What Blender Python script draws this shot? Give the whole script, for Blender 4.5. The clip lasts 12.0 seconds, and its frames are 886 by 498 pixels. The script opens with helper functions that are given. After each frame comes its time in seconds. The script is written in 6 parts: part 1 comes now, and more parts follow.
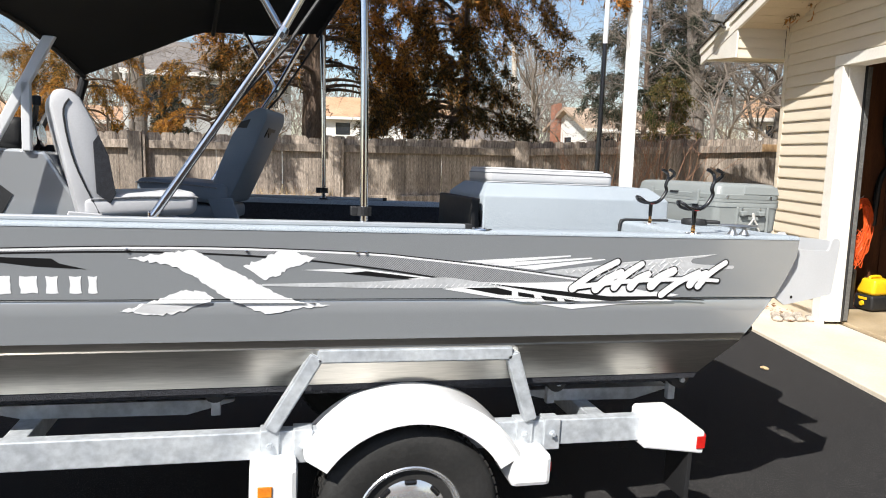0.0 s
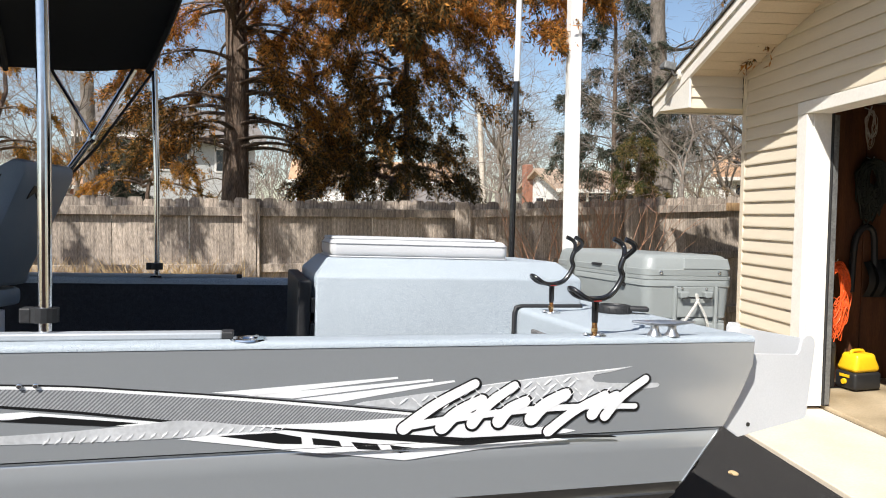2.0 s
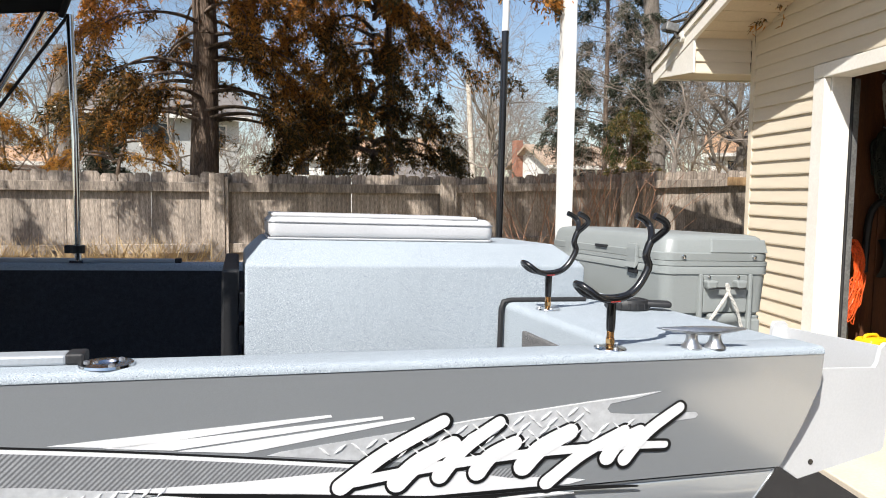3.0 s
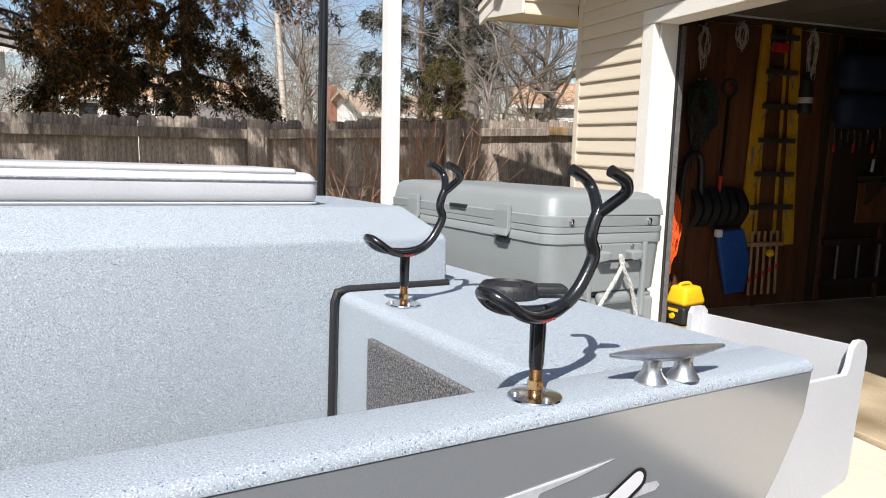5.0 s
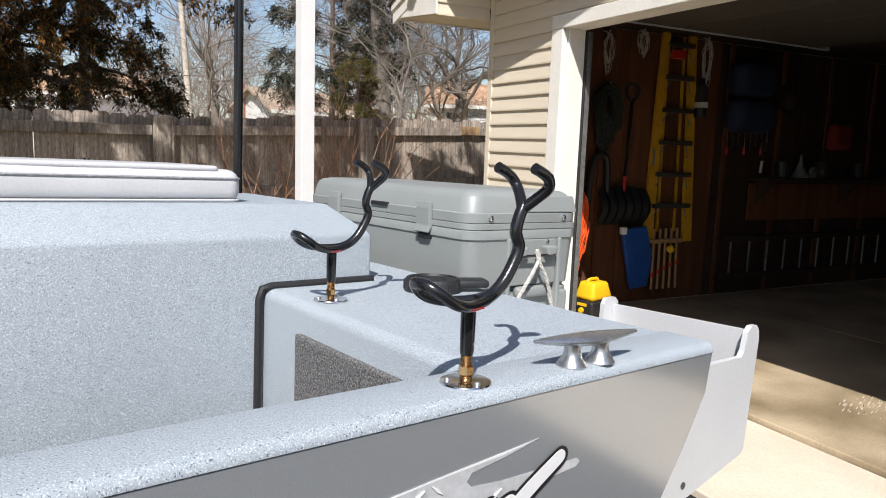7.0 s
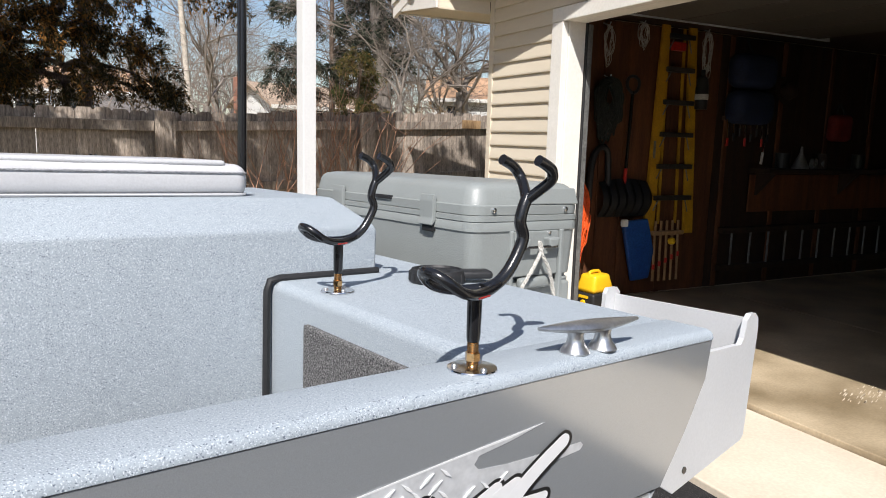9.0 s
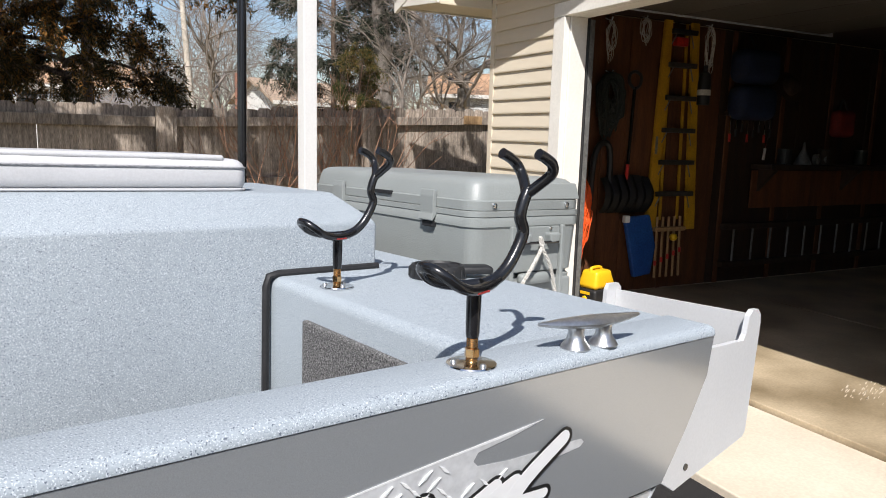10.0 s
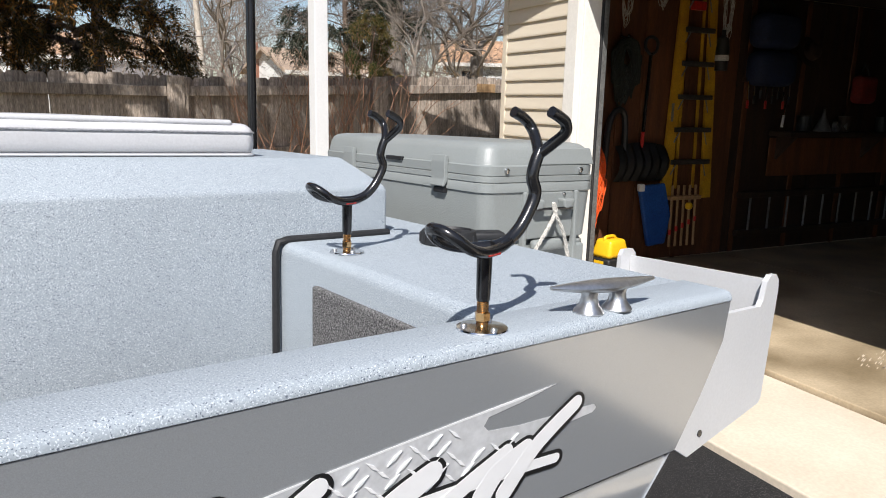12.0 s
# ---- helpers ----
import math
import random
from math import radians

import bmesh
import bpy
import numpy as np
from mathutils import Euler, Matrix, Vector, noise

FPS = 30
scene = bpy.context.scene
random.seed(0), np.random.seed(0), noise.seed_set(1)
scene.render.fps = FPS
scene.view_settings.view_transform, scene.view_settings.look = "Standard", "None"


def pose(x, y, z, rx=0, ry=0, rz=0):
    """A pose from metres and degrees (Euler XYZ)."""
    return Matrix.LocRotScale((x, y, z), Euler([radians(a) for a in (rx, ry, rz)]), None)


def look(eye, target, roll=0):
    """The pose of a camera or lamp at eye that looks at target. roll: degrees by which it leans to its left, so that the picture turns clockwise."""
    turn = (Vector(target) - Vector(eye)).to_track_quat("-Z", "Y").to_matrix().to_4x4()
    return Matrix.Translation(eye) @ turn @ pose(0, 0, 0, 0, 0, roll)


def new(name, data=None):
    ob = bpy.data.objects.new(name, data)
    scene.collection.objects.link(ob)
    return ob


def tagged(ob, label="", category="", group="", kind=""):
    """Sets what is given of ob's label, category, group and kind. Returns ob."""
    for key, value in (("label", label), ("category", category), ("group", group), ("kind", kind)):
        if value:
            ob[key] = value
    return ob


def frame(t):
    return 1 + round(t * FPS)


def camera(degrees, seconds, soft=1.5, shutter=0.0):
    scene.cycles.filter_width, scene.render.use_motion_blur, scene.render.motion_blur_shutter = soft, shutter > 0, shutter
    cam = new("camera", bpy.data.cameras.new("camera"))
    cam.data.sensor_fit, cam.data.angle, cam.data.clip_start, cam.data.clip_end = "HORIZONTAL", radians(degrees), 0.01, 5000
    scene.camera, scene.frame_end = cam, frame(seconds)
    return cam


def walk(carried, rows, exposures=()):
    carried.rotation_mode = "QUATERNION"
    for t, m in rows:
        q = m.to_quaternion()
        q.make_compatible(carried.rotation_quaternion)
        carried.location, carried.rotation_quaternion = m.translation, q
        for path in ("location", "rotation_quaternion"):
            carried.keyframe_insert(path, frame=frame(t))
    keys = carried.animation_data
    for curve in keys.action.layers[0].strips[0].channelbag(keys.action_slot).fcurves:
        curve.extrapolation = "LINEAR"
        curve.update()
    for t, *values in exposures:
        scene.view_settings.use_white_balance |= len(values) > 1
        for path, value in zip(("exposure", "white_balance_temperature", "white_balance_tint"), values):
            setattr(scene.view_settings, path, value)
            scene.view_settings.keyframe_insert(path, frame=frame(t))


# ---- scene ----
cam = camera(64.3, 12.0, 1.0)
PATH = [
    (0, (-1.593, -2.415, 1.593), (-1.119, -0.491, 1.321), 1.3),
    (0.5, (-1.345, -2.256, 1.608), (-0.926, -0.307, 1.444), 0.8),
    (1, (-1.11, -2.059, 1.61), (-0.699, -0.113, 1.404), 2.7),
    (1.5, (-0.919, -1.88, 1.618), (-0.467, 0.063, 1.484), 0.8),
    (2, (-0.855, -1.633, 1.608), (-0.326, 0.293, 1.51), 0.7),
    (2.5, (-0.758, -1.416, 1.59), (-0.337, 0.524, 1.345), 0.8),
    (2.7, (-0.707, -1.309, 1.589), (-0.241, 0.629, 1.421), 0.6),
    (4.3, (-0.574, -0.697, 1.599), (0.167, 1.153, 1.42), 0.4),
    (4.5, (-0.519, -0.652, 1.583), (0.182, 1.21, 1.385), 0.1),
    (5, (-0.474, -0.58, 1.575), (0.552, 1.111, 1.278), 1.4),
    (5.5, (-0.527, -0.535, 1.572), (0.566, 1.111, 1.264), 1.3),
    (6, (-0.543, -0.56, 1.571), (0.579, 1.069, 1.274), 0.8),
    (6.5, (-0.515, -0.587, 1.575), (0.693, 0.975, 1.259), 2.2),
    (7, (-0.513, -0.597, 1.573), (0.716, 0.954, 1.281), 2.0),
    (9, (-0.533, -0.612, 1.572), (0.692, 0.938, 1.263), 1.6),
    (9.5, (-0.528, -0.611, 1.572), (0.697, 0.939, 1.261), 1.6),
    (10, (-0.525, -0.607, 1.569), (0.696, 0.945, 1.249), 1.6),
    (10.5, (-0.522, -0.601, 1.566), (0.666, 0.972, 1.227), 1.8),
    (11, (-0.518, -0.6, 1.564), (0.674, 0.969, 1.221), 1.6),
    (11.5, (-0.517, -0.598, 1.564), (0.673, 0.972, 1.217), 1.7),
    (12, (-0.511, -0.596, 1.556), (0.672, 0.965, 1.153), 1.3),
]
walk(cam, [(t, look(eye, target, roll)) for t, eye, target, roll in PATH],
     exposures=[(0, 0.66, 6400, 10), (2.7, 0.66, 6400, 10), (4.5, 0.58, 6300, 12), (6.0, 0.41, 6280, 12), (12, 0.38, 6280, 12)])

# ---------- light ----------
SUN_DIR = Vector((0.173, 0.173, -0.262)).normalized()      # the way the light travels
world = bpy.data.worlds.new("sky_world")
world.use_nodes = True
scene.world = world
_n = world.node_tree.nodes
_sky = _n.new("ShaderNodeTexSky")
_sky.sky_type = "NISHITA"
_sky.sun_disc = False
_sky.sun_elevation = math.asin(-SUN_DIR.z)
_sky.sun_rotation = math.atan2(-SUN_DIR.x, -SUN_DIR.y)
_sky.altitude, _sky.air_density, _sky.dust_density, _sky.ozone_density = 200, 1.0, 1.0, 0.25
world.node_tree.links.new(_sky.outputs[0], _n["Background"].inputs[0])
_n["Background"].inputs[1].default_value = 0.094
sun = new("sun", bpy.data.lights.new("sun", "SUN"))
sun.data.energy, sun.data.angle, sun.data.color = 5.0, radians(0.5), (1.0, 0.955, 0.885)
sun.matrix_world = look((-8, -8, 14), Vector((-8, -8, 14)) + SUN_DIR)


# ---------- materials ----------
def mat(name, c1, c2=None, scale=6.0, rough=0.6, metal=0.0, bump=0.0, fine=60.0, fine_amt=0.25,
        stretch=(1, 1, 1), vary=0.0, coat=0.0, spec=0.5, rough_var=0.08, bump_dist=0.01):
    """A surface with broad and fine variation. vary: brightness differs from object to object."""
    m = bpy.data.materials.new(name)
    m.use_nodes = True
    nt = m.node_tree
    N, Lk = nt.nodes, nt.links
    b = N["Principled BSDF"]
    c2 = c2 or tuple(min(1, k * 0.78) for k in c1)
    tc = N.new("ShaderNodeTexCoord")
    mp = N.new("ShaderNodeMapping")
    mp.inputs["Scale"].default_value = stretch
    Lk.new(tc.outputs["Object"], mp.inputs[0])
    n1 = N.new("ShaderNodeTexNoise")
    n1.inputs["Scale"].default_value, n1.inputs["Detail"].default_value = scale, 5
    n2 = N.new("ShaderNodeTexNoise")
    n2.inputs["Scale"].default_value, n2.inputs["Detail"].default_value = fine, 3
    for q in (n1, n2):
        Lk.new(mp.outputs[0], q.inputs["Vector"])
    ramp = N.new("ShaderNodeValToRGB")
    ramp.color_ramp.elements[0].position, ramp.color_ramp.elements[1].position = 0.32, 0.68
    ramp.color_ramp.elements[0].color, ramp.color_ramp.elements[1].color = (*c2, 1), (*c1, 1)
    Lk.new(n1.outputs[0], ramp.inputs[0])
    gain = N.new("ShaderNodeMapRange")
    gain.inputs[1].default_value, gain.inputs[2].default_value = 0.3, 0.7
    gain.inputs[3].default_value, gain.inputs[4].default_value = 1 - fine_amt, 1 + fine_amt
    Lk.new(n2.outputs[0], gain.inputs[0])
    mul = N.new("ShaderNodeMix")
    mul.data_type, mul.blend_type = "RGBA", "MULTIPLY"
    mul.inputs[0].default_value = 1
    Lk.new(ramp.outputs[0], mul.inputs[6])
    Lk.new(gain.outputs[0], mul.inputs[7])
    out = mul.outputs[2]
    if vary:
        oi = N.new("ShaderNodeObjectInfo")
        vr = N.new("ShaderNodeMapRange")
        vr.inputs[3].default_value, vr.inputs[4].default_value = 1 - vary, 1 + vary
        Lk.new(oi.outputs["Random"], vr.inputs[0])
        m2 = N.new("ShaderNodeMix")
        m2.data_type, m2.blend_type = "RGBA", "MULTIPLY"
        m2.inputs[0].default_value = 1
        Lk.new(out, m2.inputs[6])
        Lk.new(vr.outputs[0], m2.inputs[7])
        out = m2.outputs[2]
    Lk.new(out, b.inputs["Base Color"])
    rr = N.new("ShaderNodeMapRange")
    rr.inputs[3].default_value, rr.inputs[4].default_value = max(0.02, rough - rough_var), min(1, rough + rough_var)
    Lk.new(n1.outputs[0], rr.inputs[0])
    Lk.new(rr.outputs[0], b.inputs["Roughness"])
    b.inputs["Metallic"].default_value = metal
    b.inputs["Specular IOR Level"].default_value = spec
    b.inputs["Coat Weight"].default_value = coat
    b.inputs["Coat Roughness"].default_value = 0.08
    if bump:
        bp = N.new("ShaderNodeBump")
        bp.inputs["Strength"].default_value, bp.inputs["Distance"].default_value = bump, bump_dist
        Lk.new(n2.outputs[0], bp.inputs["Height"])
        Lk.new(bp.outputs[0], b.inputs["Normal"])
    return m


def fleck_mat(name, base, pale, dark, size=420.0, rough=0.5, bump=0.25, spec=0.22):
    """Sprayed speckled coating: pale and dark flecks in a plain colour."""
    m = mat(name, base, tuple(k * 0.93 for k in base), 3.0, rough, 0, bump, size * 0.7, 0.10, bump_dist=0.001, spec=spec)
    nt = m.node_tree
    N, Lk = nt.nodes, nt.links
    b = N["Principled BSDF"]
    src = b.inputs["Base Color"].links[0].from_socket
    tc = N.new("ShaderNodeTexCoord")
    for col, s, lo in ((pale, size, 0.60), (dark, size * 0.8, 0.635)):
        v = N.new("ShaderNodeTexNoise")
        v.inputs["Scale"].default_value, v.inputs["Detail"].default_value = s, 1
        mp = N.new("ShaderNodeMapping")
        mp.inputs["Location"].default_value = (s, 3, 7)
        Lk.new(tc.outputs["Object"], mp.inputs[0])
        Lk.new(mp.outputs[0], v.inputs["Vector"])
        st = N.new("ShaderNodeMapRange")
        st.inputs[1].default_value, st.inputs[2].default_value = lo, lo + 0.05
        Lk.new(v.outputs[0], st.inputs[0])
        mx = N.new("ShaderNodeMix")
        mx.data_type = "RGBA"
        Lk.new(st.outputs[0], mx.inputs[0])
        Lk.new(src, mx.inputs[6])
        mx.inputs[7].default_value = (*col, 1)
        src = mx.outputs[2]
    Lk.new(src, b.inputs["Base Color"])
    return m


def weave_mat(name, light, dark):
    """A printed diagonal weave."""
    m = mat(name, light, tuple(k * 0.85 for k in light), 40, 0.4, 0, 0, 400, 0.15)
    N, Lk = m.node_tree.nodes, m.node_tree.links
    b = N["Principled BSDF"]
    src = b.inputs["Base Color"].links[0].from_socket
    tc = N.new("ShaderNodeTexCoord")
    mp = N.new("ShaderNodeMapping")
    mp.inputs["Scale"].default_value = (1, 0, -1)
    w = N.new("ShaderNodeTexWave")
    w.bands_direction = "DIAGONAL"
    w.inputs["Scale"].default_value, w.inputs["Distortion"].default_value = 72, 0.6
    w.inputs["Detail Scale"].default_value = 3
    Lk.new(tc.outputs["Object"], mp.inputs[0])
    Lk.new(mp.outputs[0], w.inputs["Vector"])
    mx = N.new("ShaderNodeMix")
    mx.data_type = "RGBA"
    Lk.new(w.outputs["Fac"], mx.inputs[0])
    mx.inputs[6].default_value = (*dark, 1)
    Lk.new(src, mx.inputs[7])
    Lk.new(mx.outputs[2], b.inputs["Base Color"])
    return m


M = {}
M["grass"] = mat("dry_lawn", (0.34, 0.27, 0.15), (0.19, 0.165, 0.08), 0.6, 0.95, 0, 0.6, 40, 0.5)
M["concrete"] = mat("concrete", (0.70, 0.615, 0.49), (0.60, 0.515, 0.40), 2.2, 0.85, 0, 0.12, 60, 0.07, bump_dist=0.002)
M["floor_concrete"] = mat("garage_concrete", (0.50, 0.40, 0.265), (0.22, 0.165, 0.095), 1.8, 0.50, 0, 0.10, 60, 0.10, bump_dist=0.002, rough_var=0.25)
M["siding"] = mat("vinyl_siding", (0.68, 0.60, 0.47), (0.63, 0.55, 0.43), 2.0, 0.5, 0, 0.1, 90, 0.05, (1, 1, 8))
M["white_trim"] = mat("white_trim", (0.82, 0.79, 0.73), (0.76, 0.72, 0.65), 2.0, 0.45, 0, 0, 50, 0.04)
M["soffit"] = mat("soffit", (0.66, 0.55, 0.40), (0.60, 0.49, 0.35), 2.0, 0.5, 0, 0, 60, 0.05)
M["shingle"] = mat("roof_shingle", (0.10, 0.085, 0.07), (0.055, 0.05, 0.045), 3.0, 0.9, 0, 0.5, 80, 0.4)
M["fence"] = mat("weathered_cedar", (0.46, 0.385, 0.315), (0.19, 0.155, 0.125), 3.6, 0.85, 0, 0.7, 34, 0.55, (9, 9, 0.7), 0.30, bump_dist=0.004)
M["fence_new"] = mat("fresh_cedar", (0.52, 0.34, 0.17), (0.36, 0.22, 0.11), 2.5, 0.8, 0, 0.3, 26, 0.3, (9, 9, 0.8), 0.15, bump_dist=0.004)
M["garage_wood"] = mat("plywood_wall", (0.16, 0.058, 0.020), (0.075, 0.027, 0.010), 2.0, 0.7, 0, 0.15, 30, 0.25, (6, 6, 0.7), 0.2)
M["hull_grey"] = mat("grey_gloss_paint", (0.40, 0.42, 0.435), (0.38, 0.40, 0.415), 1.0, 0.17, 0.42, 0, 900, 0.08, coat=1.0, rough_var=0.03)
M["alu"] = mat("bare_aluminium", (0.52, 0.50, 0.46), (0.38, 0.365, 0.33), 2.0, 0.30, 1.0, 0.08, 30, 0.10, (0.4, 1, 6), bump_dist=0.002)
M["alu_matte"] = mat("satin_aluminium", (0.66, 0.665, 0.67), (0.60, 0.605, 0.61), 3.0, 0.42, 0.15, 0, 200, 0.03)
M["rail_alu"] = mat("anodised_rail", (0.40, 0.425, 0.45), (0.35, 0.375, 0.40), 6, 0.45, 0.2, 0, 200, 0.05)
M["galv"] = mat("galvanised_steel", (0.62, 0.65, 0.67), (0.47, 0.50, 0.53), 9.0, 0.40, 0.35, 0.06, 35, 0.15)
M["fleck"] = fleck_mat("speckled_coating", (0.335, 0.378, 0.415), (0.56, 0.61, 0.65), (0.11, 0.13, 0.165), 600, 0.6, 0.10)
M["asphalt"] = fleck_mat("asphalt", (0.026, 0.0255, 0.026), (0.105, 0.10, 0.096), (0.010, 0.010, 0.010), 200, 0.75, 0.4, 0.06)
M["carpet"] = mat("grey_carpet", (0.24, 0.235, 0.23), (0.045, 0.045, 0.048), 260, 0.95, 0, 0.9, 320, 0.6, bump_dist=0.006)
M["dark_carpet"] = mat("dark_carpet", (0.035, 0.037, 0.045), (0.02, 0.021, 0.026), 60, 0.95, 0, 0.6, 300, 0.4)
M["black_rubber"] = mat("black_rubber", (0.018, 0.018, 0.019), (0.012, 0.012, 0.013), 8, 0.55, 0, 0.1, 120, 0.2)
M["black_paint"] = mat("black_powder_coat", (0.012, 0.012, 0.013), (0.010, 0.010, 0.011), 20, 0.22, 0, 0.04, 300, 0.1, coat=0.3)
M["vinyl"] = mat("pale_grey_vinyl", (0.55, 0.55, 0.56), (0.50, 0.50, 0.51), 4, 0.42, 0, 0.12, 240, 0.04, bump_dist=0.002)
# seat vinyl darkened to slate to hold the canopy's shade
M["shaded_vinyl"] = mat("shaded_grey_vinyl", (0.22, 0.26, 0.31), (0.18, 0.22, 0.27), 4, 0.45, 0, 0.12, 240, 0.05, bump_dist=0.002)
M["cooler"] = mat("grey_cooler_plastic", (0.265, 0.283, 0.275), (0.235, 0.252, 0.245), 3, 0.36, 0, 0.5, 330, 0.06, bump_dist=0.0015)
M["cast_alu"] = mat("cast_aluminium", (0.62, 0.62, 0.62), (0.50, 0.50, 0.50), 14, 0.30, 0.9, 0.25, 160, 0.12, bump_dist=0.002)
M["chrome"] = mat("polished_steel", (0.74, 0.74, 0.75), (0.66, 0.66, 0.67), 10, 0.12, 1.0, 0, 100, 0.05)
M["wheel_silver"] = mat("silver_wheel_paint", (0.82, 0.82, 0.82), (0.72, 0.72, 0.72), 10, 0.18, 0.8, 0, 100, 0.05)
# door beige taken nearly to black for the shade under the ceiling
M["door_panel"] = mat("shade_dark_door_panel", (0.062, 0.055, 0.046), (0.045, 0.040, 0.033), 3, 0.6)
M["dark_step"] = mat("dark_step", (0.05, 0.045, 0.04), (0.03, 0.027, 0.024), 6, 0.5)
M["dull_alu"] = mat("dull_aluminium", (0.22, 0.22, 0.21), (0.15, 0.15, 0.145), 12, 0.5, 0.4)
M["brass"] = mat("brass", (0.72, 0.47, 0.22), (0.60, 0.36, 0.16), 30, 0.22, 1.0, 0.05, 200, 0.1)
M["white_paint"] = mat("white_paint", (0.80, 0.80, 0.79), (0.76, 0.76, 0.75), 3, 0.3, 0, 0, 60, 0.03, coat=0.2)
M["decal_white"] = mat("white_film", (0.82, 0.82, 0.82), (0.78, 0.78, 0.78), 5, 0.35, 0, 0, 60, 0.02)
M["decal_black"] = mat("black_film", (0.012, 0.012, 0.013), (0.010, 0.010, 0.010), 5, 0.3, 0, 0, 60, 0.05)
M["decal_mesh"] = mat("dark_grey_film", (0.33, 0.335, 0.345), (0.17, 0.172, 0.18), 150, 0.4, 0, 0, 400, 0.3, (1, 1, 1.6))
M["decal_weave"] = weave_mat("woven_film", (0.40, 0.41, 0.42), (0.13, 0.133, 0.14))
M["decal_plate"] = mat("silver_film", (0.66, 0.67, 0.68), (0.54, 0.55, 0.56), 14, 0.35, 0.15, 0, 90, 0.1)
M["tyre"] = mat("tyre_rubber", (0.022, 0.021, 0.020), (0.014, 0.014, 0.013), 10, 0.75, 0, 0.2, 60, 0.2)
M["canvas"] = mat("black_canvas", (0.012, 0.013, 0.016), (0.009, 0.010, 0.012), 6, 0.85, 0, 0.3, 400, 0.2, bump_dist=0.002)
M["red_lens"] = mat("red_lens", (0.65, 0.02, 0.015), (0.5, 0.015, 0.01), 20, 0.2, 0, 0, 100, 0.1, coat=0.5)
M["amber_lens"] = mat("amber_lens", (0.85, 0.28, 0.02), (0.7, 0.2, 0.02), 20, 0.2, 0, 0, 100, 0.1, coat=0.5)
M["yellow"] = mat("yellow_plastic", (0.85, 0.52, 0.015), (0.80, 0.47, 0.012), 5, 0.35, 0, 0, 60, 0.04)
M["yellow_fibre"] = mat("yellow_fibreglass", (0.62, 0.33, 0.015), (0.42, 0.21, 0.012), 5, 0.5, 0, 0, 60, 0.15)
M["orange_cord"] = mat("orange_cord", (0.80, 0.11, 0.015), (0.65, 0.08, 0.01), 20, 0.5)
M["red_paint"] = mat("red_paint", (0.55, 0.03, 0.02), (0.45, 0.02, 0.015), 12, 0.4)
M["dark_red"] = mat("shade_red_cloth", (0.20, 0.016, 0.012), (0.13, 0.010, 0.008), 9, 0.8)
M["blue_plastic"] = mat("blue_plastic", (0.02, 0.09, 0.32), (0.012, 0.06, 0.24), 5, 0.5)
M["navy_cloth"] = mat("navy_cloth", (0.012, 0.022, 0.06), (0.008, 0.014, 0.04), 5, 0.8)
M["dark_green"] = mat("dark_green", (0.012, 0.017, 0.012), (0.007, 0.010, 0.007), 8, 0.6)
M["rope"] = mat("pale_rope", (0.62, 0.60, 0.55), (0.42, 0.40, 0.36), 120, 0.9, 0, 0.5, 260, 0.3)
# wood brown darkened to carry the garage's indoor shade; also backs the roof
M["shade_wood"] = mat("shade_darkened_wood", (0.045, 0.022, 0.011), (0.022, 0.011, 0.006), 2.0, 0.7, 0, 0.15, 30, 0.3, (6, 6, 0.7))
M["plain_wood"] = mat("plain_wood", (0.42, 0.25, 0.12), (0.28, 0.16, 0.07), 4, 0.6, 0, 0.1, 40, 0.25, (6, 6, 1))
M["bark_cedar"] = mat("cedar_bark", (0.20, 0.14, 0.10), (0.09, 0.065, 0.05), 3, 0.95, 0, 0.9, 18, 0.5, (6, 6, 0.8), bump_dist=0.03)
M["bark"] = mat("grey_bark", (0.23, 0.20, 0.17), (0.13, 0.11, 0.095), 4, 0.95, 0, 0.7, 25, 0.4, (5, 5, 1), bump_dist=0.02)
M["twig"] = mat("bare_twig", (0.27, 0.225, 0.185), (0.17, 0.14, 0.115), 4, 0.9)
M["brown_twig"] = mat("brown_twig", (0.26, 0.18, 0.10), (0.15, 0.10, 0.055), 4, 0.9)
M["red_twig"] = mat("red_twig", (0.40, 0.22, 0.14), (0.28, 0.15, 0.09), 4, 0.8)
M["stone"] = mat("pale_stone", (0.50, 0.44, 0.37), (0.33, 0.29, 0.24), 9, 0.9, 0, 0.5, 60, 0.3, vary=0.25)
M["straw"] = mat("dry_straw", (0.58, 0.43, 0.24), (0.42, 0.29, 0.15), 10, 0.9)
M["dead_leaf"] = mat("dead_leaf", (0.26, 0.12, 0.05), (0.18, 0.08, 0.035), 10, 0.9, vary=0.3)
M["house_white"] = mat("white_siding", (0.72, 0.71, 0.68), (0.64, 0.63, 0.60), 0.7, 0.7, 0, 0, 6, 0.06)
M["house_grey"] = mat("pale_grey_siding", (0.52, 0.52, 0.50), (0.44, 0.44, 0.42), 0.7, 0.7, 0, 0, 6, 0.08)
M["house_brick"] = mat("brick_wall", (0.36, 0.17, 0.11), (0.27, 0.12, 0.08), 4, 0.85, 0, 0, 12, 0.25)
M["roof_tan"] = mat("tan_roof", (0.44, 0.33, 0.24), (0.34, 0.25, 0.18), 1.0, 0.9, 0, 0.2, 9, 0.2)
M["roof_rust"] = mat("rust_roof", (0.50, 0.31, 0.19), (0.42, 0.25, 0.14), 1.0, 0.9, 0, 0.2, 9, 0.2)
M["roof_grey"] = mat("grey_roof", (0.20, 0.18, 0.165), (0.14, 0.125, 0.115), 1.0, 0.9, 0, 0.2, 9, 0.2)
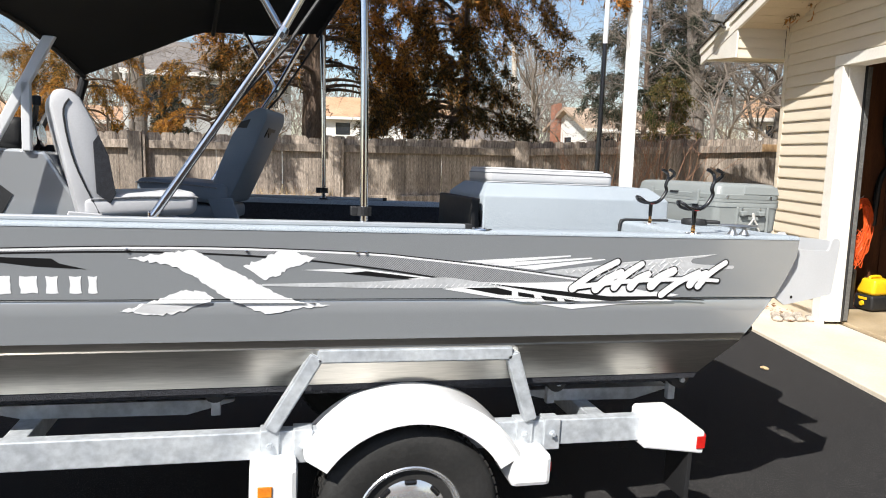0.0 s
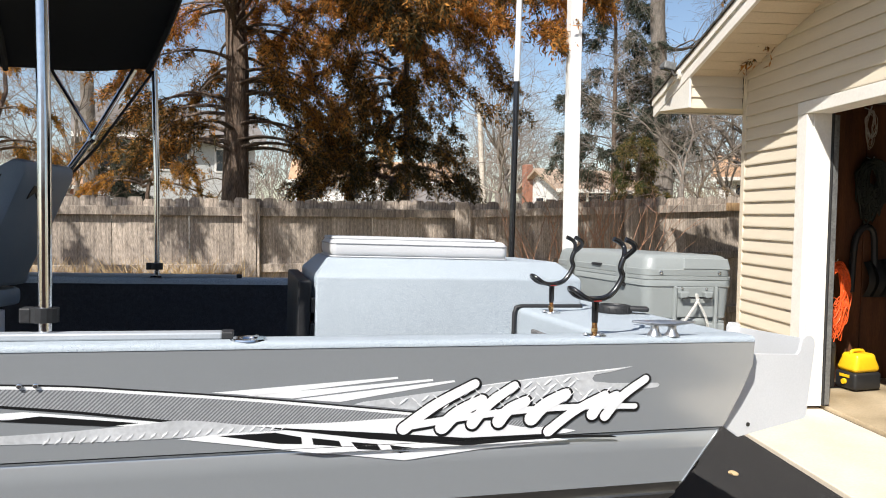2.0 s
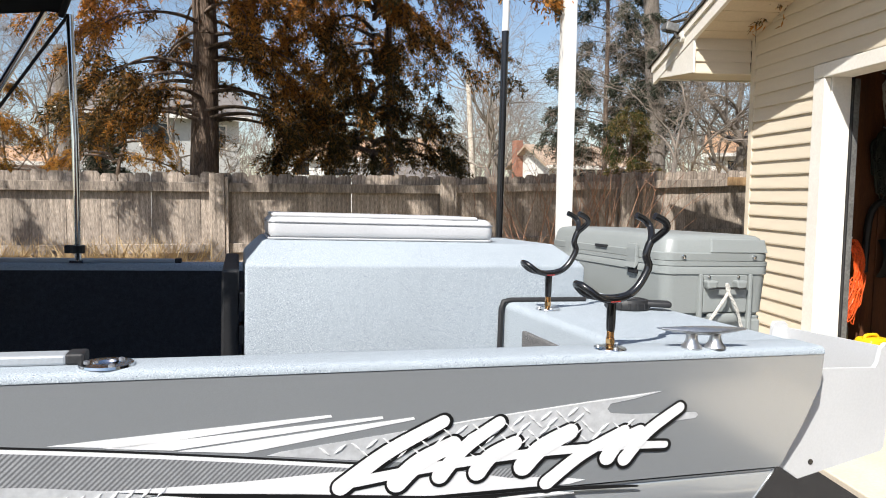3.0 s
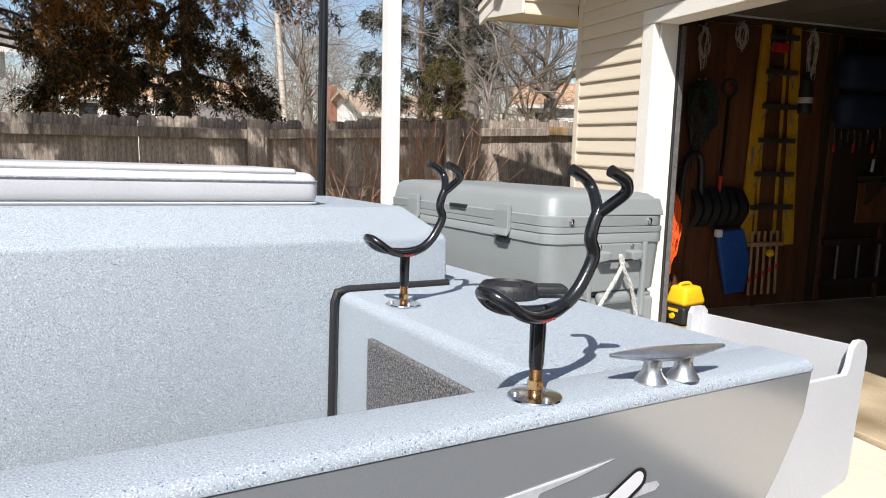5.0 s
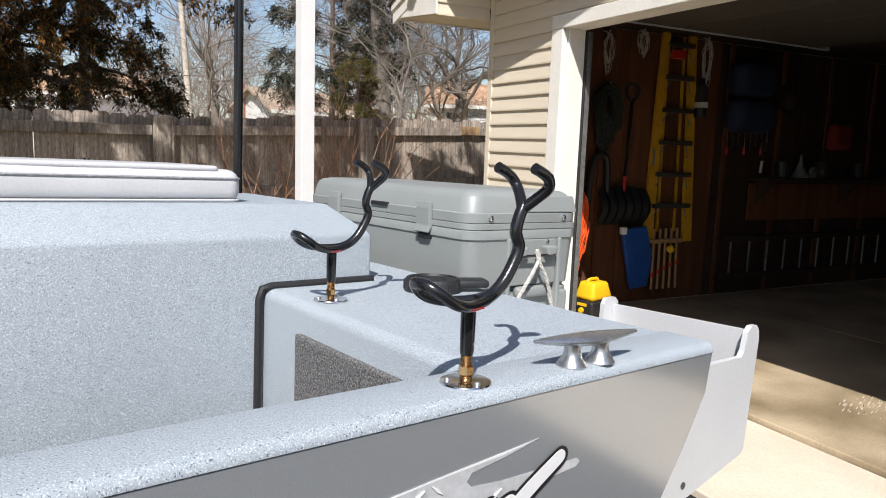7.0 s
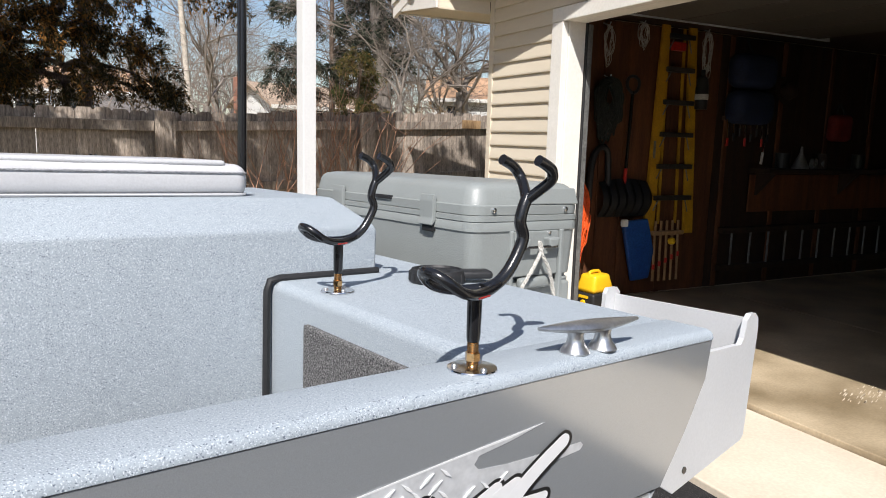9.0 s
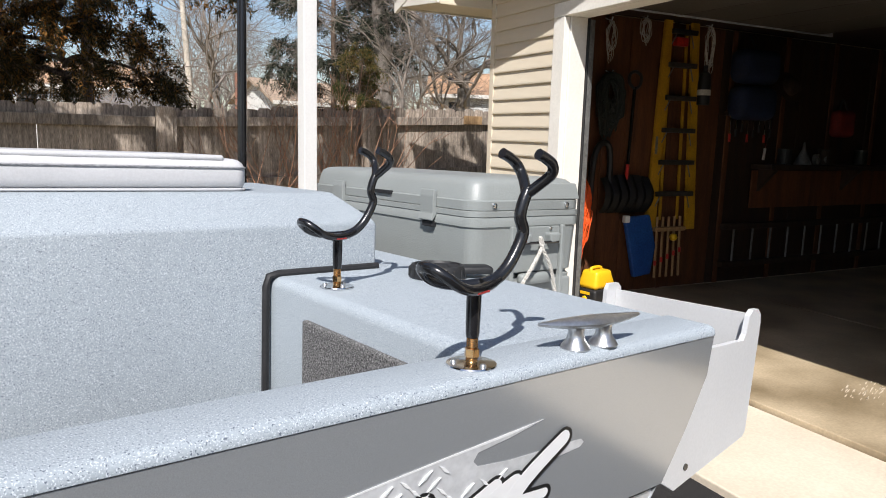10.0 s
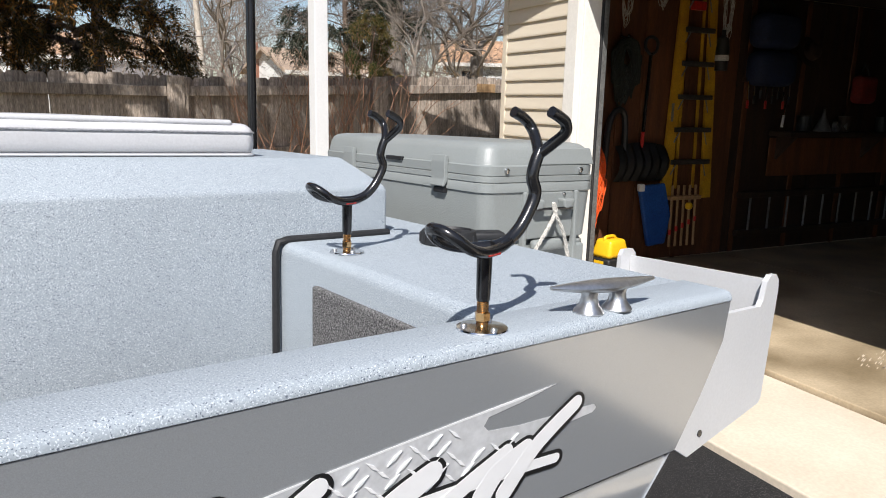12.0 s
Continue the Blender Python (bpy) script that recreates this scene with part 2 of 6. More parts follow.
M["window_dark"] = mat("window_glass", (0.03, 0.035, 0.04), (0.02, 0.022, 0.026), 1.0, 0.1, 0, 0, 6, 0.1)


def leaf_mat(name, a, b, c, spread=0.55, brown=0.0):
    """Foliage whose clumps differ in colour, patch by patch and island by island."""
    m = bpy.data.materials.new(name)
    m.use_nodes = True
    nt = m.node_tree
    N, Lk = nt.nodes, nt.links
    bs = N["Principled BSDF"]
    geo = N.new("ShaderNodeNewGeometry")
    tc = N.new("ShaderNodeTexCoord")
    nz = N.new("ShaderNodeTexNoise")
    nz.inputs["Scale"].default_value, nz.inputs["Detail"].default_value = 0.9, 4
    Lk.new(tc.outputs["Object"], nz.inputs["Vector"])
    add = N.new("ShaderNodeMath")
    add.operation = "MULTIPLY_ADD"
    add.inputs[1].default_value, add.inputs[2].default_value = spread, -spread / 2
    Lk.new(geo.outputs["Random Per Island"], add.inputs[0])
    sm = N.new("ShaderNodeMath")
    Lk.new(nz.outputs[0], sm.inputs[0])
    Lk.new(add.outputs[0], sm.inputs[1])
    total = sm.outputs[0]
    if brown:
        # browning grows towards the crown's top
        sp = N.new("ShaderNodeSeparateXYZ")
        Lk.new(tc.outputs["Object"], sp.inputs[0])
        hi = N.new("ShaderNodeMapRange")
        hi.inputs[1].default_value, hi.inputs[2].default_value = 2.2, 4.2
        hi.inputs[3].default_value, hi.inputs[4].default_value = -brown * 0.6, brown
        Lk.new(sp.outputs["Z"], hi.inputs[0])
        ad = N.new("ShaderNodeMath")
        Lk.new(total, ad.inputs[0])
        Lk.new(hi.outputs[0], ad.inputs[1])
        total = ad.outputs[0]
    ramp = N.new("ShaderNodeValToRGB")
    e = ramp.color_ramp.elements
    e[0].position, e[0].color = 0.34, (*a, 1)
    e[1].position, e[1].color = 0.70, (*c, 1)
    mid = e.new(0.52)
    mid.color = (*b, 1)
    Lk.new(total, ramp.inputs[0])
    Lk.new(ramp.outputs[0], bs.inputs["Base Color"])
    bs.inputs["Roughness"].default_value = 0.75
    bs.inputs["Specular IOR Level"].default_value = 0.25
    tl = N.new("ShaderNodeBsdfTranslucent")
    Lk.new(ramp.outputs[0], tl.inputs["Color"])
    both = N.new("ShaderNodeMixShader")
    both.inputs[0].default_value = 0.38
    Lk.new(bs.outputs[0], both.inputs[1])
    Lk.new(tl.outputs[0], both.inputs[2])
    Lk.new(both.outputs[0], N["Material Output"].inputs["Surface"])
    return m


M["cedar_leaf"] = leaf_mat("cedar_foliage", (0.050, 0.042, 0.016), (0.21, 0.115, 0.032), (0.56, 0.24, 0.045), 0.50, 0.20)
M["cedar_dark"] = leaf_mat("dark_cedar_foliage", (0.042, 0.038, 0.016), (0.16, 0.098, 0.030), (0.54, 0.23, 0.045), 0.50, 0.18)
M["rust_leaf"] = leaf_mat("rusty_foliage", (0.11, 0.080, 0.020), (0.36, 0.18, 0.035), (0.55, 0.26, 0.05), 0.50)
M["spruce_leaf"] = leaf_mat("spruce_foliage", (0.028, 0.036, 0.024), (0.060, 0.070, 0.050), (0.12, 0.125, 0.09))
M["bush_leaf"] = leaf_mat("olive_foliage", (0.035, 0.05, 0.015), (0.09, 0.09, 0.03), (0.20, 0.13, 0.04))


# ---------- building helpers ----------
def part(name, bm, material, parent=None, label="", smooth=False):
    me = bpy.data.meshes.new(name)
    bm.normal_update()
    bm.to_mesh(me)
    bm.free()
    if material is not None:
        me.materials.append(M[material] if isinstance(material, str) else material)
    if smooth:
        me.shade_smooth()
        me.set_sharp_from_angle(angle=radians(38))
    ob = new(name, me)
    if parent is not None:
        ob.parent = parent
    if label:
        tagged(ob, label)
    return ob


def share(name, me, parent, m):
    ob = new(name, me)
    ob.parent = parent
    ob.matrix_basis = m
    return ob


def thing(name, m, label, category, group="", kind=""):
    ob = new(name)
    ob.empty_display_size = 0.1
    ob.matrix_basis = m
    return tagged(ob, label, category, group, kind)


def bx(x0, x1, y0, y1, z0, z1, bev=0.0, seg=2, bm=None):
    """A box, bevelled."""
    b = bmesh.new()
    bmesh.ops.create_cube(b, size=1)
    for v in b.verts:
        v.co = Vector((x0 + (v.co.x + 0.5) * (x1 - x0), y0 + (v.co.y + 0.5) * (y1 - y0), z0 + (v.co.z + 0.5) * (z1 - z0)))
    if bev:
        bmesh.ops.bevel(b, geom=b.edges[:], offset=bev, segments=seg, affect="EDGES", profile=0.5)
    return join(bm, b)


def join(bm, b):
    if bm is None:
        return b
    me = bpy.data.meshes.new("tmp")
    b.to_mesh(me)
    b.free()
    bm.from_mesh(me)
    bpy.data.meshes.remove(me)
    return bm


def moved(b, m):
    bmesh.ops.transform(b, matrix=m, verts=b.verts[:])
    return b


def prism(pts, to3d, depth, bm=None, bev=0.0):
    """A flat outline pts (2D) given thickness: to3d(a, b, d) places it, d running from 0 to depth."""
    b = bmesh.new()
    lo = [b.verts.new(to3d(p[0], p[1], 0)) for p in pts]
    hi = [b.verts.new(to3d(p[0], p[1], depth)) for p in pts]
    b.faces.new(lo)
    b.faces.new(hi[::-1])
    n = len(pts)
    for i in range(n):
        j = (i + 1) % n
        b.faces.new((lo[j], lo[i], hi[i], hi[j]))
    bmesh.ops.recalc_face_normals(b, faces=b.faces[:])
    if bev:
        bmesh.ops.bevel(b, geom=b.edges[:], offset=bev, segments=2, affect="EDGES", profile=0.5)
    return join(bm, b)


def curve_pts(pts, n=6, closed=False):
    """Points along a smooth line through pts."""
    P = [Vector(p) for p in pts]
    k = len(P)
    out = []
    for i in range(k if closed else k - 1):
        g = (lambda q: P[q % k]) if closed else (lambda q: P[min(max(q, 0), k - 1)])
        a, b, c, d = g(i - 1), g(i), g(i + 1), g(i + 2)
        for s in range(n):
            t = s / n
            out.append(0.5 * ((2 * b) + (c - a) * t + (2 * a - 5 * b + 4 * c - d) * t * t + (3 * b - a - 3 * c + d) * t ** 3))
    if not closed:
        out.append(P[-1])
    return out


def tube(pts, r, seg=8, bm=None, r_end=None, caps=True, closed=False):
    """A round bar along pts."""
    b = bmesh.new() if bm is None else bm
    P = [Vector(p) for p in pts]
    n = len(P)
    rings = []
    side = None
    for i, p in enumerate(P):
        if closed:
            d = (P[(i + 1) % n] - P[i - 1]).normalized()
        else:
            d = (P[min(i + 1, n - 1)] - P[max(i - 1, 0)]).normalized()
        if side is None:
            side = d.orthogonal().normalized()
        side = (side - d * side.dot(d))
        side = side.normalized() if side.length > 1e-6 else d.orthogonal().normalized()
        up = d.cross(side)
        rr = r if r_end is None else r + (r_end - r) * i / max(1, n - 1)
        rings.append([b.verts.new(p + (side * math.cos(a) + up * math.sin(a)) * rr) for a in (2 * math.pi * k / seg for k in range(seg))])
    for i in range(n if closed else n - 1):
        A, B = rings[i], rings[(i + 1) % n]
        for k in range(seg):
            b.faces.new((A[k], A[(k + 1) % seg], B[(k + 1) % seg], B[k]))
    if caps and not closed:
        b.faces.new(rings[0][::-1])
        b.faces.new(rings[-1])
    return b


def lathe(profile, seg=24, bm=None, m=None):
    """A turned shape from (radius, height) pairs, round the z axis."""
    b = bmesh.new()
    rings = []
    for r, z in profile:
        if r < 1e-5:
            rings.append([b.verts.new((0, 0, z))])
        else:
            rings.append([b.verts.new((r * math.cos(2 * math.pi * k / seg), r * math.sin(2 * math.pi * k / seg), z)) for k in range(seg)])
    for A, B in zip(rings, rings[1:]):
        for k in range(seg):
            j = (k + 1) % seg
            if len(A) == 1 and len(B) == 1:
                continue
            if len(A) == 1:
                b.faces.new((A[0], B[j], B[k]))
            elif len(B) == 1:
                b.faces.new((A[k], A[j], B[0]))
            else:
                b.faces.new((A[k], A[j], B[j], B[k]))
    if len(rings[0]) > 1:
        b.faces.new(rings[0][::-1])
    if len(rings[-1]) > 1:
        b.faces.new(rings[-1])
    bmesh.ops.recalc_face_normals(b, faces=b.faces[:])
    if m is not None:
        moved(b, m)
    return join(bm, b)


def sheet(pts):
    b = bmesh.new()
    b.faces.new([b.verts.new(p) for p in pts])
    return b


# ---------- ground ----------
def grid_sheet(x0, x1, y0, y1, nx, ny, zf):
    vs = [(x0 + (x1 - x0) * i / nx, y0 + (y1 - y0) * j / ny) for j in range(ny + 1) for i in range(nx + 1)]
    fs = [(j * (nx + 1) + i, j * (nx + 1) + i + 1, (j + 1) * (nx + 1) + i + 1, (j + 1) * (nx + 1) + i) for j in range(ny) for i in range(nx)]
    me = bpy.data.meshes.new("sheet")
    me.from_pydata([(x, y, zf(x, y)) for x, y in vs], [], fs)
    return me


def add_sheet(name, me, material, label, category):
    me.materials.append(M[material])
    return tagged(new(name, me), label, category, kind="structure")


add_sheet("ground", grid_sheet(-600, 900, -600, 1200, 60, 60, lambda x, y: -0.09), "grass",
          "dry brown spring lawn reaching to the horizon", "lawn")
add_sheet("driveway", grid_sheet(-14, 4.2, -12, 3.35, 40, 26, lambda x, y: max(-0.07, -0.07 + 0.026 * (x + 1.1)) + 0.006 * noise.noise((x * 0.5, y * 0.5, 0))), "asphalt",
          "black asphalt driveway with scuffs and grit", "driveway")

GAR = pose(3.50, 3.20, 0, 0, 0, -10.86)          # x into the garage, y along its front, away from the boat
apron = thing("apron", GAR, "pale concrete apron slab before the open garage", "apron", kind="structure")
for k, (a, b) in enumerate(((-5.6, -3.62), (-3.60, 1.0))):
    part("slab", bx(-0.76, 0.195, a, b, -0.10, 0.055, 0.008), "concrete", apron)

garage_floor = thing("garage_floor", GAR, "stained concrete garage floor, wet near the door", "floor", kind="structure")
for k, (a, b) in enumerate(((-6.1, -2.7), (-2.69, 0.76))):
    for c, d in ((0.205, 2.6), (2.61, 5.0), (5.01, 7.6)):
        part("slab", bx(c, d, a, b, -0.08, 0.085, 0.006), "floor_concrete", garage_floor)

spill_rnd = random.Random(5)
spill = bmesh.new()
for k in range(60):
    a, b = 1.05 + spill_rnd.gauss(0, 0.14), -2.04 + spill_rnd.gauss(0, 0.05)
    L, w = spill_rnd.uniform(0.01, 0.05), spill_rnd.uniform(0.0015, 0.005)
    prism([(a - L, b - 0.4 * L), (a, b - w), (a + L, b + 0.4 * L), (a, b + w)], lambda p, q, d: (p, q, 0.0865 + d), 0.0015, spill)
tagged(part("dried_spill", spill, "concrete"), "dried white streaks on the garage floor", "stain", kind="stuff").matrix_basis = GAR

# ---------- garage ----------
DOOR_R, DOOR_TOP, CORNER = -5.0, 2.45, 0.915
PITCH = 0.293
EAVE_Z = 2.95


def rake(y):
    """Height of the wall's top under the gable, at y along the front."""
    return EAVE_Z + PITCH * min(CORNER - y, y + 6.3)


garage = thing("garage", GAR, "beige vinyl-sided garage with its wide door open", "garage", kind="structure")
COURSE = 0.1142


def course_mesh(length, z_top):
    # one lapped course: its lower edge stands 14 mm proud of its upper edge, with a rolled lip
    prof = [(0.0, 0.0), (-0.004, 0.0), (-0.005, -0.007), (-0.020, -0.007), (-0.021, 0.004), (-0.004, z_top - 0.006), (0.0, z_top - 0.006)]
    b = bmesh.new()
    A = [b.verts.new((p[0], 0, p[1])) for p in prof]
    B = [b.verts.new((p[0], length, p[1])) for p in prof]
    for i in range(len(prof)):
        j = (i + 1) % len(prof)
        b.faces.new((A[i], A[j], B[j], B[i]))
    b.faces.new(A[::-1])
    b.faces.new(B)
    bmesh.ops.recalc_face_normals(b, faces=b.faces[:])
    return b


z = 0.1677
i = 0
while z < 5.0:
    zt = z + COURSE
    if z < DOOR_TOP + 0.10:
        y0, y1 = 0.006, CORNER - 0.05
    else:
        reach = (z - EAVE_Z) / PITCH
        y0, y1 = max(-6.2, -6.3 + reach + 0.05), min(CORNER - 0.05, CORNER - reach - 0.05)
    if y1 - y0 > 0.15:
        ob = part("siding_board", course_mesh(y1 - y0, COURSE - 0.001), "siding", garage)
        ob.location = (0, y0, z)
        if z < DOOR_TOP + 0.10:
            ob = part("siding_board", course_mesh(1.18, COURSE - 0.001), "siding", garage)
            ob.location = (0, -6.3, z)
    z = zt
    i += 1

# wall cores behind the siding
part("front_wall", bx(0.002, 0.14, 0.004, CORNER - 0.004, 0, 2.94), "siding", garage)
part("front_wall", bx(0.002, 0.14, -6.30, DOOR_R - 0.12, 0, 2.94), "siding", garage)
gb = prism([(-6.3, DOOR_TOP + 0.1), (CORNER - 0.004, DOOR_TOP + 0.1), (CORNER - 0.004, EAVE_Z), (-2.7, EAVE_Z + PITCH * 3.59), (-6.3, EAVE_Z)],
           lambda a, b, d: (0.002 + d, a, b), 0.138)
part("gable_wall", gb, "siding", garage)
part("side_wall", bx(0.145, 7.6, CORNER - 0.12, CORNER, 0, 2.94), "siding", garage)
part("side_wall", bx(0.145, 7.6, -6.3, -6.18, 0, 2.94), "siding", garage)
part("back_wall", bx(7.61, 7.73, -6.3, CORNER, 0, 2.94), "siding", garage)
part("corner_post", bx(-0.022, 0.05, CORNER - 0.05, CORNER + 0.016, 0.1, EAVE_Z, 0.004), "siding", garage)
# door surround
part("door_trim", bx(-0.030, 0.02, -0.13, 0.004, 0.05, DOOR_TOP - 0.002, 0.004), "white_trim", garage)
part("door_trim", bx(-0.030, 0.02, DOOR_R - 0.13, DOOR_R, 0.05, DOOR_TOP - 0.002, 0.004), "white_trim", garage)
part("door_head_trim", bx(-0.033, 0.02, DOOR_R - 0.13, 0.004, DOOR_TOP, DOOR_TOP + 0.10, 0.004), "white_trim", garage)
part("door_jamb", bx(0.022, 0.17, -0.145, -0.005, 0.086, DOOR_TOP + 0.02, 0.003), "white_trim", garage)
part("door_jamb", bx(0.022, 0.17, DOOR_R - 0.05, DOOR_R + 0.02, 0.086, DOOR_TOP + 0.02, 0.003), "white_trim", garage)
part("door_head", bx(0.022, 0.17, DOOR_R + 0.02, -0.146, DOOR_TOP, DOOR_TOP + 0.11, 0.003), "white_trim", garage)
part("weather_seal", bx(0.172, 0.182, -0.165, -0.135, 0.09, DOOR_TOP, 0.002), "black_rubber", garage)
# rake overhang: soffit boards, barge board, shingle edge
OUT, EAVE_OUT = 0.56, 0.90
ridge_y = -2.7


def slope_prism(y_a, y_b, x_a, x_b, dz0, dz1):
    """A slab along the roof's slope, from y_a to y_b, between heights dz0 and dz1 over the wall's top line."""
    f = lambda y: EAVE_Z + PITCH * (CORNER - y)
    return prism([(y_a, f(y_a) + dz0), (y_b, f(y_b) + dz0), (y_b, f(y_b) + dz1), (y_a, f(y_a) + dz1)], lambda a, b, d: (x_a + d, a, b), x_b - x_a)


for k in range(24):
    ya = CORNER + 0.05 - k * 0.152
    part("soffit_panel", slope_prism(ya, ya - 0.145, -OUT + 0.03, 0.0, -0.002, 0.010), "soffit", garage)
part("barge_board", slope_prism(CORNER + EAVE_OUT - 0.02, ridge_y, -OUT - 0.002, -OUT + 0.03, -0.022, 0.150), "white_trim", garage)
part("rake_mould", slope_prism(CORNER + EAVE_OUT - 0.02, ridge_y, -OUT - 0.02, -OUT - 0.001, 0.090, 0.154), "white_trim", garage)
f = lambda y: EAVE_Z + PITCH * (CORNER - y)
y = CORNER + EAVE_OUT + 0.02
while y > ridge_y:
    part("shingle_row", slope_prism(y + 0.03, y - 0.13, -OUT - 0.035, 7.9, 0.158, 0.174 + 0.006 * random.random()), "shingle", garage)
    y -= 0.135
part("roof_deck", slope_prism(CORNER + EAVE_OUT - 0.03, ridge_y, -OUT + 0.03, 7.8, 0.02, 0.153), "shade_wood", garage)
g2 = lambda y: EAVE_Z + PITCH * (y + 6.3)
part("roof_deck", prism([(-6.9, g2(-6.9) + 0.02), (ridge_y, g2(ridge_y) + 0.02), (ridge_y, g2(ridge_y) + 0.13), (-6.9, g2(-6.9) + 0.13)], lambda a, b, d: (-OUT + d, a, b), 8.3), "shingle", garage)
# boxed eave return at the corner
FASCIA_Y = CORNER + EAVE_OUT - 0.10
part("eave_return", prism([(CORNER + 0.02, 2.640), (FASCIA_Y, 2.712), (FASCIA_Y, 2.728), (CORNER + 0.02, 2.656)], lambda a, b, d: (-OUT + 0.03 + d, a, b), OUT - 0.03), "soffit", garage)
part("eave_return", prism([(CORNER, 2.642), (FASCIA_Y, 2.714), (FASCIA_Y, f(FASCIA_Y) + 0.02), (CORNER, f(CORNER) + 0.02)],
                          lambda a, b, d: (-OUT + 0.004 + d, a, b), 0.02), "white_trim", garage)
for k in range(3):
    ob = part("return_board", course_mesh(OUT - 0.056, COURSE - 0.001), "siding", garage)
    ob.matrix_basis = pose(-0.024, CORNER + 0.032, 2.645 + k * (COURSE - 0.012), 0, 0, 90)
part("return_core", bx(-OUT + 0.032, -0.023, CORNER + 0.033, CORNER + 0.047, 2.658, f(CORNER + 0.03) + 0.012), "siding", garage)
part("fascia", bx(-OUT, 7.8, FASCIA_Y + 0.002, FASCIA_Y + 0.026, 2.700, 2.86, 0.003), "white_trim", garage)
part("eave_soffit", prism([(CORNER + 0.01, 2.640), (FASCIA_Y, 2.712), (FASCIA_Y, 2.728), (CORNER + 0.01, 2.656)], lambda a, b, d: (0.002 + d, a, b), 7.79), "soffit", garage)
# floodlight at the eave
fl = thing("floodlight", GAR @ pose(-OUT - 0.03, 1.12, 2.985), "dark bronze metal floodlight under the garage eave", "floodlight")
part("bracket", tube([(0.03, 0, 0.0), (-0.03, 0.0, -0.01), (-0.06, 0.02, 0.06)], 0.014), "dark_step", fl)
part("lamp_head", moved(prism([(-0.07, 0.0), (0.07, 0.02), (0.085, 0.055), (-0.065, 0.075)], lambda a, b, d: (d - 0.06, a, b), 0.12, bev=0.01), pose(-0.08, 0.06, 0.05, 0, 12, 0)), "dull_alu", fl)
part("lens", moved(bx(-0.05, 0.05, -0.055, 0.055, -0.012, -0.002, 0.003), pose(-0.08, 0.06, 0.062, 8, 12, 0)), "window_dark", fl)
part("junction_box", moved(lathe([(0, 0), (0.045, 0), (0.045, 0.03), (0, 0.035)], 18), pose(0.03, 0.0, 0.0, 0, -90, 0)), "white_trim", fl)

# inside: lining boards, ceiling, studs; deep boards and ceiling take a shade-darkened wood
lining = thing("garage_lining", GAR, "brown plywood garage lining boards, the deeper ones darkened for shade", "wall lining", kind="structure")
for k in range(6):
    part("panel", bx(0.19 + k * 1.22, 0.19 + k * 1.22 + 1.212, CORNER - 0.145, CORNER - 0.128, 0.09, 2.69, 0.002), "garage_wood" if k < 2 else "shade_wood", lining)
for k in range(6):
    part("panel", bx(7.58, 7.60, -6.1 + k * 1.15, -6.1 + k * 1.15 + 1.142, 0.09, 2.69, 0.002), "shade_wood", lining)
for k in range(8):
    part("batten", bx(0.30 + k * 0.81, 0.36 + k * 0.81, CORNER - 0.165, CORNER - 0.147, 0.09, 2.69, 0.003), "garage_wood", lining)
tagged(part("ceiling", bx(0.15, 7.6, -6.18, CORNER - 0.125, 2.70, 2.73), "shade_wood"), "plywood garage ceiling, darkened for indoor shade", "ceiling", kind="structure").matrix_basis = GAR
# raised sectional door under the ceiling, with its track
gd = thing("garage_door", GAR, "beige sectional garage door raised on its tracks, darkened for shade", "garage door", kind="structure")
for k in range(4):
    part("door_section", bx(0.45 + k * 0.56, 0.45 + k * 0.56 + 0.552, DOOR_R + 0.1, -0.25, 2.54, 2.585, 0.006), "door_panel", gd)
part("track", bx(0.2, 2.9, -0.205, -0.185, 2.54, 2.60, 0.003), "galv", gd)
part("track", bx(0.185, 0.225, -0.165, -0.158, 0.1, 2.44, 0.002), "dull_alu", gd)
part("spring_bar", tube([(0.30, -0.3, 2.64), (0.30, DOOR_R + 0.1, 2.64)], 0.018), "galv", gd)

# ---------- fence ----------
FY = 6.05
fence = thing("fence", pose(0, FY, 0), "weathered grey cedar privacy fence with dog-eared pickets", "fence", kind="structure")


def fence_rise(x):
    """The fence climbs towards the garage."""
    return -0.03 + 0.034 * max(0.0, x - 1.3)


pk = bmesh.new()
prism([(-0.0729, -0.10), (0.0729, -0.10), (0.0729, 1.748), (0.050, 1.775), (-0.050, 1.775), (-0.0729, 1.748)], lambda a, b, d: (a, d, b), 0.017, pk)
bmesh.ops.recalc_face_normals(pk, faces=pk.faces[:])
pme = part("picket", pk, "fence", fence)
pme.location = (-9.0, 0.0, 0)
for k in range(1, 104):
    x = -9.0 + k * 0.1465
    share("picket", pme.data, fence, pose(x + random.uniform(-0.0015, 0.0015), random.uniform(-0.003, 0.003), random.uniform(-0.02, 0.016) + fence_rise(x),
                                    0, random.uniform(-0.12, 0.12), 0))
for px in (-7.41, -5.22, -3.03, -0.86, 1.445, 3.57):
    part("post", bx(px - 0.07, px + 0.07, -0.105, -0.055, -0.1, 1.775 + fence_rise(px), 0.006), "fence", fence)
    part("post", bx(px + 0.072, px + 0.105, -0.09, -0.012, -0.1, 1.745 + fence_rise(px), 0.004), "fence", fence)
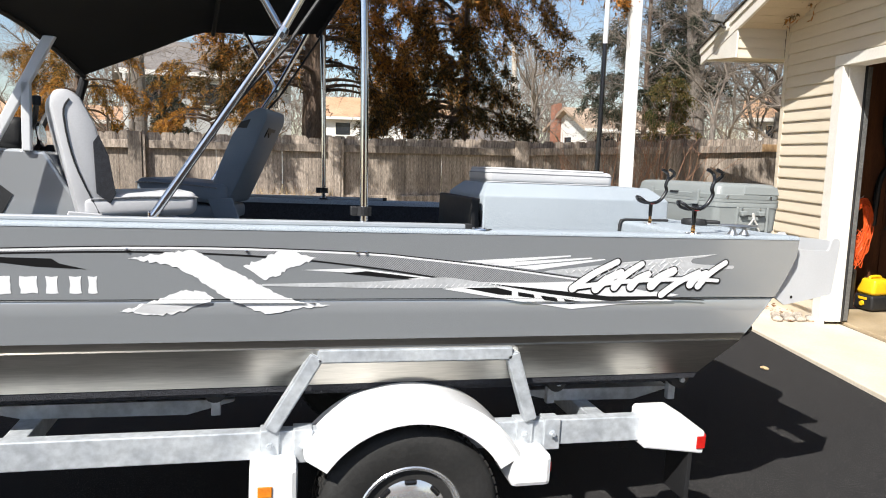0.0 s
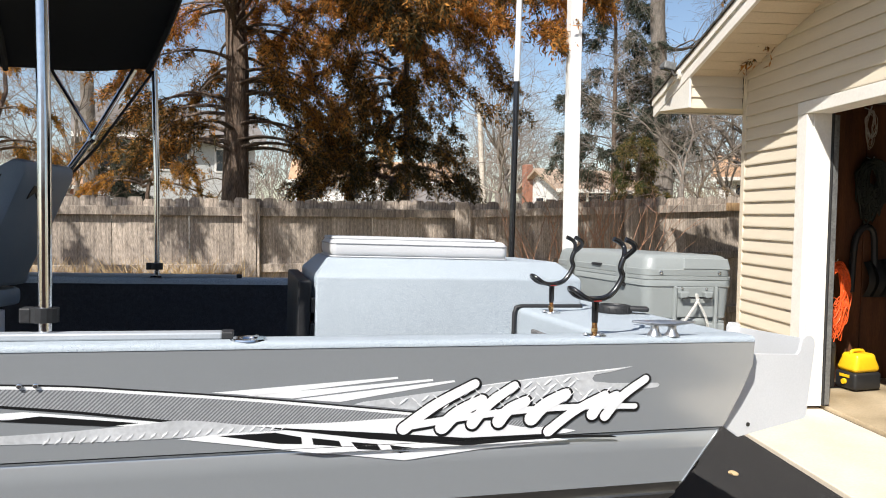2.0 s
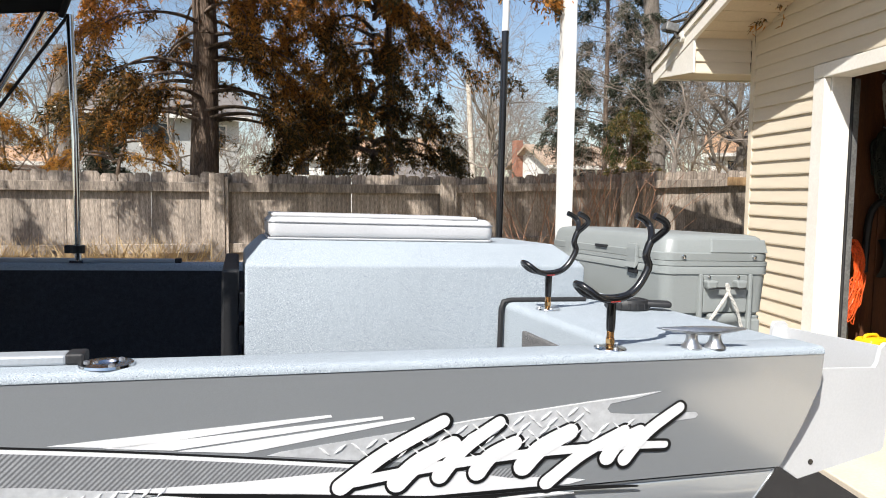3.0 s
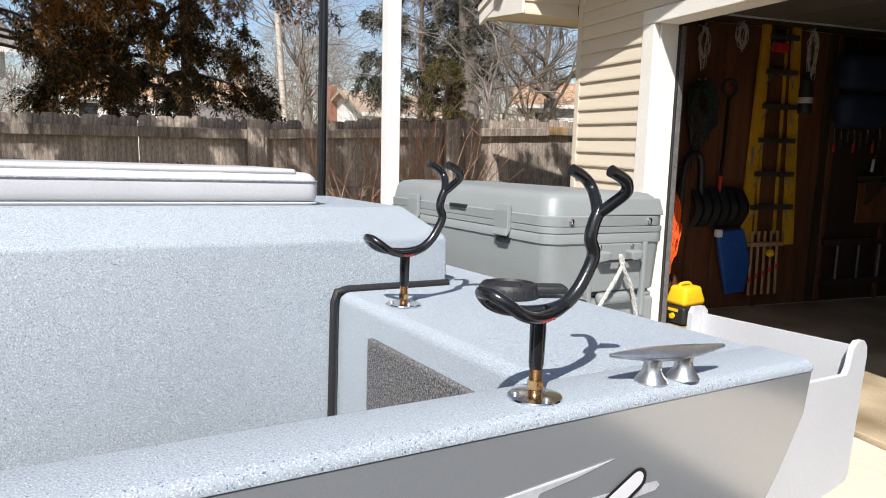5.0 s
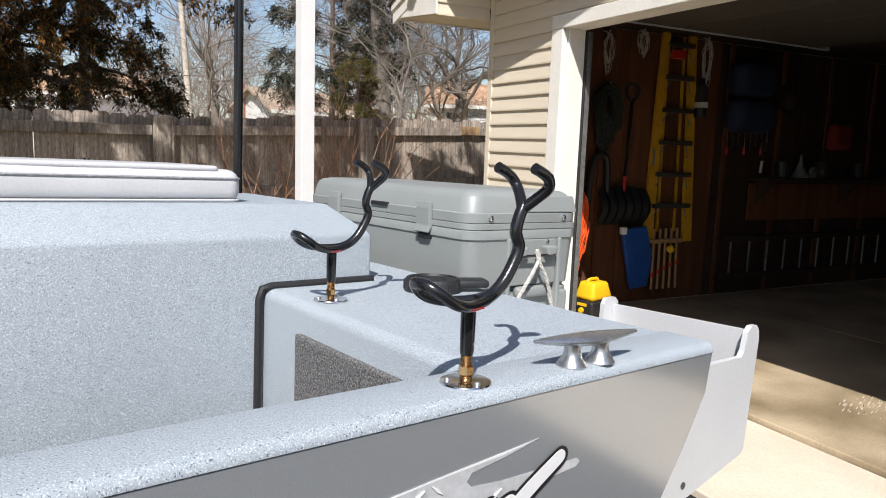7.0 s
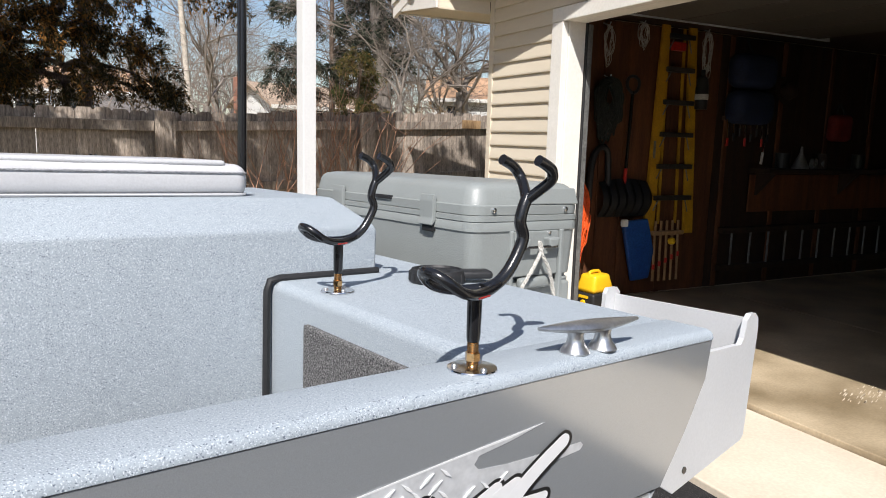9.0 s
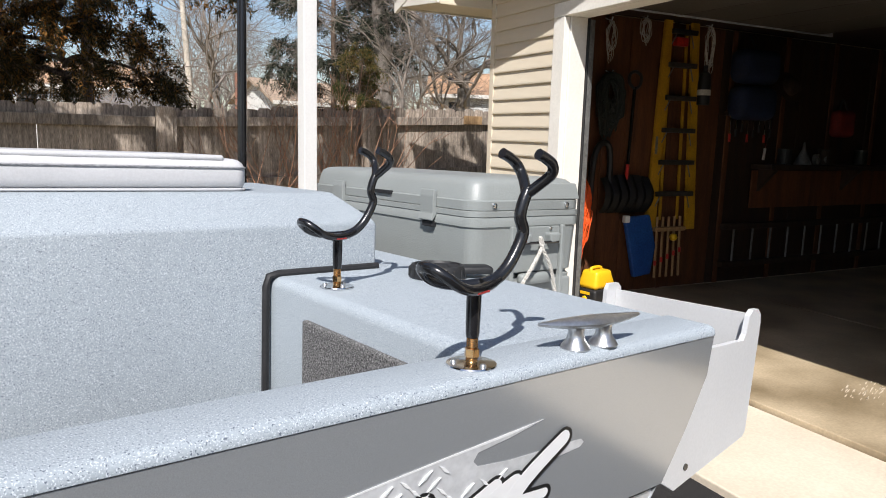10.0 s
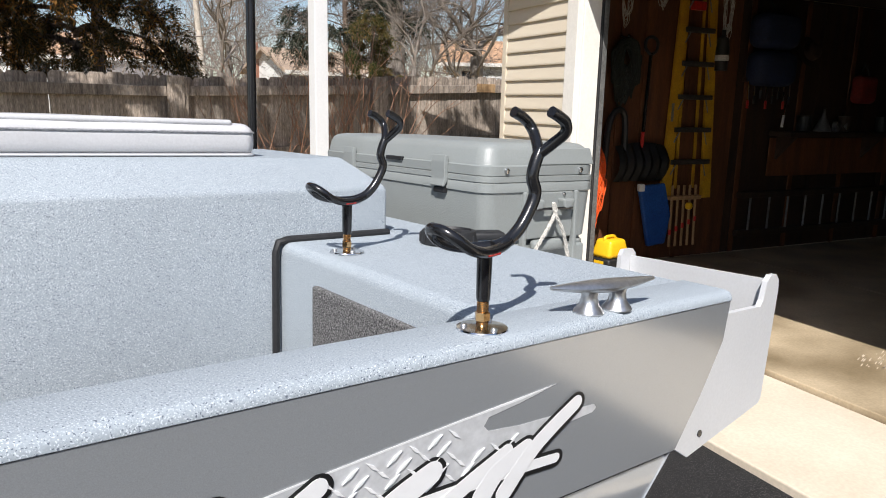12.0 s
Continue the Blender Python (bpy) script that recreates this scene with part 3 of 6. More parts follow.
for zc in (1.64, 1.05, 0.35):
    for a, b in ((-7.34, -5.29), (-5.11, -3.10), (-2.92, -0.93), (-0.75, 1.375), (1.555, 3.50), (3.68, 6.05)):
        m = part("rail", bx(a, b, -0.052, -0.012, zc - 0.045, zc + 0.045, 0.004), "fence", fence)
        m.rotation_euler.y = -math.atan2(fence_rise(b) - fence_rise(a), b - a)
        m.location = (0, 0, 0.5 * (fence_rise(a) + fence_rise(b)) - 0.5 * (a + b) * math.tan(math.atan2(fence_rise(b) - fence_rise(a), b - a)))

part("rail_patch", bx(4.93, 5.22, -0.058, -0.0525, 1.70, 1.80, 0.002), "fence_new", fence, "fresh orange cedar patch")

# ---------- boat ----------
BOAT = pose(0, 0, 1.301, -1.1, 1.35, 0)       # x aft, y across to the far side, z up from the gunwale's top
MID = 0.985                                       # the keel's y
boat = thing("jet_boat", BOAT, "grey aluminium jet boat on a trailer with white swoosh graphics", "boat")


def stern_x(w):
    """Where the hull side ends aft, by height."""
    pts = ((0.0, 0.455), (-0.08, 0.458), (-0.16, 0.429), (-0.248, 0.387), (-0.40, 0.286), (-0.50, 0.200), (-0.59, 0.135), (-0.9, 0.0))
    for (a, xa), (b, xb) in zip(pts, pts[1:]):
        if w >= b:
            return xa + (xb - xa) * (a - w) / (a - b)
    return pts[-1][1]


def taper(x):
    """How much of the half beam is left at x, towards the bow."""
    s = max(0.0, min(1.0, (-2.7 - x) / 2.4))
    return 1 - 0.86 * s ** 1.9


def lift(x, w):
    s = max(0.0, min(1.0, (-2.7 - x) / 2.4))
    return w + (0.20 * s ** 1.5 if w > -0.3 else (0.62 * s ** 1.8) * min(1.0, -w / 0.6))


def hull_strip(rows, stations=40, x_bow=-5.1, mirror=False):
    """A skin through rows of (y, z), drawn from the stern to the bow."""
    b = bmesh.new()
    grid = []
    for (v, w) in rows:
        line = []
        xe = stern_x(w)
        for s in range(stations + 1):
            x = xe + (x_bow - xe) * s / stations
            y = MID + (v - MID) * taper(x)
            if mirror:
                y = 2 * MID - y
            line.append(b.verts.new((x, y, lift(x, w))))
        grid.append(line)
    for A, B in zip(grid, grid[1:]):
        for s in range(stations):
            q = (A[s], A[s + 1], B[s + 1], B[s])
            b.faces.new(q[::-1] if mirror else q)
    return b


GUN = [(0.058, -0.030), (0.056, -0.010), (0.051, -0.003), (0.043, 0.0), (-0.030, 0.0), (-0.0365, -0.0018), (-0.0412, -0.0058), (-0.0427, -0.0115), (-0.0427, -0.0145), (-0.0412, -0.0157)]
SIDE_A = [(-0.041 + 0.027 * (-0.016 - w) / 0.232, w) for w in (-0.016, -0.05, -0.08, -0.108, -0.136, -0.164, -0.192, -0.220, -0.248)]
SIDE_B = [(-0.0125, -0.251), (-0.006, -0.258), (-0.008, -0.262), (-0.0025, -0.307), (0.003, -0.353), (0.0085, -0.398)]
BOTTOM = [(0.0085, -0.3985), (0.015, -0.425), (0.008, -0.429), (0.10, -0.586), (0.118, -0.590), (0.55, -0.621), (MID, -0.645)]
INNER = [(0.058, -0.030), (0.058, -0.10), (0.105, -0.61), (MID, -0.61)]
for mir in (False, True):
    part("gunwale", hull_strip(GUN, mirror=mir), "fleck", boat, "speckled grey-blue gunwale cap", smooth=True)
    part("hull_side", hull_strip(SIDE_A, mirror=mir), "hull_grey", boat, smooth=True)
    part("hull_side", hull_strip(SIDE_B, mirror=mir), "hull_grey", boat, smooth=True)
    part("hull_bottom", hull_strip(BOTTOM, mirror=mir), "alu", boat, "bare brushed aluminium bottom", smooth=True)
    part("inner_side", hull_strip(INNER, mirror=mir), "dark_carpet", boat, "dark carpeted inside", smooth=True)
# transom
rows = [(v + 0.002, w) for v, w in SIDE_A[2:]] + [(0.006, -0.398), (0.10, -0.586), (0.55, -0.621), (MID, -0.645)]
tb = bmesh.new()
lv = [tb.verts.new((stern_x(w) - 0.006, v, w)) for v, w in rows]
rv = [tb.verts.new((stern_x(w) - 0.006, 2 * MID - v, w)) for v, w in rows]
for k in range(len(rows) - 1):
    tb.faces.new((lv[k], lv[k + 1], rv[k + 1], rv[k]))
tl = [tb.verts.new((0.43, v, -0.03)) for v in (-0.02, 2 * MID + 0.02)]
tb.faces.new((lv[0], rv[0], tl[1], tl[0]))
part("transom", tb, "hull_grey", boat)

# aft deck with a rounded front edge
deck = prism([(0.048, -0.26), (0.048, -0.001), (0.444, -0.001), (0.444, -0.035), (0.36, -0.25), (0.35, -0.26)], lambda a, b, d: (a, 0.03 + d, b), 2 * MID - 0.06)
bmesh.ops.bevel(deck, geom=[e for e in deck.edges if all(v.co.z > -0.002 and v.co.x < 0.05 for v in e.verts)], offset=0.020, segments=4, affect="EDGES", profile=0.5)
part("aft_deck", deck, "fleck", boat, "speckled grey-blue aft deck", smooth=True)
part("bulkhead", bx(0.050, 0.062, 0.12, 2 * MID - 0.12, -0.605, -0.262), "fleck", boat)
part("carpet_panel", bx(0.034, 0.0475, 0.13, 0.504, -0.5, -0.054, 0.004), "carpet", boat, "grey loop-pile carpet panel")
part("latch", tube([(0.03, 0.36, -0.16), (0.016, 0.36, -0.165), (0.016, 0.36, -0.20)], 0.006), "cast_alu", boat)


# engine box
def chamfer_box(x0, x1, y0, y1, z0, z1, zt, ix, iy):
    b = bmesh.new()
    lo = [b.verts.new(p) for p in ((x0, y0, z0), (x1, y0, z0), (x1, y1, z0), (x0, y1, z0))]
    md = [b.verts.new((v.co.x, v.co.y, z1)) for v in lo]
    hi = [b.verts.new(p) for p in ((x0 + ix, y0 + iy, zt), (x1 - ix, y0 + iy, zt), (x1 - ix, y1 - iy, zt), (x0 + ix, y1 - iy, zt))]
    for A, B in ((lo, md), (md, hi)):
        for k in range(4):
            b.faces.new((A[k], A[(k + 1) % 4], B[(k + 1) % 4], B[k]))
    b.faces.new(lo[::-1])
    b.faces.new(hi)
    bmesh.ops.bevel(b, geom=b.edges[:], offset=0.008, segments=3, affect="EDGES", profile=0.5)
    return b


part("engine_box", chamfer_box(-0.650, 0.292, 0.664, 2 * MID - 0.664, -0.60, 0.100, 0.156, 0.050, 0.11), "fleck", boat, "speckled grey-blue engine box", smooth=True)
# black rubber edge seal, round the deck joint
part("edge_seal", tube([(0.292, 0.659, 0.004), (0.06, 0.659, 0.004), (0.042, 0.659, 0.0), (0.036, 0.659, -0.02), (0.032, 0.659, -0.56)], 0.0075, 8), "black_rubber", boat, "black rubber edge trim", smooth=True)
# ribbed black panel on the box's forward face
rack = bx(-0.706, -0.664, 0.672, 2 * MID - 0.672, -0.60, 0.085, 0.006)
part("ribbed_panel", rack, "black_rubber", boat, "ribbed black panel before the engine box")
for k in range(7):
    part("rib", bx(-0.664, -0.651, 0.668, 0.74, -0.53 + k * 0.085, -0.48 + k * 0.085, 0.005), "black_rubber", boat)

# floor and walkway
part("deck_floor", bx(-4.2, 0.05, 0.13, 2 * MID - 0.13, -0.63, -0.605), "dark_carpet", boat)
# accessory rail on the gunwale, near and far
for yy in (0.006, 2 * MID - 0.046):
    part("accessory_rail", bx(-3.6, -0.915, yy, yy + 0.040, 0.0, 0.016, 0.004), "rail_alu", boat, "silver accessory rail")
    part("rail_cap", bx(-0.917, -0.890, yy - 0.001, yy + 0.041, 0.0, 0.018, 0.004), "black_rubber", boat)


# stern fence: angled side wings and cross panels aft of the transom
def wing(sgn):
    f = lambda y: y if sgn > 0 else 2 * MID - y
    out = [(0.36, -0.10), (0.43, -0.055), (0.646, -0.062), (0.654, -0.052), (0.662, -0.020), (0.674, -0.010), (0.692, -0.010), (0.703, -0.020),
           (0.706, -0.038), (0.684, -0.238), (0.676, -0.246), (0.450, -0.285), (0.37, -0.235)]
    b = prism(out, lambda a, c, d: (a, f(0.002 + 0.045 * (a - 0.41) + d), c), 0.010)
    part("stern_wing", b, "alu_matte", boat, "satin grey stern wing")
    b = prism([(0.030, -0.23), (0.030, -0.020), (0.322, -0.026), (0.322, -0.23)], lambda a, c, d: (0.680 + d, f(a), c), 0.008)
    part("stern_panel", b, "alu_matte", boat, "satin grey stern panel")
    tab = [(0.640, -0.23), (0.652, -0.024), (0.659, -0.012), (0.688, -0.012), (0.698, -0.022), (0.700, -0.23)]
    b = prism(tab, lambda a, c, d: (a, f(0.323 + d), c), 0.010)
    part("end_tab", b, "alu_matte", boat)
    part("drain_hole", moved(lathe([(0, 0), (0.006, 0), (0.006, 0.002), (0, 0.002)], 12), pose(0.481, f(0.0055 if sgn > 0 else 0.003), -0.252, 90, 0, 0)), "black_paint", boat)


wing(1)
wing(-1)
part("swim_step", bx(0.40, 0.95, 0.35, 2 * MID - 0.35, -0.200, -0.158, 0.006), "alu_matte", boat, "low swim step behind the transom")
# drain fitting and jet outlet under the stern
part("outlet", moved(lathe([(0.0, 0), (0.026, 0), (0.034, 0.15), (0.027, 0.15), (0.022, 0.02)], 18), pose(0.41, 0.32, -0.37, 0, 130, 0)), "black_paint", boat, smooth=True)

# far side of the hull keeps the same pieces; a windscreen stands forward
console = thing("console", BOAT @ pose(-2.42, 0.33, -0.605) @ Matrix.Scale(0.952, 4), "grey helm console with a windscreen frame", "console")
part("body", prism([(-0.62, 0.0), (0.10, 0.0), (0.20, 0.62), (0.06, 0.86), (-0.02, 0.868), (-0.62, 0.868)], lambda a, b, d: (a, d, b), 0.34, bev=0.012), "hull_grey", console)
part("dashboard", bx(-0.60, 0.02, 0.36, 1.2, 0.80, 0.89, 0.02), "black_rubber", console)
part("screen_frame", prism([(-0.20, 0.74), (-0.165, 0.74), (0.105, 1.275), (0.065, 1.275)], lambda a, b, d: (a, -0.02 + d, b), 0.03, bev=0.004), "alu_matte", console, "pale windscreen frame")
part("screen_frame", bx(-0.012, 0.018, -0.02, 0.01, 0.86, 1.11, 0.004), "alu_matte", console)
part("gauge_pod", bx(-0.46, -0.03, 0.05, 0.33, 0.866, 0.985, 0.03, 3), "black_rubber", console, "black gauge pod", smooth=True)
for k in range(2):
    part("gauge", moved(lathe([(0.0, 0.0), (0.045, 0.0), (0.050, 0.006), (0.046, 0.012), (0.0, 0.012)], 20), pose(-0.028, 0.12 + 0.13 * k, 0.925, 0, 80, 0)), "chrome", console, "round gauge", smooth=True)
part("throttle_lever", tube([(-0.02, 0.03, 0.88), (0.02, 0.03, 0.98), (0.025, 0.03, 1.03)], 0.010, 8), "black_paint", console, smooth=True)
part("throttle_grip", moved(lathe([(0.0, -0.02), (0.014, -0.016), (0.016, 0.016), (0.0, 0.02)], 12), pose(0.026, 0.03, 1.045)), "black_rubber", console, smooth=True)
part("dark_inset", prism([(-0.60, 0.58), (-0.10, 0.60), (-0.05, 0.70), (-0.14, 0.775), (-0.60, 0.79)], lambda a, b, d: (a, -0.004 + d, b), 0.003), "black_rubber", console, "dark recessed side panel")
part("steering_wheel", tube(curve_pts([(-0.10 + 0.05 * math.sin(a), 0.62 + 0.17 * math.cos(a), 0.90 + 0.17 * math.sin(a)) for a in [k * math.pi / 6 for k in range(12)]], 2, True), 0.014, 8, closed=True), "black_rubber", console)


# ---------- trailer ----------
trailer = thing("boat_trailer", pose(0.01, 0, 0.065, 0, 1.69, 0) @ Matrix.Scale(0.947, 4), "galvanised steel boat trailer under the hull", "trailer")
WHEEL_Z, FEND_R = 0.180, 0.494
FR_Y0, FR_Y1 = 0.02, 0.075
for sg in (0, 1):
    f = (lambda y: y) if sg == 0 else (lambda y: 2 * MID - y)
    ya, yb = sorted((f(FR_Y0), f(FR_Y1)))
    part("frame_rail", bx(-3.4, 0.0, ya, yb, 0.415, 0.522, 0.005), "galv", trailer)
    for a in (-1.72, -1.60, -0.72, -0.60):
        yc, yd = sorted((f(FR_Y0 - 0.012), f(FR_Y1 + 0.004)))
        part("clamp_plate", bx(a - 0.035, a + 0.035, yc, yd, 0.40, 0.53, 0.004), "galv", trailer)
        part("bolt", moved(lathe([(0.014, 0), (0.014, 0.012), (0.009, 0.012), (0.009, 0.02), (0, 0.02)], 6), pose(a, f(FR_Y0 - 0.012), 0.47, 90 if sg == 0 else -90, 0, 0)), "galv", trailer)
    # tubular guide loop beside the hull
    pts = [(-1.72, 0.53), (-1.555, 0.812), (-0.795, 0.812), (-0.70, 0.53)]
    lb = bmesh.new()
    for (x0, z0), (x1, z1) in zip(pts, pts[1:]):
        d = Vector((x1 - x0, 0, z1 - z0))
        n = Vector((-d.z, 0, d.x)).normalized() * 0.027
        yc, yd = sorted((f(-0.005), f(0.045)))
        ex = d.normalized() * 0.022
        q = [Vector((x0, 0, z0)) - ex * 0 + n, Vector((x1, 0, z1)) + n, Vector((x1, 0, z1)) - n, Vector((x0, 0, z0)) - n]
        b = bmesh.new()
        lo = [b.verts.new((p.x, yc, p.z)) for p in q]
        hi = [b.verts.new((p.x, yd, p.z)) for p in q]
        b.faces.new(lo)
        b.faces.new(hi[::-1])
        for k in range(4):
            b.faces.new((lo[(k + 1) % 4], lo[k], hi[k], hi[(k + 1) % 4]))
        bmesh.ops.recalc_face_normals(b, faces=b.faces[:])
        bmesh.ops.bevel(b, geom=b.edges[:], offset=0.006, segments=2, affect="EDGES")
        join(lb, b)
    part("guide_loop", lb, "galv", trailer)
    # fender over the wheel
    fb = bmesh.new()
    R1, cx, cz = FEND_R, -1.19, WHEEL_Z
    outl = []
    for k in range(25):
        a = math.pi * (0.19 + 0.64 * k / 24)
        outl.append((cx - R1 * math.cos(a), cz + R1 * math.sin(a)))
    ya, yb = f(-0.10), f(0.13)
    rings = []
    for (px, pz) in outl:
        dx, dz = px - cx, pz - cz
        rings.append([fb.verts.new((px - dx * 0.20, ya, pz - dz * 0.20)), fb.verts.new((px - dx * 0.03, ya, pz - dz * 0.03)), fb.verts.new((px, ya + (0.018 if sg == 0 else -0.018), pz)), fb.verts.new((px, yb, pz))])
    for A, B in zip(rings, rings[1:]):
        for k in range(3):
            fb.faces.new((A[k], A[k + 1], B[k + 1], B[k]) if sg else (A[k + 1], A[k], B[k], B[k + 1]))
    fender = part("fender", fb, "white_paint", trailer, "white plastic fender", smooth=True)
    yc, yd = sorted((f(-0.105), f(0.13)))
    part("step", bx(cx - 0.60, cx - 0.43, yc, yd, 0.18, 0.435, 0.02), "white_paint", fender)
    part("step", bx(cx + 0.385, cx + 0.550, yc, yd, 0.30, 0.43, 0.02), "white_paint", fender)
    part("marker_lamp", bx(cx - 0.57, cx - 0.52, min(yc, f(-0.112)), max(f(-0.112), yc) , 0.33, 0.37, 0.003), "amber_lens", fender)
    part("marker_lamp", bx(cx + 0.549, cx + 0.557, yc + 0.02, yc + 0.07, 0.35, 0.39, 0.003), "red_lens", fender)
    # wheel
    wh = bmesh.new()
    prof = [(0.160, 0.012), (0.168, -0.006), (0.20, -0.018), (0.25, -0.018), (0.278, -0.006), (0.293, 0.014), (0.296, 0.03), (0.296, 0.15), (0.293, 0.17), (0.278, 0.19), (0.18, 0.19), (0.160, 0.17)]
    prof = [(r * 1.215 if r > 0.2 else r * 1.25, z) for r, z in prof]
    tyre = lathe(prof, 56, None, None)
    wheel = part("wheel", moved(tyre, pose(cx, f(-0.045), WHEEL_Z, -90 if sg == 0 else 90, 0, 0)), "tyre", trailer, "black tyre on a chrome wheel", smooth=True)
    tr = bmesh.new()
    for k in range(56):
        a = 2 * math.pi * k / 56
        for zz in (0.018, 0.062, 0.106, 0.146):
            b = bx(-0.0135, 0.0135, zz, zz + 0.03, 0.357, 0.365)
            moved(b, Matrix.Rotation(a + (0.03 if zz in (0.062, 0.146) else 0), 4, "Y"))
            join(tr, b)
    moved(tr, pose(cx, f(-0.045) - (0 if sg == 0 else 0.19), WHEEL_Z))
    part("tread", tr, "tyre", wheel)
    part("rim", moved(lathe([(r * 1.25, z) for r, z in [(0.160, 0.03), (0.168, -0.004), (0.163, -0.010), (0.155, -0.006), (0.148, 0.012), (0.136, 0.022), (0.118, 0.012), (0.095, -0.002), (0.07, -0.006), (0.05, -0.004), (0.046, -0.035), (0.040, -0.048), (0.0, -0.052)]], 48), pose(cx, f(-0.045), WHEEL_Z, -90 if sg == 0 else 90, 0, 0)), "wheel_silver", wheel, smooth=True)
    for k in range(8):
        b = bx(-0.026, 0.026, 0.003, 0.03, 0.120, 0.148, 0.009)
        moved(b, pose(cx, f(-0.045) - (0 if sg == 0 else 0.033), WHEEL_Z) @ Matrix.Rotation(2 * math.pi * k / 8, 4, "Y"))
        part("rim_slot", b, "black_paint", wheel)
    # tail lamp box and mud flap
    ya, yb = sorted((f(-0.03), f(0.10)))
    lamp = part("lamp_box", prism([(-0.200, 0.40), (0.078, 0.362), (0.085, 0.368), (0.085, 0.46), (-0.05, 0.553), (-0.188, 0.553), (-0.200, 0.54)], lambda a, b, d: (a, ya + d, b), yb - ya, bev=0.008), "white_paint", trailer, "white tail lamp box")
    part("tail_lamp", bx(0.084, 0.102, ya + 0.012, yb - 0.012, 0.385, 0.445, 0.005), "red_lens", lamp)
    part("side_lamp", bx(0.046, 0.086, ya - 0.006 if sg == 0 else yb, ya if sg == 0 else yb + 0.006, 0.388, 0.442, 0.002), "red_lens", lamp)
    part("mud_flap", bx(0.02, 0.04, ya + 0.01, yb + 0.05, 0.15, 0.40, 0.003), "black_rubber", trailer, "black rubber mud flap")
    for k in range(3):
        part("flap_bar", bx(0.0185, 0.0195, ya + 0.03 + 0.03 * k, ya + 0.045 + 0.03 * k, 0.24, 0.31) if sg else bx(0.0405, 0.0415, ya + 0.03 + 0.03 * k, ya + 0.045 + 0.03 * k, 0.24, 0.31), "white_paint", trailer)
    # bunks under the hull
    for a0, a1 in ((-2.75, -1.86), (-0.60, 0.10)):
        ye, yg = sorted((f(0.30), f(0.38)))
        part("bunk", prism([(a0, 0.530), (a0 + 0.12, 0.500), (a1 - 0.18, 0.495), (a1, 0.545), (a1, 0.553), (a0, 0.553)], lambda a, b, d: (a, ye + d, b), yg - ye), "galv", trailer, "galvanised bunk beam")
    for a in (-1.925, -0.530, 0.060):
        part("roller", moved(lathe([(0.0, -0.03), (0.026, -0.03), (0.044, -0.02), (0.044, 0.02), (0.026, 0.03), (0.0, 0.03)], 18), pose(a, f(0.175), 0.636, 90, 0, 0)), "black_rubber", trailer, smooth=True)
        part("roller_nut", moved(lathe([(0.0, -0.04), (0.012, -0.04), (0.012, 0.04), (0.0, 0.04)], 6), pose(a, f(0.17), 0.636, 90, 0, 0)), "galv", trailer)
        part("roller_bracket", bx(a - 0.018, a + 0.018, *sorted((f(0.21), f(0.24))), 0.52, 0.66, 0.004), "galv", trailer)
for a in (-2.6, -1.19, -0.35):
    part("cross_beam", bx(a - 0.04, a + 0.04, FR_Y1, 2 * MID - FR_Y1, 0.42, 0.50, 0.005), "galv", trailer)
part("axle", tube([(-1.19, 0.1, WHEEL_Z), (-1.19, 2 * MID - 0.1, WHEEL_Z)], 0.035), "galv", trailer)
for sg in (0, 1):
    f = (lambda y: y) if sg == 0 else (lambda y: 2 * MID - y)
    part("tongue_rail", tube([(-3.4, f(0.05), 0.468), (-5.4, MID, 0.468)], 0.05, 8), "galv", trailer)
part("coupler", bx(-5.75, -5.35, MID - 0.05, MID + 0.05, 0.43, 0.52, 0.02), "galv", trailer)
part("jack", tube([(-5.2, MID - 0.09, 0.22), (-5.2, MID - 0.09, 0.85)], 0.03), "galv", trailer)
part("jack_wheel", moved(lathe([(0, -0.02), (0.09, -0.02), (0.09, 0.02), (0, 0.02)], 20), pose(-5.2, MID - 0.09, 0.31, 90, 0, 0)), "black_rubber", trailer)


# ---------- things on the boat ----------
cushion = thing("seat_cushion", BOAT @ pose(-0.262, 0.985, 0.1545) @ Matrix.Scale(0.945, 4), "pale grey vinyl pad lying on the engine box", "cushion")


def pad(hx, hy, h, r):
    b = bx(-hx, hx, -hy, hy, 0.0, h, r, 4)
    bmesh.ops.subdivide_edges(b, edges=[e for e in b.edges if e.calc_length() > 0.12], cuts=5, use_grid_fill=True)
    for v in b.verts:
        if v.co.z > h * 0.6:
            v.co.z += 0.010 * max(0, 1 - (v.co.x / hx) ** 2) * max(0, 1 - (v.co.y / hy) ** 2) + 0.002 * noise.noise(v.co * 9)
    return b


def ring_line(hx, hy, r, z):
    """A closed rounded rectangle at height z."""
    out = []
    for cx, cy, a0 in ((hx - r, hy - r, 0), (-hx + r, hy - r, 90), (-hx + r, -hy + r, 180), (hx - r, -hy + r, 270)):
        for k in range(6):
            a = radians(a0 + 18 * k)
            out.append((cx + r * math.cos(a), cy + r * math.sin(a), z))
    return out


part("pad", pad(0.345, 0.185, 0.072, 0.026), "vinyl", cushion, smooth=True)
part("piping", tube(ring_line(0.3445, 0.1845, 0.026, 0.053), 0.0028, 6, closed=True), "decal_mesh", cushion, "dark grey seam piping")
part("welt", tube(ring_line(0.3435, 0.1835, 0.026, 0.006), 0.0030, 6, closed=True), "vinyl", cushion)
part("flap", moved(bx(-0.335, 0.295, -0.174, 0.174, 0.066, 0.080, 0.0068, 3), pose(0, 0, 0)), "vinyl", cushion, "folded top flap", smooth=True)


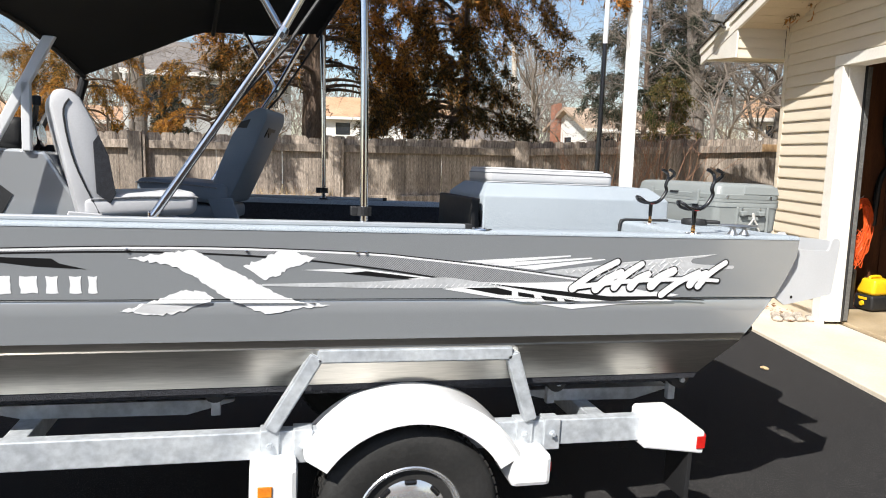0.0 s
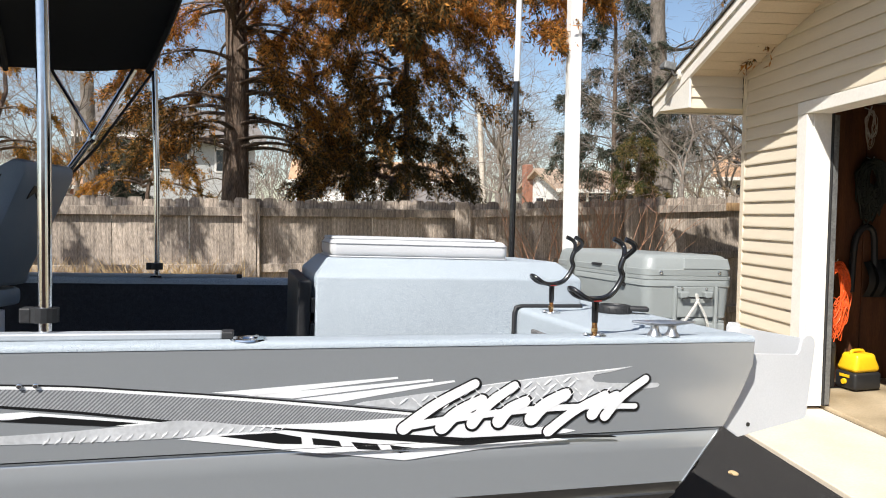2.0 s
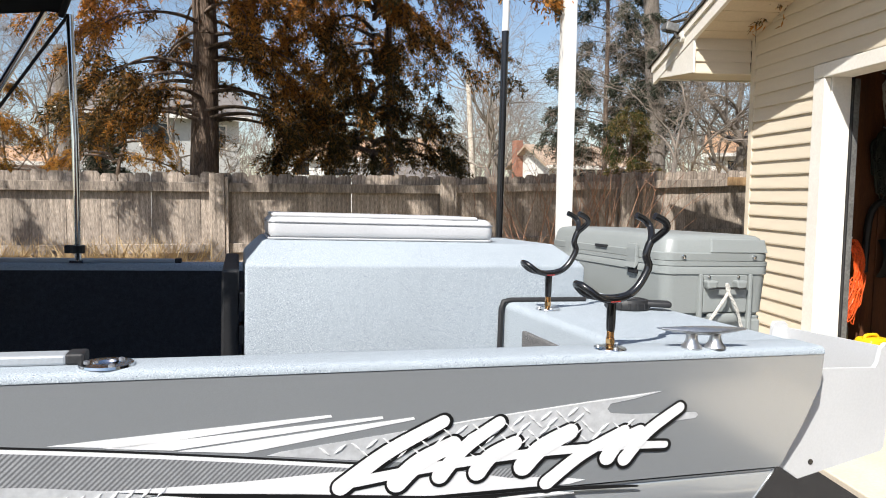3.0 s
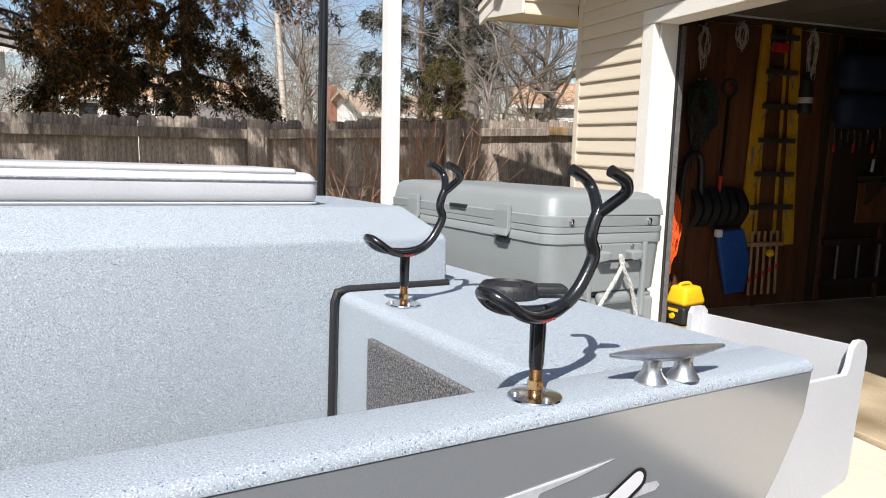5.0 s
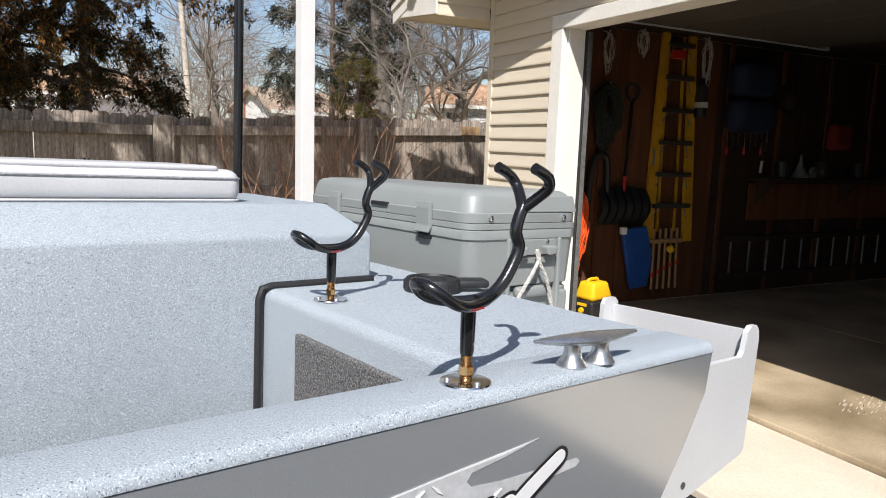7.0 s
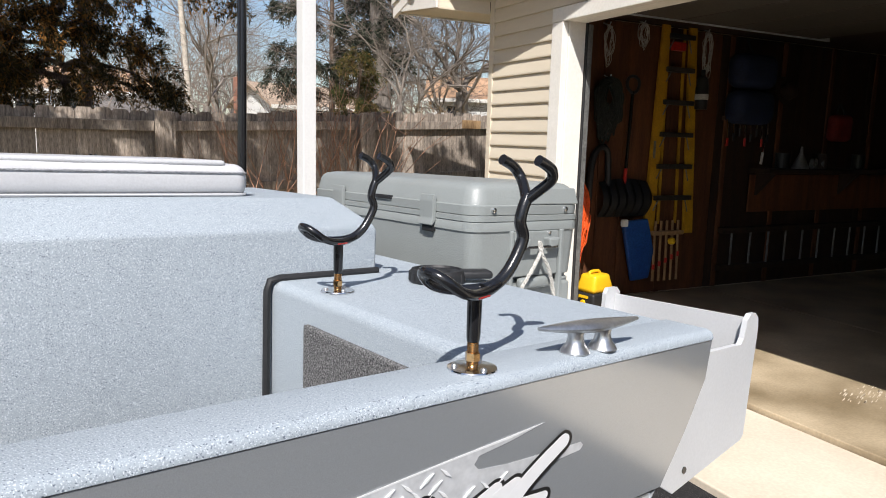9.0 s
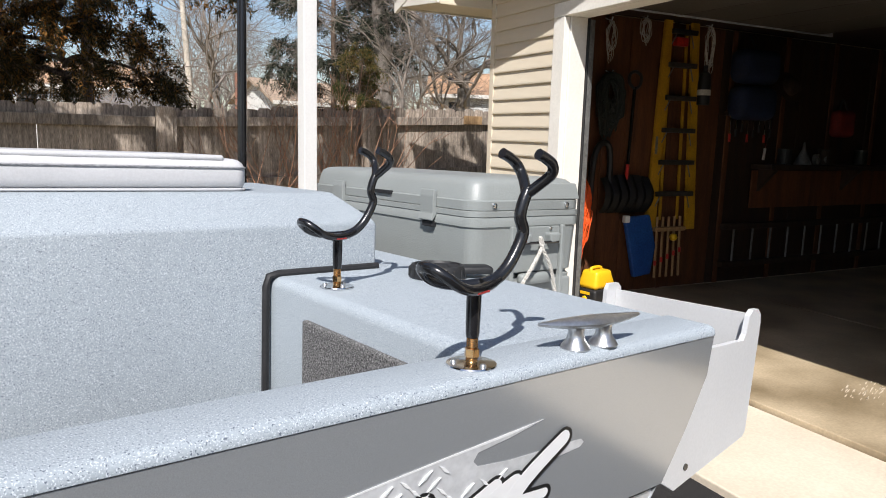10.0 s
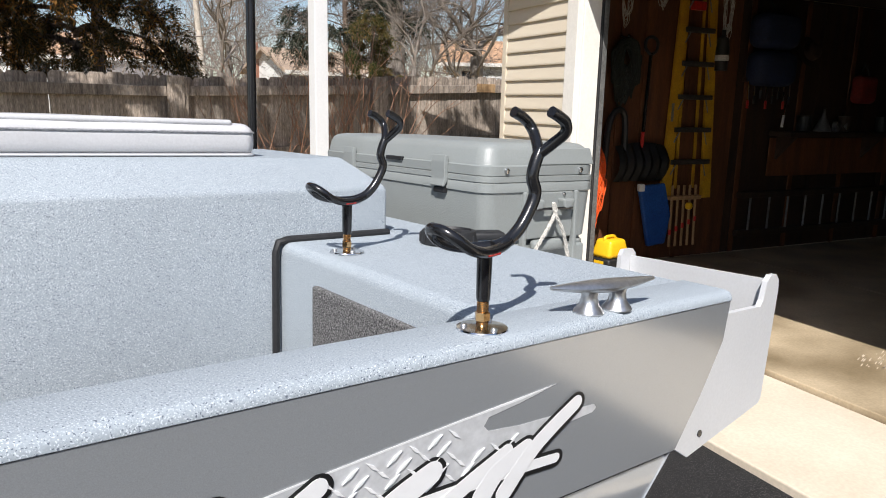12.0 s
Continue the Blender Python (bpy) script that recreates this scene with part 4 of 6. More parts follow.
def rod_holder(m, label):
    rh = thing("rod_holder", m, label, "rod holder", "rod holders on the stern")
    part("flange", lathe([(0.0, 0.0), (0.0300, 0.0), (0.0307, 0.0015), (0.0300, 0.003), (0.010, 0.0045)], 36), "chrome", rh, "round steel flange", smooth=True)
    for k in range(3):
        a = 2 * math.pi * k / 3 + 0.5
        part("screw", moved(lathe([(0.0042, 0.003), (0.0042, 0.005), (0.003, 0.0065), (0, 0.007)], 10), pose(0.0215 * math.cos(a), 0.0215 * math.sin(a), 0)), "cast_alu", rh, smooth=True)
    part("collar", lathe([(0.0072, 0.004)] + [(0.0076 if k % 2 else 0.0066, 0.005 + k * 0.0011) for k in range(5)] + [(0.0, 0.0105)], 16), "brass", rh, "brass threaded collar", smooth=True)
    part("nut", lathe([(0.0, 0.010), (0.0086, 0.010), (0.0092, 0.011), (0.0092, 0.020), (0.0086, 0.021), (0.0, 0.021)], 6), "brass", rh, "brass lock nut")
    part("thread", lathe([(0.0062, 0.02)] + [(0.0074 if k % 2 else 0.0064, 0.0215 + k * 0.0011) for k in range(12)] + [(0.0, 0.0355)], 16), "brass", rh, "brass threaded stub", smooth=True)
    part("stem", lathe([(0.0076, 0.034), (0.0080, 0.036), (0.0084, 0.040), (0.0090, 0.075), (0.0090, 0.091), (0.0, 0.091)], 18), "black_paint", rh, "black stem", smooth=True)
    # low end loop, trough, rising neck, two prongs
    near = [(-0.058, 0.023, 0.112), (-0.044, 0.026, 0.102), (-0.026, 0.023, 0.096), (-0.004, 0.015, 0.094), (0.018, 0.007, 0.096), (0.034, 0.002, 0.101)]
    loop = [(x, -y, z) for x, y, z in reversed(near)] + [(-0.068, -0.013, 0.120), (-0.071, 0.0, 0.122), (-0.068, 0.013, 0.120)] + near
    part("cradle", tube(curve_pts(loop, 5), 0.0066, 12), "black_paint", rh, "black coated steel cradle", smooth=True)
    part("neck", tube(curve_pts([(0.012, 0, 0.095), (0.034, 0, 0.101), (0.052, 0, 0.115), (0.066, 0, 0.135), (0.0745, 0, 0.156), (0.0685, 0, 0.174), (0.0725, 0, 0.192), (0.080, 0, 0.207)], 6), 0.0080, 12, r_end=0.0074), "black_paint", rh, smooth=True)
    for s in (-1, 1):
        part("prong", tube(curve_pts([(0.077, 0.0, 0.201), (0.086, 0.013 * s, 0.214), (0.092, 0.026 * s, 0.227), (0.087, 0.031 * s, 0.238), (0.076, 0.031 * s, 0.245), (0.063, 0.031 * s, 0.250)], 6), 0.0068, 12), "black_paint", rh, smooth=True)
    for k in range(3):
        a = -0.016 + 0.0085 * k
        part("badge", tube([(a, -0.0247 + 0.36 * (a + 0.016), 0.0918), (a + 0.0070, -0.0225 + 0.36 * (a + 0.016), 0.0912)], 0.0017, 6), "red_paint", rh, "small red marking")
    return rh


rod_holder(BOAT @ pose(0, 0, 0.0), "black rod holder on a steel flange, on the gunwale")
rod_holder(BOAT @ pose(0.104, 0.503, 0.0), "black rod holder on a steel flange, on the aft deck")
rod_holder(BOAT @ pose(-0.06, 1.33, 0.0, 0, 16, 0), "black rod holder beyond the engine box")
rod_holder(BOAT @ pose(-0.15, 1.86, 0.0, 0, 16, 0), "black rod holder on the far gunwale")


def cleat(m, label):
    c = thing("cleat", m, label, "cleat")
    hb = bmesh.new()
    n = 24
    rings = []
    for k in range(n + 1):
        t = -1 + 2 * k / n
        x = 0.086 * t
        hw = 0.0150 * (1 - abs(t) ** 1.7) + 0.0030
        hh = 0.0062 * (1 - abs(t) ** 1.6) + 0.0024
        zc = 0.0340 + 0.0035 * abs(t) ** 1.6
        rings.append([hb.verts.new((x, hw * math.cos(a), zc + hh * math.sin(a))) for a in [2 * math.pi * q / 14 for q in range(14)]])
    for A, B in zip(rings, rings[1:]):
        for q in range(14):
            hb.faces.new((A[q], A[(q + 1) % 14], B[(q + 1) % 14], B[q]))
    hb.faces.new(rings[0][::-1])
    hb.faces.new(rings[-1])
    part("horn", hb, "cast_alu", c, smooth=True)
    for s in (-1, 1):
        part("foot", moved(lathe([(0.0, 0), (0.019, 0), (0.020, 0.002), (0.0185, 0.005), (0.0125, 0.013), (0.0105, 0.022), (0.012, 0.031), (0.015, 0.036), (0, 0.038)], 22), pose(0.024 * s, 0, 0)), "cast_alu", c, smooth=True)
    return c


cleat(BOAT @ pose(0.189, -0.019, 0.0, 0, 0, -8), "cast aluminium mooring cleat on the gunwale")
cleat(BOAT @ pose(0.189, 2 * MID + 0.019, 0.0, 0, 0, 7), "cast aluminium mooring cleat on the far gunwale")

fc = thing("fill_cap", BOAT @ pose(0.337, 0.505, 0.0, 0, 0, -25), "black plastic deck cap with a lever, on the aft deck", "deck cap")
part("ring", lathe([(0.0, 0.0), (0.056, 0.0), (0.058, 0.003), (0.057, 0.020), (0.053, 0.026), (0.047, 0.027), (0.044, 0.022), (0.02, 0.021), (0, 0.023)], 32), "black_rubber", fc, smooth=True)
for k in range(16):
    a = 2 * math.pi * k / 16
    part("grip_rib", moved(bx(-0.003, 0.003, 0.0555, 0.0595, 0.003, 0.020, 0.001), pose(0, 0, 0, 0, 0, math.degrees(a))), "black_rubber", fc)
part("lever", bx(0.02, 0.112, -0.026, 0.020, 0.008, 0.024, 0.006, 3), "black_rubber", fc, smooth=True)

sk = thing("rod_socket", BOAT @ pose(-0.858, 0.0, 0.0), "empty steel flush socket in the gunwale", "socket")
part("plate", lathe([(0.0, 0.001), (0.018, 0.001), (0.020, 0.004), (0.039, 0.004), (0.040, 0.0), (0, 0.0)], 30), "chrome", sk, smooth=True)
for k in range(3):
    a = 2 * math.pi * k / 3 + 0.9
    part("screw", moved(lathe([(0.0045, 0.003), (0.0045, 0.006), (0, 0.008)], 10), pose(0.029 * math.cos(a), 0.029 * math.sin(a), 0)), "cast_alu", sk)

# stern light mast at the far corner
mast = thing("light_mast", BOAT @ pose(0.455, 1.80, -0.002), "black stern light mast with a white upper tube", "mast")
part("base", lathe([(0, 0), (0.03, 0), (0.03, 0.03), (0.016, 0.06), (0, 0.06)], 16), "black_paint", mast)
part("lower_tube", tube([(0, 0, 0.03), (0.0, 0, 1.045)], 0.016, 12), "black_paint", mast, smooth=True)
part("upper_tube", tube([(0.0, 0, 1.045), (0.0, 0, 2.2)], 0.015, 12), "white_paint", mast, "white upper tube", smooth=True)


# ---------- cooler ----------
COOL = BOAT @ pose(0.512, 0.605, -0.157, 0, 0, -1.1)      # its near corner; x along the end face, y along the long face
cooler = thing("cooler", COOL, "large grey plastic cooler standing on the swim step", "cooler")
CL, CW = 0.81, 0.37


def round_block(x0, x1, y0, y1, levels, r):
    """A block with rounded upright corners: levels are (height, inset)."""
    b = bmesh.new()
    rings = []
    cx, cy = (x0 + x1) / 2, (y0 + y1) / 2
    for z, ins in levels:
        rr = max(0.004, r - ins * 0.5)
        rings.append([b.verts.new((cx + p[0], cy + p[1], z)) for p in ring_line((x1 - x0) / 2 - ins, (y1 - y0) / 2 - ins, rr, 0)])
    n = len(rings[0])
    for A, B in zip(rings, rings[1:]):
        for k in range(n):
            b.faces.new((A[k], A[(k + 1) % n], B[(k + 1) % n], B[k]))
    b.faces.new(rings[0][::-1])
    b.faces.new(rings[-1])
    return b


part("tub", round_block(0, CW, 0, CL, [(0.0, 0.026), (0.008, 0.018), (0.110, 0.012), (0.114, 0.018), (0.120, 0.018), (0.124, 0.011), (0.236, 0.004), (0.240, 0.0), (0.260, 0.0), (0.264, 0.003)], 0.040), "cooler", cooler, smooth=True)
part("rim", round_block(0, CW, 0, CL, [(0.262, 0.0015), (0.264, -0.001), (0.276, -0.001), (0.2775, 0.003)], 0.040), "cooler", cooler, smooth=True)
part("lid", round_block(0, CW, 0, CL, [(0.2765, 0.008), (0.279, 0.001), (0.300, 0.0), (0.3025, 0.004), (0.335, 0.011), (0.346, 0.017), (0.353, 0.028), (0.3565, 0.050), (0.358, 0.09)], 0.046), "cooler", cooler, smooth=True)
# raised ribs and shoulder on the end of the tub and the lid
for xx in (0.118, 0.288):
    part("end_rib", prism([(xx, 0.060), (xx + 0.012, 0.060), (xx + 0.012, 0.240), (xx, 0.240)], lambda a, b, d: (a, -0.006 + d, b), 0.016, bev=0.003), "cooler", cooler)
part("end_shoulder", prism([(0.055, 0.012), (CW - 0.03, 0.012), (CW - 0.03, 0.104), (0.055, 0.104)], lambda a, b, d: (a, 0.004 + d, b), 0.02, bev=0.006), "cooler", cooler)
part("end_recess", bx(0.134, 0.284, -0.001, 0.012, 0.126, 0.238, 0.003), "cooler", cooler)
part("lid_step", prism([(0.155, 0.303), (0.352, 0.303), (0.345, 0.343), (0.160, 0.343)], lambda a, b, d: (a, -0.001 + 0.22 * (b - 0.303) + d, b), 0.02, bev=0.003), "cooler", cooler)
for yy in (0.168, 0.62):
    latch = part("latch", prism([(0.0, 0.318), (-0.009, 0.320), (-0.012, 0.304), (-0.011, 0.262), (-0.016, 0.246), (-0.011, 0.243), (0.0, 0.258)], lambda a, b, d: (a, yy - 0.028 + d, b), 0.056, bev=0.002), "cooler", cooler)
    part("catch", bx(-0.008, 0.006, yy - 0.022, yy + 0.022, 0.228, 0.243, 0.003, 2), "black_rubber", latch, "black latch catch")
part("hinge_slot", bx(-0.006, 0.004, 0.34, 0.42, 0.296, 0.306, 0.002), "black_rubber", cooler)
for xx in (0.062, 0.303):
    part("bolt", moved(lathe([(0.0, 0), (0.007, 0), (0.006, 0.006), (0, 0.008)], 12), pose(xx, 0.001, 0.2905, 90, 0, 0)), "chrome", cooler, smooth=True)
for xx in (0.150, 0.250):
    br = part("handle_bracket", prism([(xx - 0.020, 0.222), (xx + 0.020, 0.222), (xx + 0.014, 0.200), (xx - 0.014, 0.196)], lambda a, b, d: (a, -0.024 + d, b), 0.026, bev=0.005), "cooler", cooler)
    part("screw", moved(lathe([(0.0, 0), (0.005, 0), (0.004, 0.004), (0, 0.005)], 10), pose(xx, -0.001, 0.232, 90, 0, 0)), "chrome", br, smooth=True)
part("handle_bar", tube([(0.138, -0.020, 0.200), (0.262, -0.020, 0.200)], 0.0035), "black_paint", cooler)
part("handle_block", bx(0.150, 0.255, -0.014, 0.010, 0.096, 0.124, 0.010, 3), "cooler", cooler, smooth=True)
hr = bmesh.new()
for e in ((0.128, 0.082), (0.262, 0.055)):
    pts = [(0.198, -0.022, 0.214), (0.200, -0.026, 0.190), ((0.2 + e[0]) / 2, -0.028, 0.138), (e[0], -0.022, e[1])]
    P = curve_pts(pts, 10)
    for ph in (0.0, 2.1, 4.2):
        tube([p + Vector((0.0022 * math.cos(ph + k * 0.7), 0.0022 * math.sin(ph + k * 0.7), 0)) for k, p in enumerate(P)], 0.0030, 6, hr)
part("rope_handle", hr, "rope", cooler, "white braided rope handle", smooth=True)
part("drain_plug", moved(lathe([(0, 0), (0.014, 0), (0.013, 0.012), (0, 0.014)], 16), pose(0.108, 0.006, 0.098, 90, 0, 0)), "black_rubber", cooler, smooth=True)

# ---------- graphics on the hull side ----------
def side_y(w):
    if w > -0.2495:
        return -0.041 + 0.027 * (-0.016 - w) / 0.232
    return -0.0085 + 0.0165 * (-0.262 - w) / 0.136 if w < -0.262 else -0.0150


def clip(pts, level, keep_above):
    """The part of an outline above or below a height."""
    out = []
    for (a, b), (c, d) in zip(pts, pts[1:] + pts[:1]):
        ins, ine = (b >= level) == keep_above, (d >= level) == keep_above
        if ins:
            out.append((a, b))
        if ins != ine:
            k = (level - b) / (d - b)
            out.append((a + (c - a) * k, level))
    return out


def film(name, pts, proud, material, label=""):
    """A thin film on the hull's near side, outlined by (x, z); it is cut where the side has its crease."""
    ob = None
    lip = clip(clip(pts, -0.2500, False), -0.2612, True)
    for q in (clip(pts, -0.2490, True), lip, clip(pts, -0.2620, False)):
        if len(q) >= 3:
            ob = part(name, prism(q, lambda a, b, d: (a, side_y(b) - proud * 0.22 - d, b), 0.0003), material, boat, label)
    return ob


def torn(pts, seed, amp=0.005, n=26):
    """The outline with ragged edges."""
    rnd = random.Random(seed)
    out = []
    for (a, b), (c, d) in zip(pts, pts[1:] + pts[:1]):
        L = math.hypot(c - a, d - b)
        k = max(1, int(L * n / 0.25))
        for s in range(k):
            t = s / k
            j = 0 if s == 0 else amp
            out.append((a + (c - a) * t + rnd.uniform(-j, j), b + (d - b) * t + rnd.uniform(-j, j)))
    return out


def ribbon(pts, w0, w1=None, n=7):
    """The outline of a rounded stroke along pts, of half width w0 to w1."""
    w1 = w0 if w1 is None else w1
    P = curve_pts([(p[0], 0, p[1]) for p in pts], n)
    L, R = [], []
    for i, p in enumerate(P):
        d = (P[min(i + 1, len(P) - 1)] - P[max(i - 1, 0)]).normalized()
        nn = Vector((-d.z, 0, d.x))
        h = w0 + (w1 - w0) * i / (len(P) - 1)
        L.append(p + nn * h)
        R.append(p - nn * h)
    d0, d1 = (P[0] - P[1]).normalized(), (P[-1] - P[-2]).normalized()
    n0, n1 = (L[0] - P[0]).normalized(), (L[-1] - P[-1]).normalized()
    turn = [math.pi * k / 8 for k in range(1, 8)]
    cap1 = [P[-1] + (n1 * math.cos(a) + d1 * math.sin(a)) * w1 for a in turn]
    cap0 = [P[0] + (d0 * math.sin(a) - n0 * math.cos(a)) * w0 for a in turn]
    return [(q.x, q.z) for q in L + cap1 + R[::-1] + cap0]


BAND_T = [(-2.60, -0.095), (-2.39, -0.086), (-2.03, -0.075), (-1.67, -0.075), (-1.27, -0.087), (-1.08, -0.103), (-0.86, -0.126), (-0.66, -0.151), (-0.44, -0.180)]
BAND_B = [(-0.46, -0.197), (-0.66, -0.197), (-0.83, -0.191), (-0.95, -0.180), (-1.08, -0.160), (-1.27, -0.133), (-1.60, -0.101), (-2.03, -0.088), (-2.60, -0.104)]
smooth_line = lambda pts: [(p.x, p.z) for p in curve_pts([(a, 0, b) for a, b in pts], 4)]
BT, BB = smooth_line(BAND_T), smooth_line(BAND_B)
film("stripe_edge", [(a, b + 0.004) for a, b in BT] + [(a, b - 0.006) for a, b in BB], 0.0012, "decal_black")
film("stripe_white", [(a, b) for a, b in BT] + [(a, b - 0.009) for a, b in reversed(BT)], 0.0022, "decal_white")
film("woven_stripe", [(a, b - 0.0065) for a, b in BT] + [(a, b) for a, b in BB], 0.0032, "decal_weave", "woven grey stripe")
# pale tail of the stripe under the brush shape
film("stripe_tail", smooth_line([(-0.86, -0.189), (-0.66, -0.190), (-0.46, -0.186), (-0.25, -0.206), (-0.05, -0.238)]) + smooth_line([(-0.08, -0.244), (-0.34, -0.243), (-0.55, -0.222), (-0.80, -0.196)]), 0.0042, "decal_white")
film("tail_weave", [(-0.30, -0.200), (-0.20, -0.204), (-0.13, -0.226), (-0.20, -0.222)], 0.0052, "decal_weave")
film("tail_bar", [(-0.84, -0.192), (-0.56, -0.220), (-0.345, -0.243), (-0.15, -0.243), (0.05, -0.256), (0.064, -0.2585), (0.062, -0.2612), (-0.14, -0.254), (-0.345, -0.262), (-0.58, -0.234)], 0.0060, "decal_black")
# three fine white streaks
for (a, b), (c, d), h in (((-0.933, -0.111), (-0.520, -0.086), 0.0045), ((-0.860, -0.120), (-0.435, -0.0935), 0.0045), ((-0.753, -0.132), (-0.381, -0.098), 0.0045)):
    film("streak", [(a, b), (c, d), (c + 0.002, d - h), (a + 0.10, b - 0.010)], 0.0016, "decal_white")
# tread-plate burst behind the brush shape
film("plate_burst", [(0.093, -0.075), (-0.058, -0.088), (-0.238, -0.105), (-0.398, -0.122), (-0.600, -0.144), (-0.620, -0.149), (-0.460, -0.170), (-0.330, -0.186), (-0.184, -0.190), (-0.08, -0.176), (0.04, -0.142), (0.172, -0.132),
                     (0.178, -0.126), (0.172, -0.120), (0.038, -0.117), (-0.010, -0.112), (-0.018, -0.104), (-0.012, -0.094), (0.036, -0.087)], 0.0020, "decal_plate", "silver tread-plate burst")
film("plate_rim", [(0.093, -0.0745), (-0.058, -0.0875), (-0.238, -0.1045), (-0.398, -0.1215), (-0.398, -0.1240), (-0.238, -0.1070), (-0.058, -0.0900), (0.036, -0.0830)], 0.0030, "decal_white")
lug = bmesh.new()
for r in range(7):
    for c in range(30):
        a = -0.62 + c * 0.026 + (r % 2) * 0.013
        b = -0.074 - r * 0.0135 + 0.098 * (a - 0.09)
        top = -0.075 + 0.099 * (min(a, 0.09) - 0.09)
        bot = -0.186 if a > -0.33 else -0.186 + (-0.33 - a) * 0.14
        if a > -0.12:
            bot = -0.176 + (a + 0.08) * 0.28
        if not (bot + 0.006 < b < top - 0.005) or (a > -0.06 and -0.127 < b < -0.082) or a > 0.045:
            continue
        s = 1 if (r + c) % 2 else -1
        L = 0.0085
        prism([(a - L, b - L * 0.8 * s), (a - L * 0.1, b + L * 0.22), (a + L, b + L * 0.8 * s), (a + L * 0.1, b - L * 0.22)] if s > 0 else
              [(a - L, b + L * 0.8), (a + L * 0.1, b + L * 0.22), (a + L, b - L * 0.8), (a - L * 0.1, b - L * 0.22)],
              lambda p, q, d: (p, side_y(q) - 0.0006 - d, q), 0.0020, lug)
for c in range(22):
    a = -1.26 + 0.023 * c
    b = -0.206 + 0.010 * min(1.0, max(0.0, (a + 1.15) / 0.4))
    prism([(a - 0.007, b - 0.007), (a + 0.004, b + 0.001), (a + 0.008, b + 0.009), (a - 0.003, b + 0.001)], lambda p, q, d: (p, side_y(q) - 0.0016 - d, q), 0.0006, lug)
tagged(part("tread_pattern", lug, "decal_white", boat), "raised silver lugs", kind="stuff")
# lower swash with dark windows
film("lower_swash", [(-1.001, -0.213), (-0.90, -0.205), (-0.73, -0.203), (-0.547, -0.233), (-0.345, -0.258), (-0.10, -0.256), (-0.068, -0.2625), (-0.302, -0.275), (-0.492, -0.293), (-0.662, -0.267), (-0.828, -0.241)], 0.0050, "decal_white", "white lower swash")
for q in ([(-0.918, -0.210), (-0.796, -0.208), (-0.737, -0.222), (-0.735, -0.238), (-0.785, -0.235)], [(-0.713, -0.225), (-0.651, -0.235), (-0.644, -0.249), (-0.709, -0.241)],
          [(-0.623, -0.239), (-0.561, -0.247), (-0.551, -0.262), (-0.607, -0.257)], [(-0.531, -0.251), (-0.441, -0.266), (-0.504, -0.274), (-0.520, -0.269)]):
    film("dark_window", q, 0.0062, "decal_black")
film("side_swash", smooth_line([(-1.62, -0.196), (-1.277, -0.188), (-1.105, -0.179), (-0.99, -0.171), (-0.871, -0.186), (-0.76, -0.199)]) + smooth_line([(-0.80, -0.203), (-0.985, -0.210), (-1.183, -0.211), (-1.45, -0.206), (-1.62, -0.203)]), 0.0034, "decal_plate", "silver tread-plate swash")
film("side_sliver", [(-1.49, -0.147), (-1.30, -0.140), (-1.06, -0.170), (-1.00, -0.178), (-1.10, -0.180), (-1.28, -0.158)], 0.0024, "decal_white")
film("side_sliver", [(-1.35, -0.158), (-1.27, -0.150), (-1.08, -0.173), (-1.14, -0.178)], 0.0030, "decal_black")
film("side_sliver", [(-2.60, -0.104), (-2.393, -0.112), (-2.253, -0.115), (-2.23, -0.131), (-2.155, -0.149), (-2.301, -0.141), (-2.45, -0.122)], 0.0024, "decal_black")
# torn cross shape and plain bars
film("cross_stroke", torn([(-2.034, -0.112), (-1.90, -0.090), (-1.831, -0.084), (-1.784, -0.113), (-1.681, -0.168), (-1.562, -0.233), (-1.48, -0.260), (-1.393, -0.271), (-1.50, -0.284), (-1.607, -0.302), (-1.662, -0.278), (-1.734, -0.244), (-1.831, -0.173), (-1.908, -0.133)], 2, 0.004), 0.0070, "decal_white", "white torn cross stroke")
film("cross_stroke", torn([(-1.681, -0.135), (-1.62, -0.110), (-1.565, -0.081), (-1.500, -0.090), (-1.440, -0.106), (-1.52, -0.138), (-1.605, -0.183), (-1.65, -0.155)], 3), 0.0060, "decal_white")
film("cross_stroke", torn([(-2.066, -0.288), (-1.98, -0.262), (-1.91, -0.231), (-1.858, -0.215), (-1.800, -0.222), (-1.77, -0.245), (-1.832, -0.273), (-1.867, -0.291), (-1.91, -0.300), (-2.00, -0.297)], 4), 0.0070, "decal_white")
for a, w in ((-2.43, 0.06), (-2.345, 0.05), (-2.273, 0.036), (-2.206, 0.036), (-2.152, 0.028)):
    film("white_bar", torn([(a, -0.171), (a + w, -0.171), (a + w, -0.227), (a, -0.227)], 7, 0.003, 20), 0.004, "decal_white")
# plain brush shape in the mark's colours: leaning rounded daubs over one long sweep
DAUBS = [((-0.500, -0.212), (-0.330, -0.108), 0.0150), ((-0.405, -0.212), (-0.310, -0.150), 0.0180), ((-0.330, -0.206), (-0.228, -0.116), 0.0150),
         ((-0.262, -0.204), (-0.196, -0.156), 0.0170), ((-0.176, -0.200), (-0.090, -0.142), 0.0190), ((-0.128, -0.236), (0.020, -0.146), 0.0140),
         ((-0.010, -0.196), (0.052, -0.150), 0.0160), ((0.026, -0.202), (0.132, -0.108), 0.0140)]
SWEEP = [(-0.500, -0.208), (-0.350, -0.190), (-0.180, -0.178), (0.000, -0.176), (0.110, -0.180)]
daub = lambda p, q: [p, ((p[0] + q[0]) / 2 - 0.010, (p[1] + q[1]) / 2 + 0.003), q]
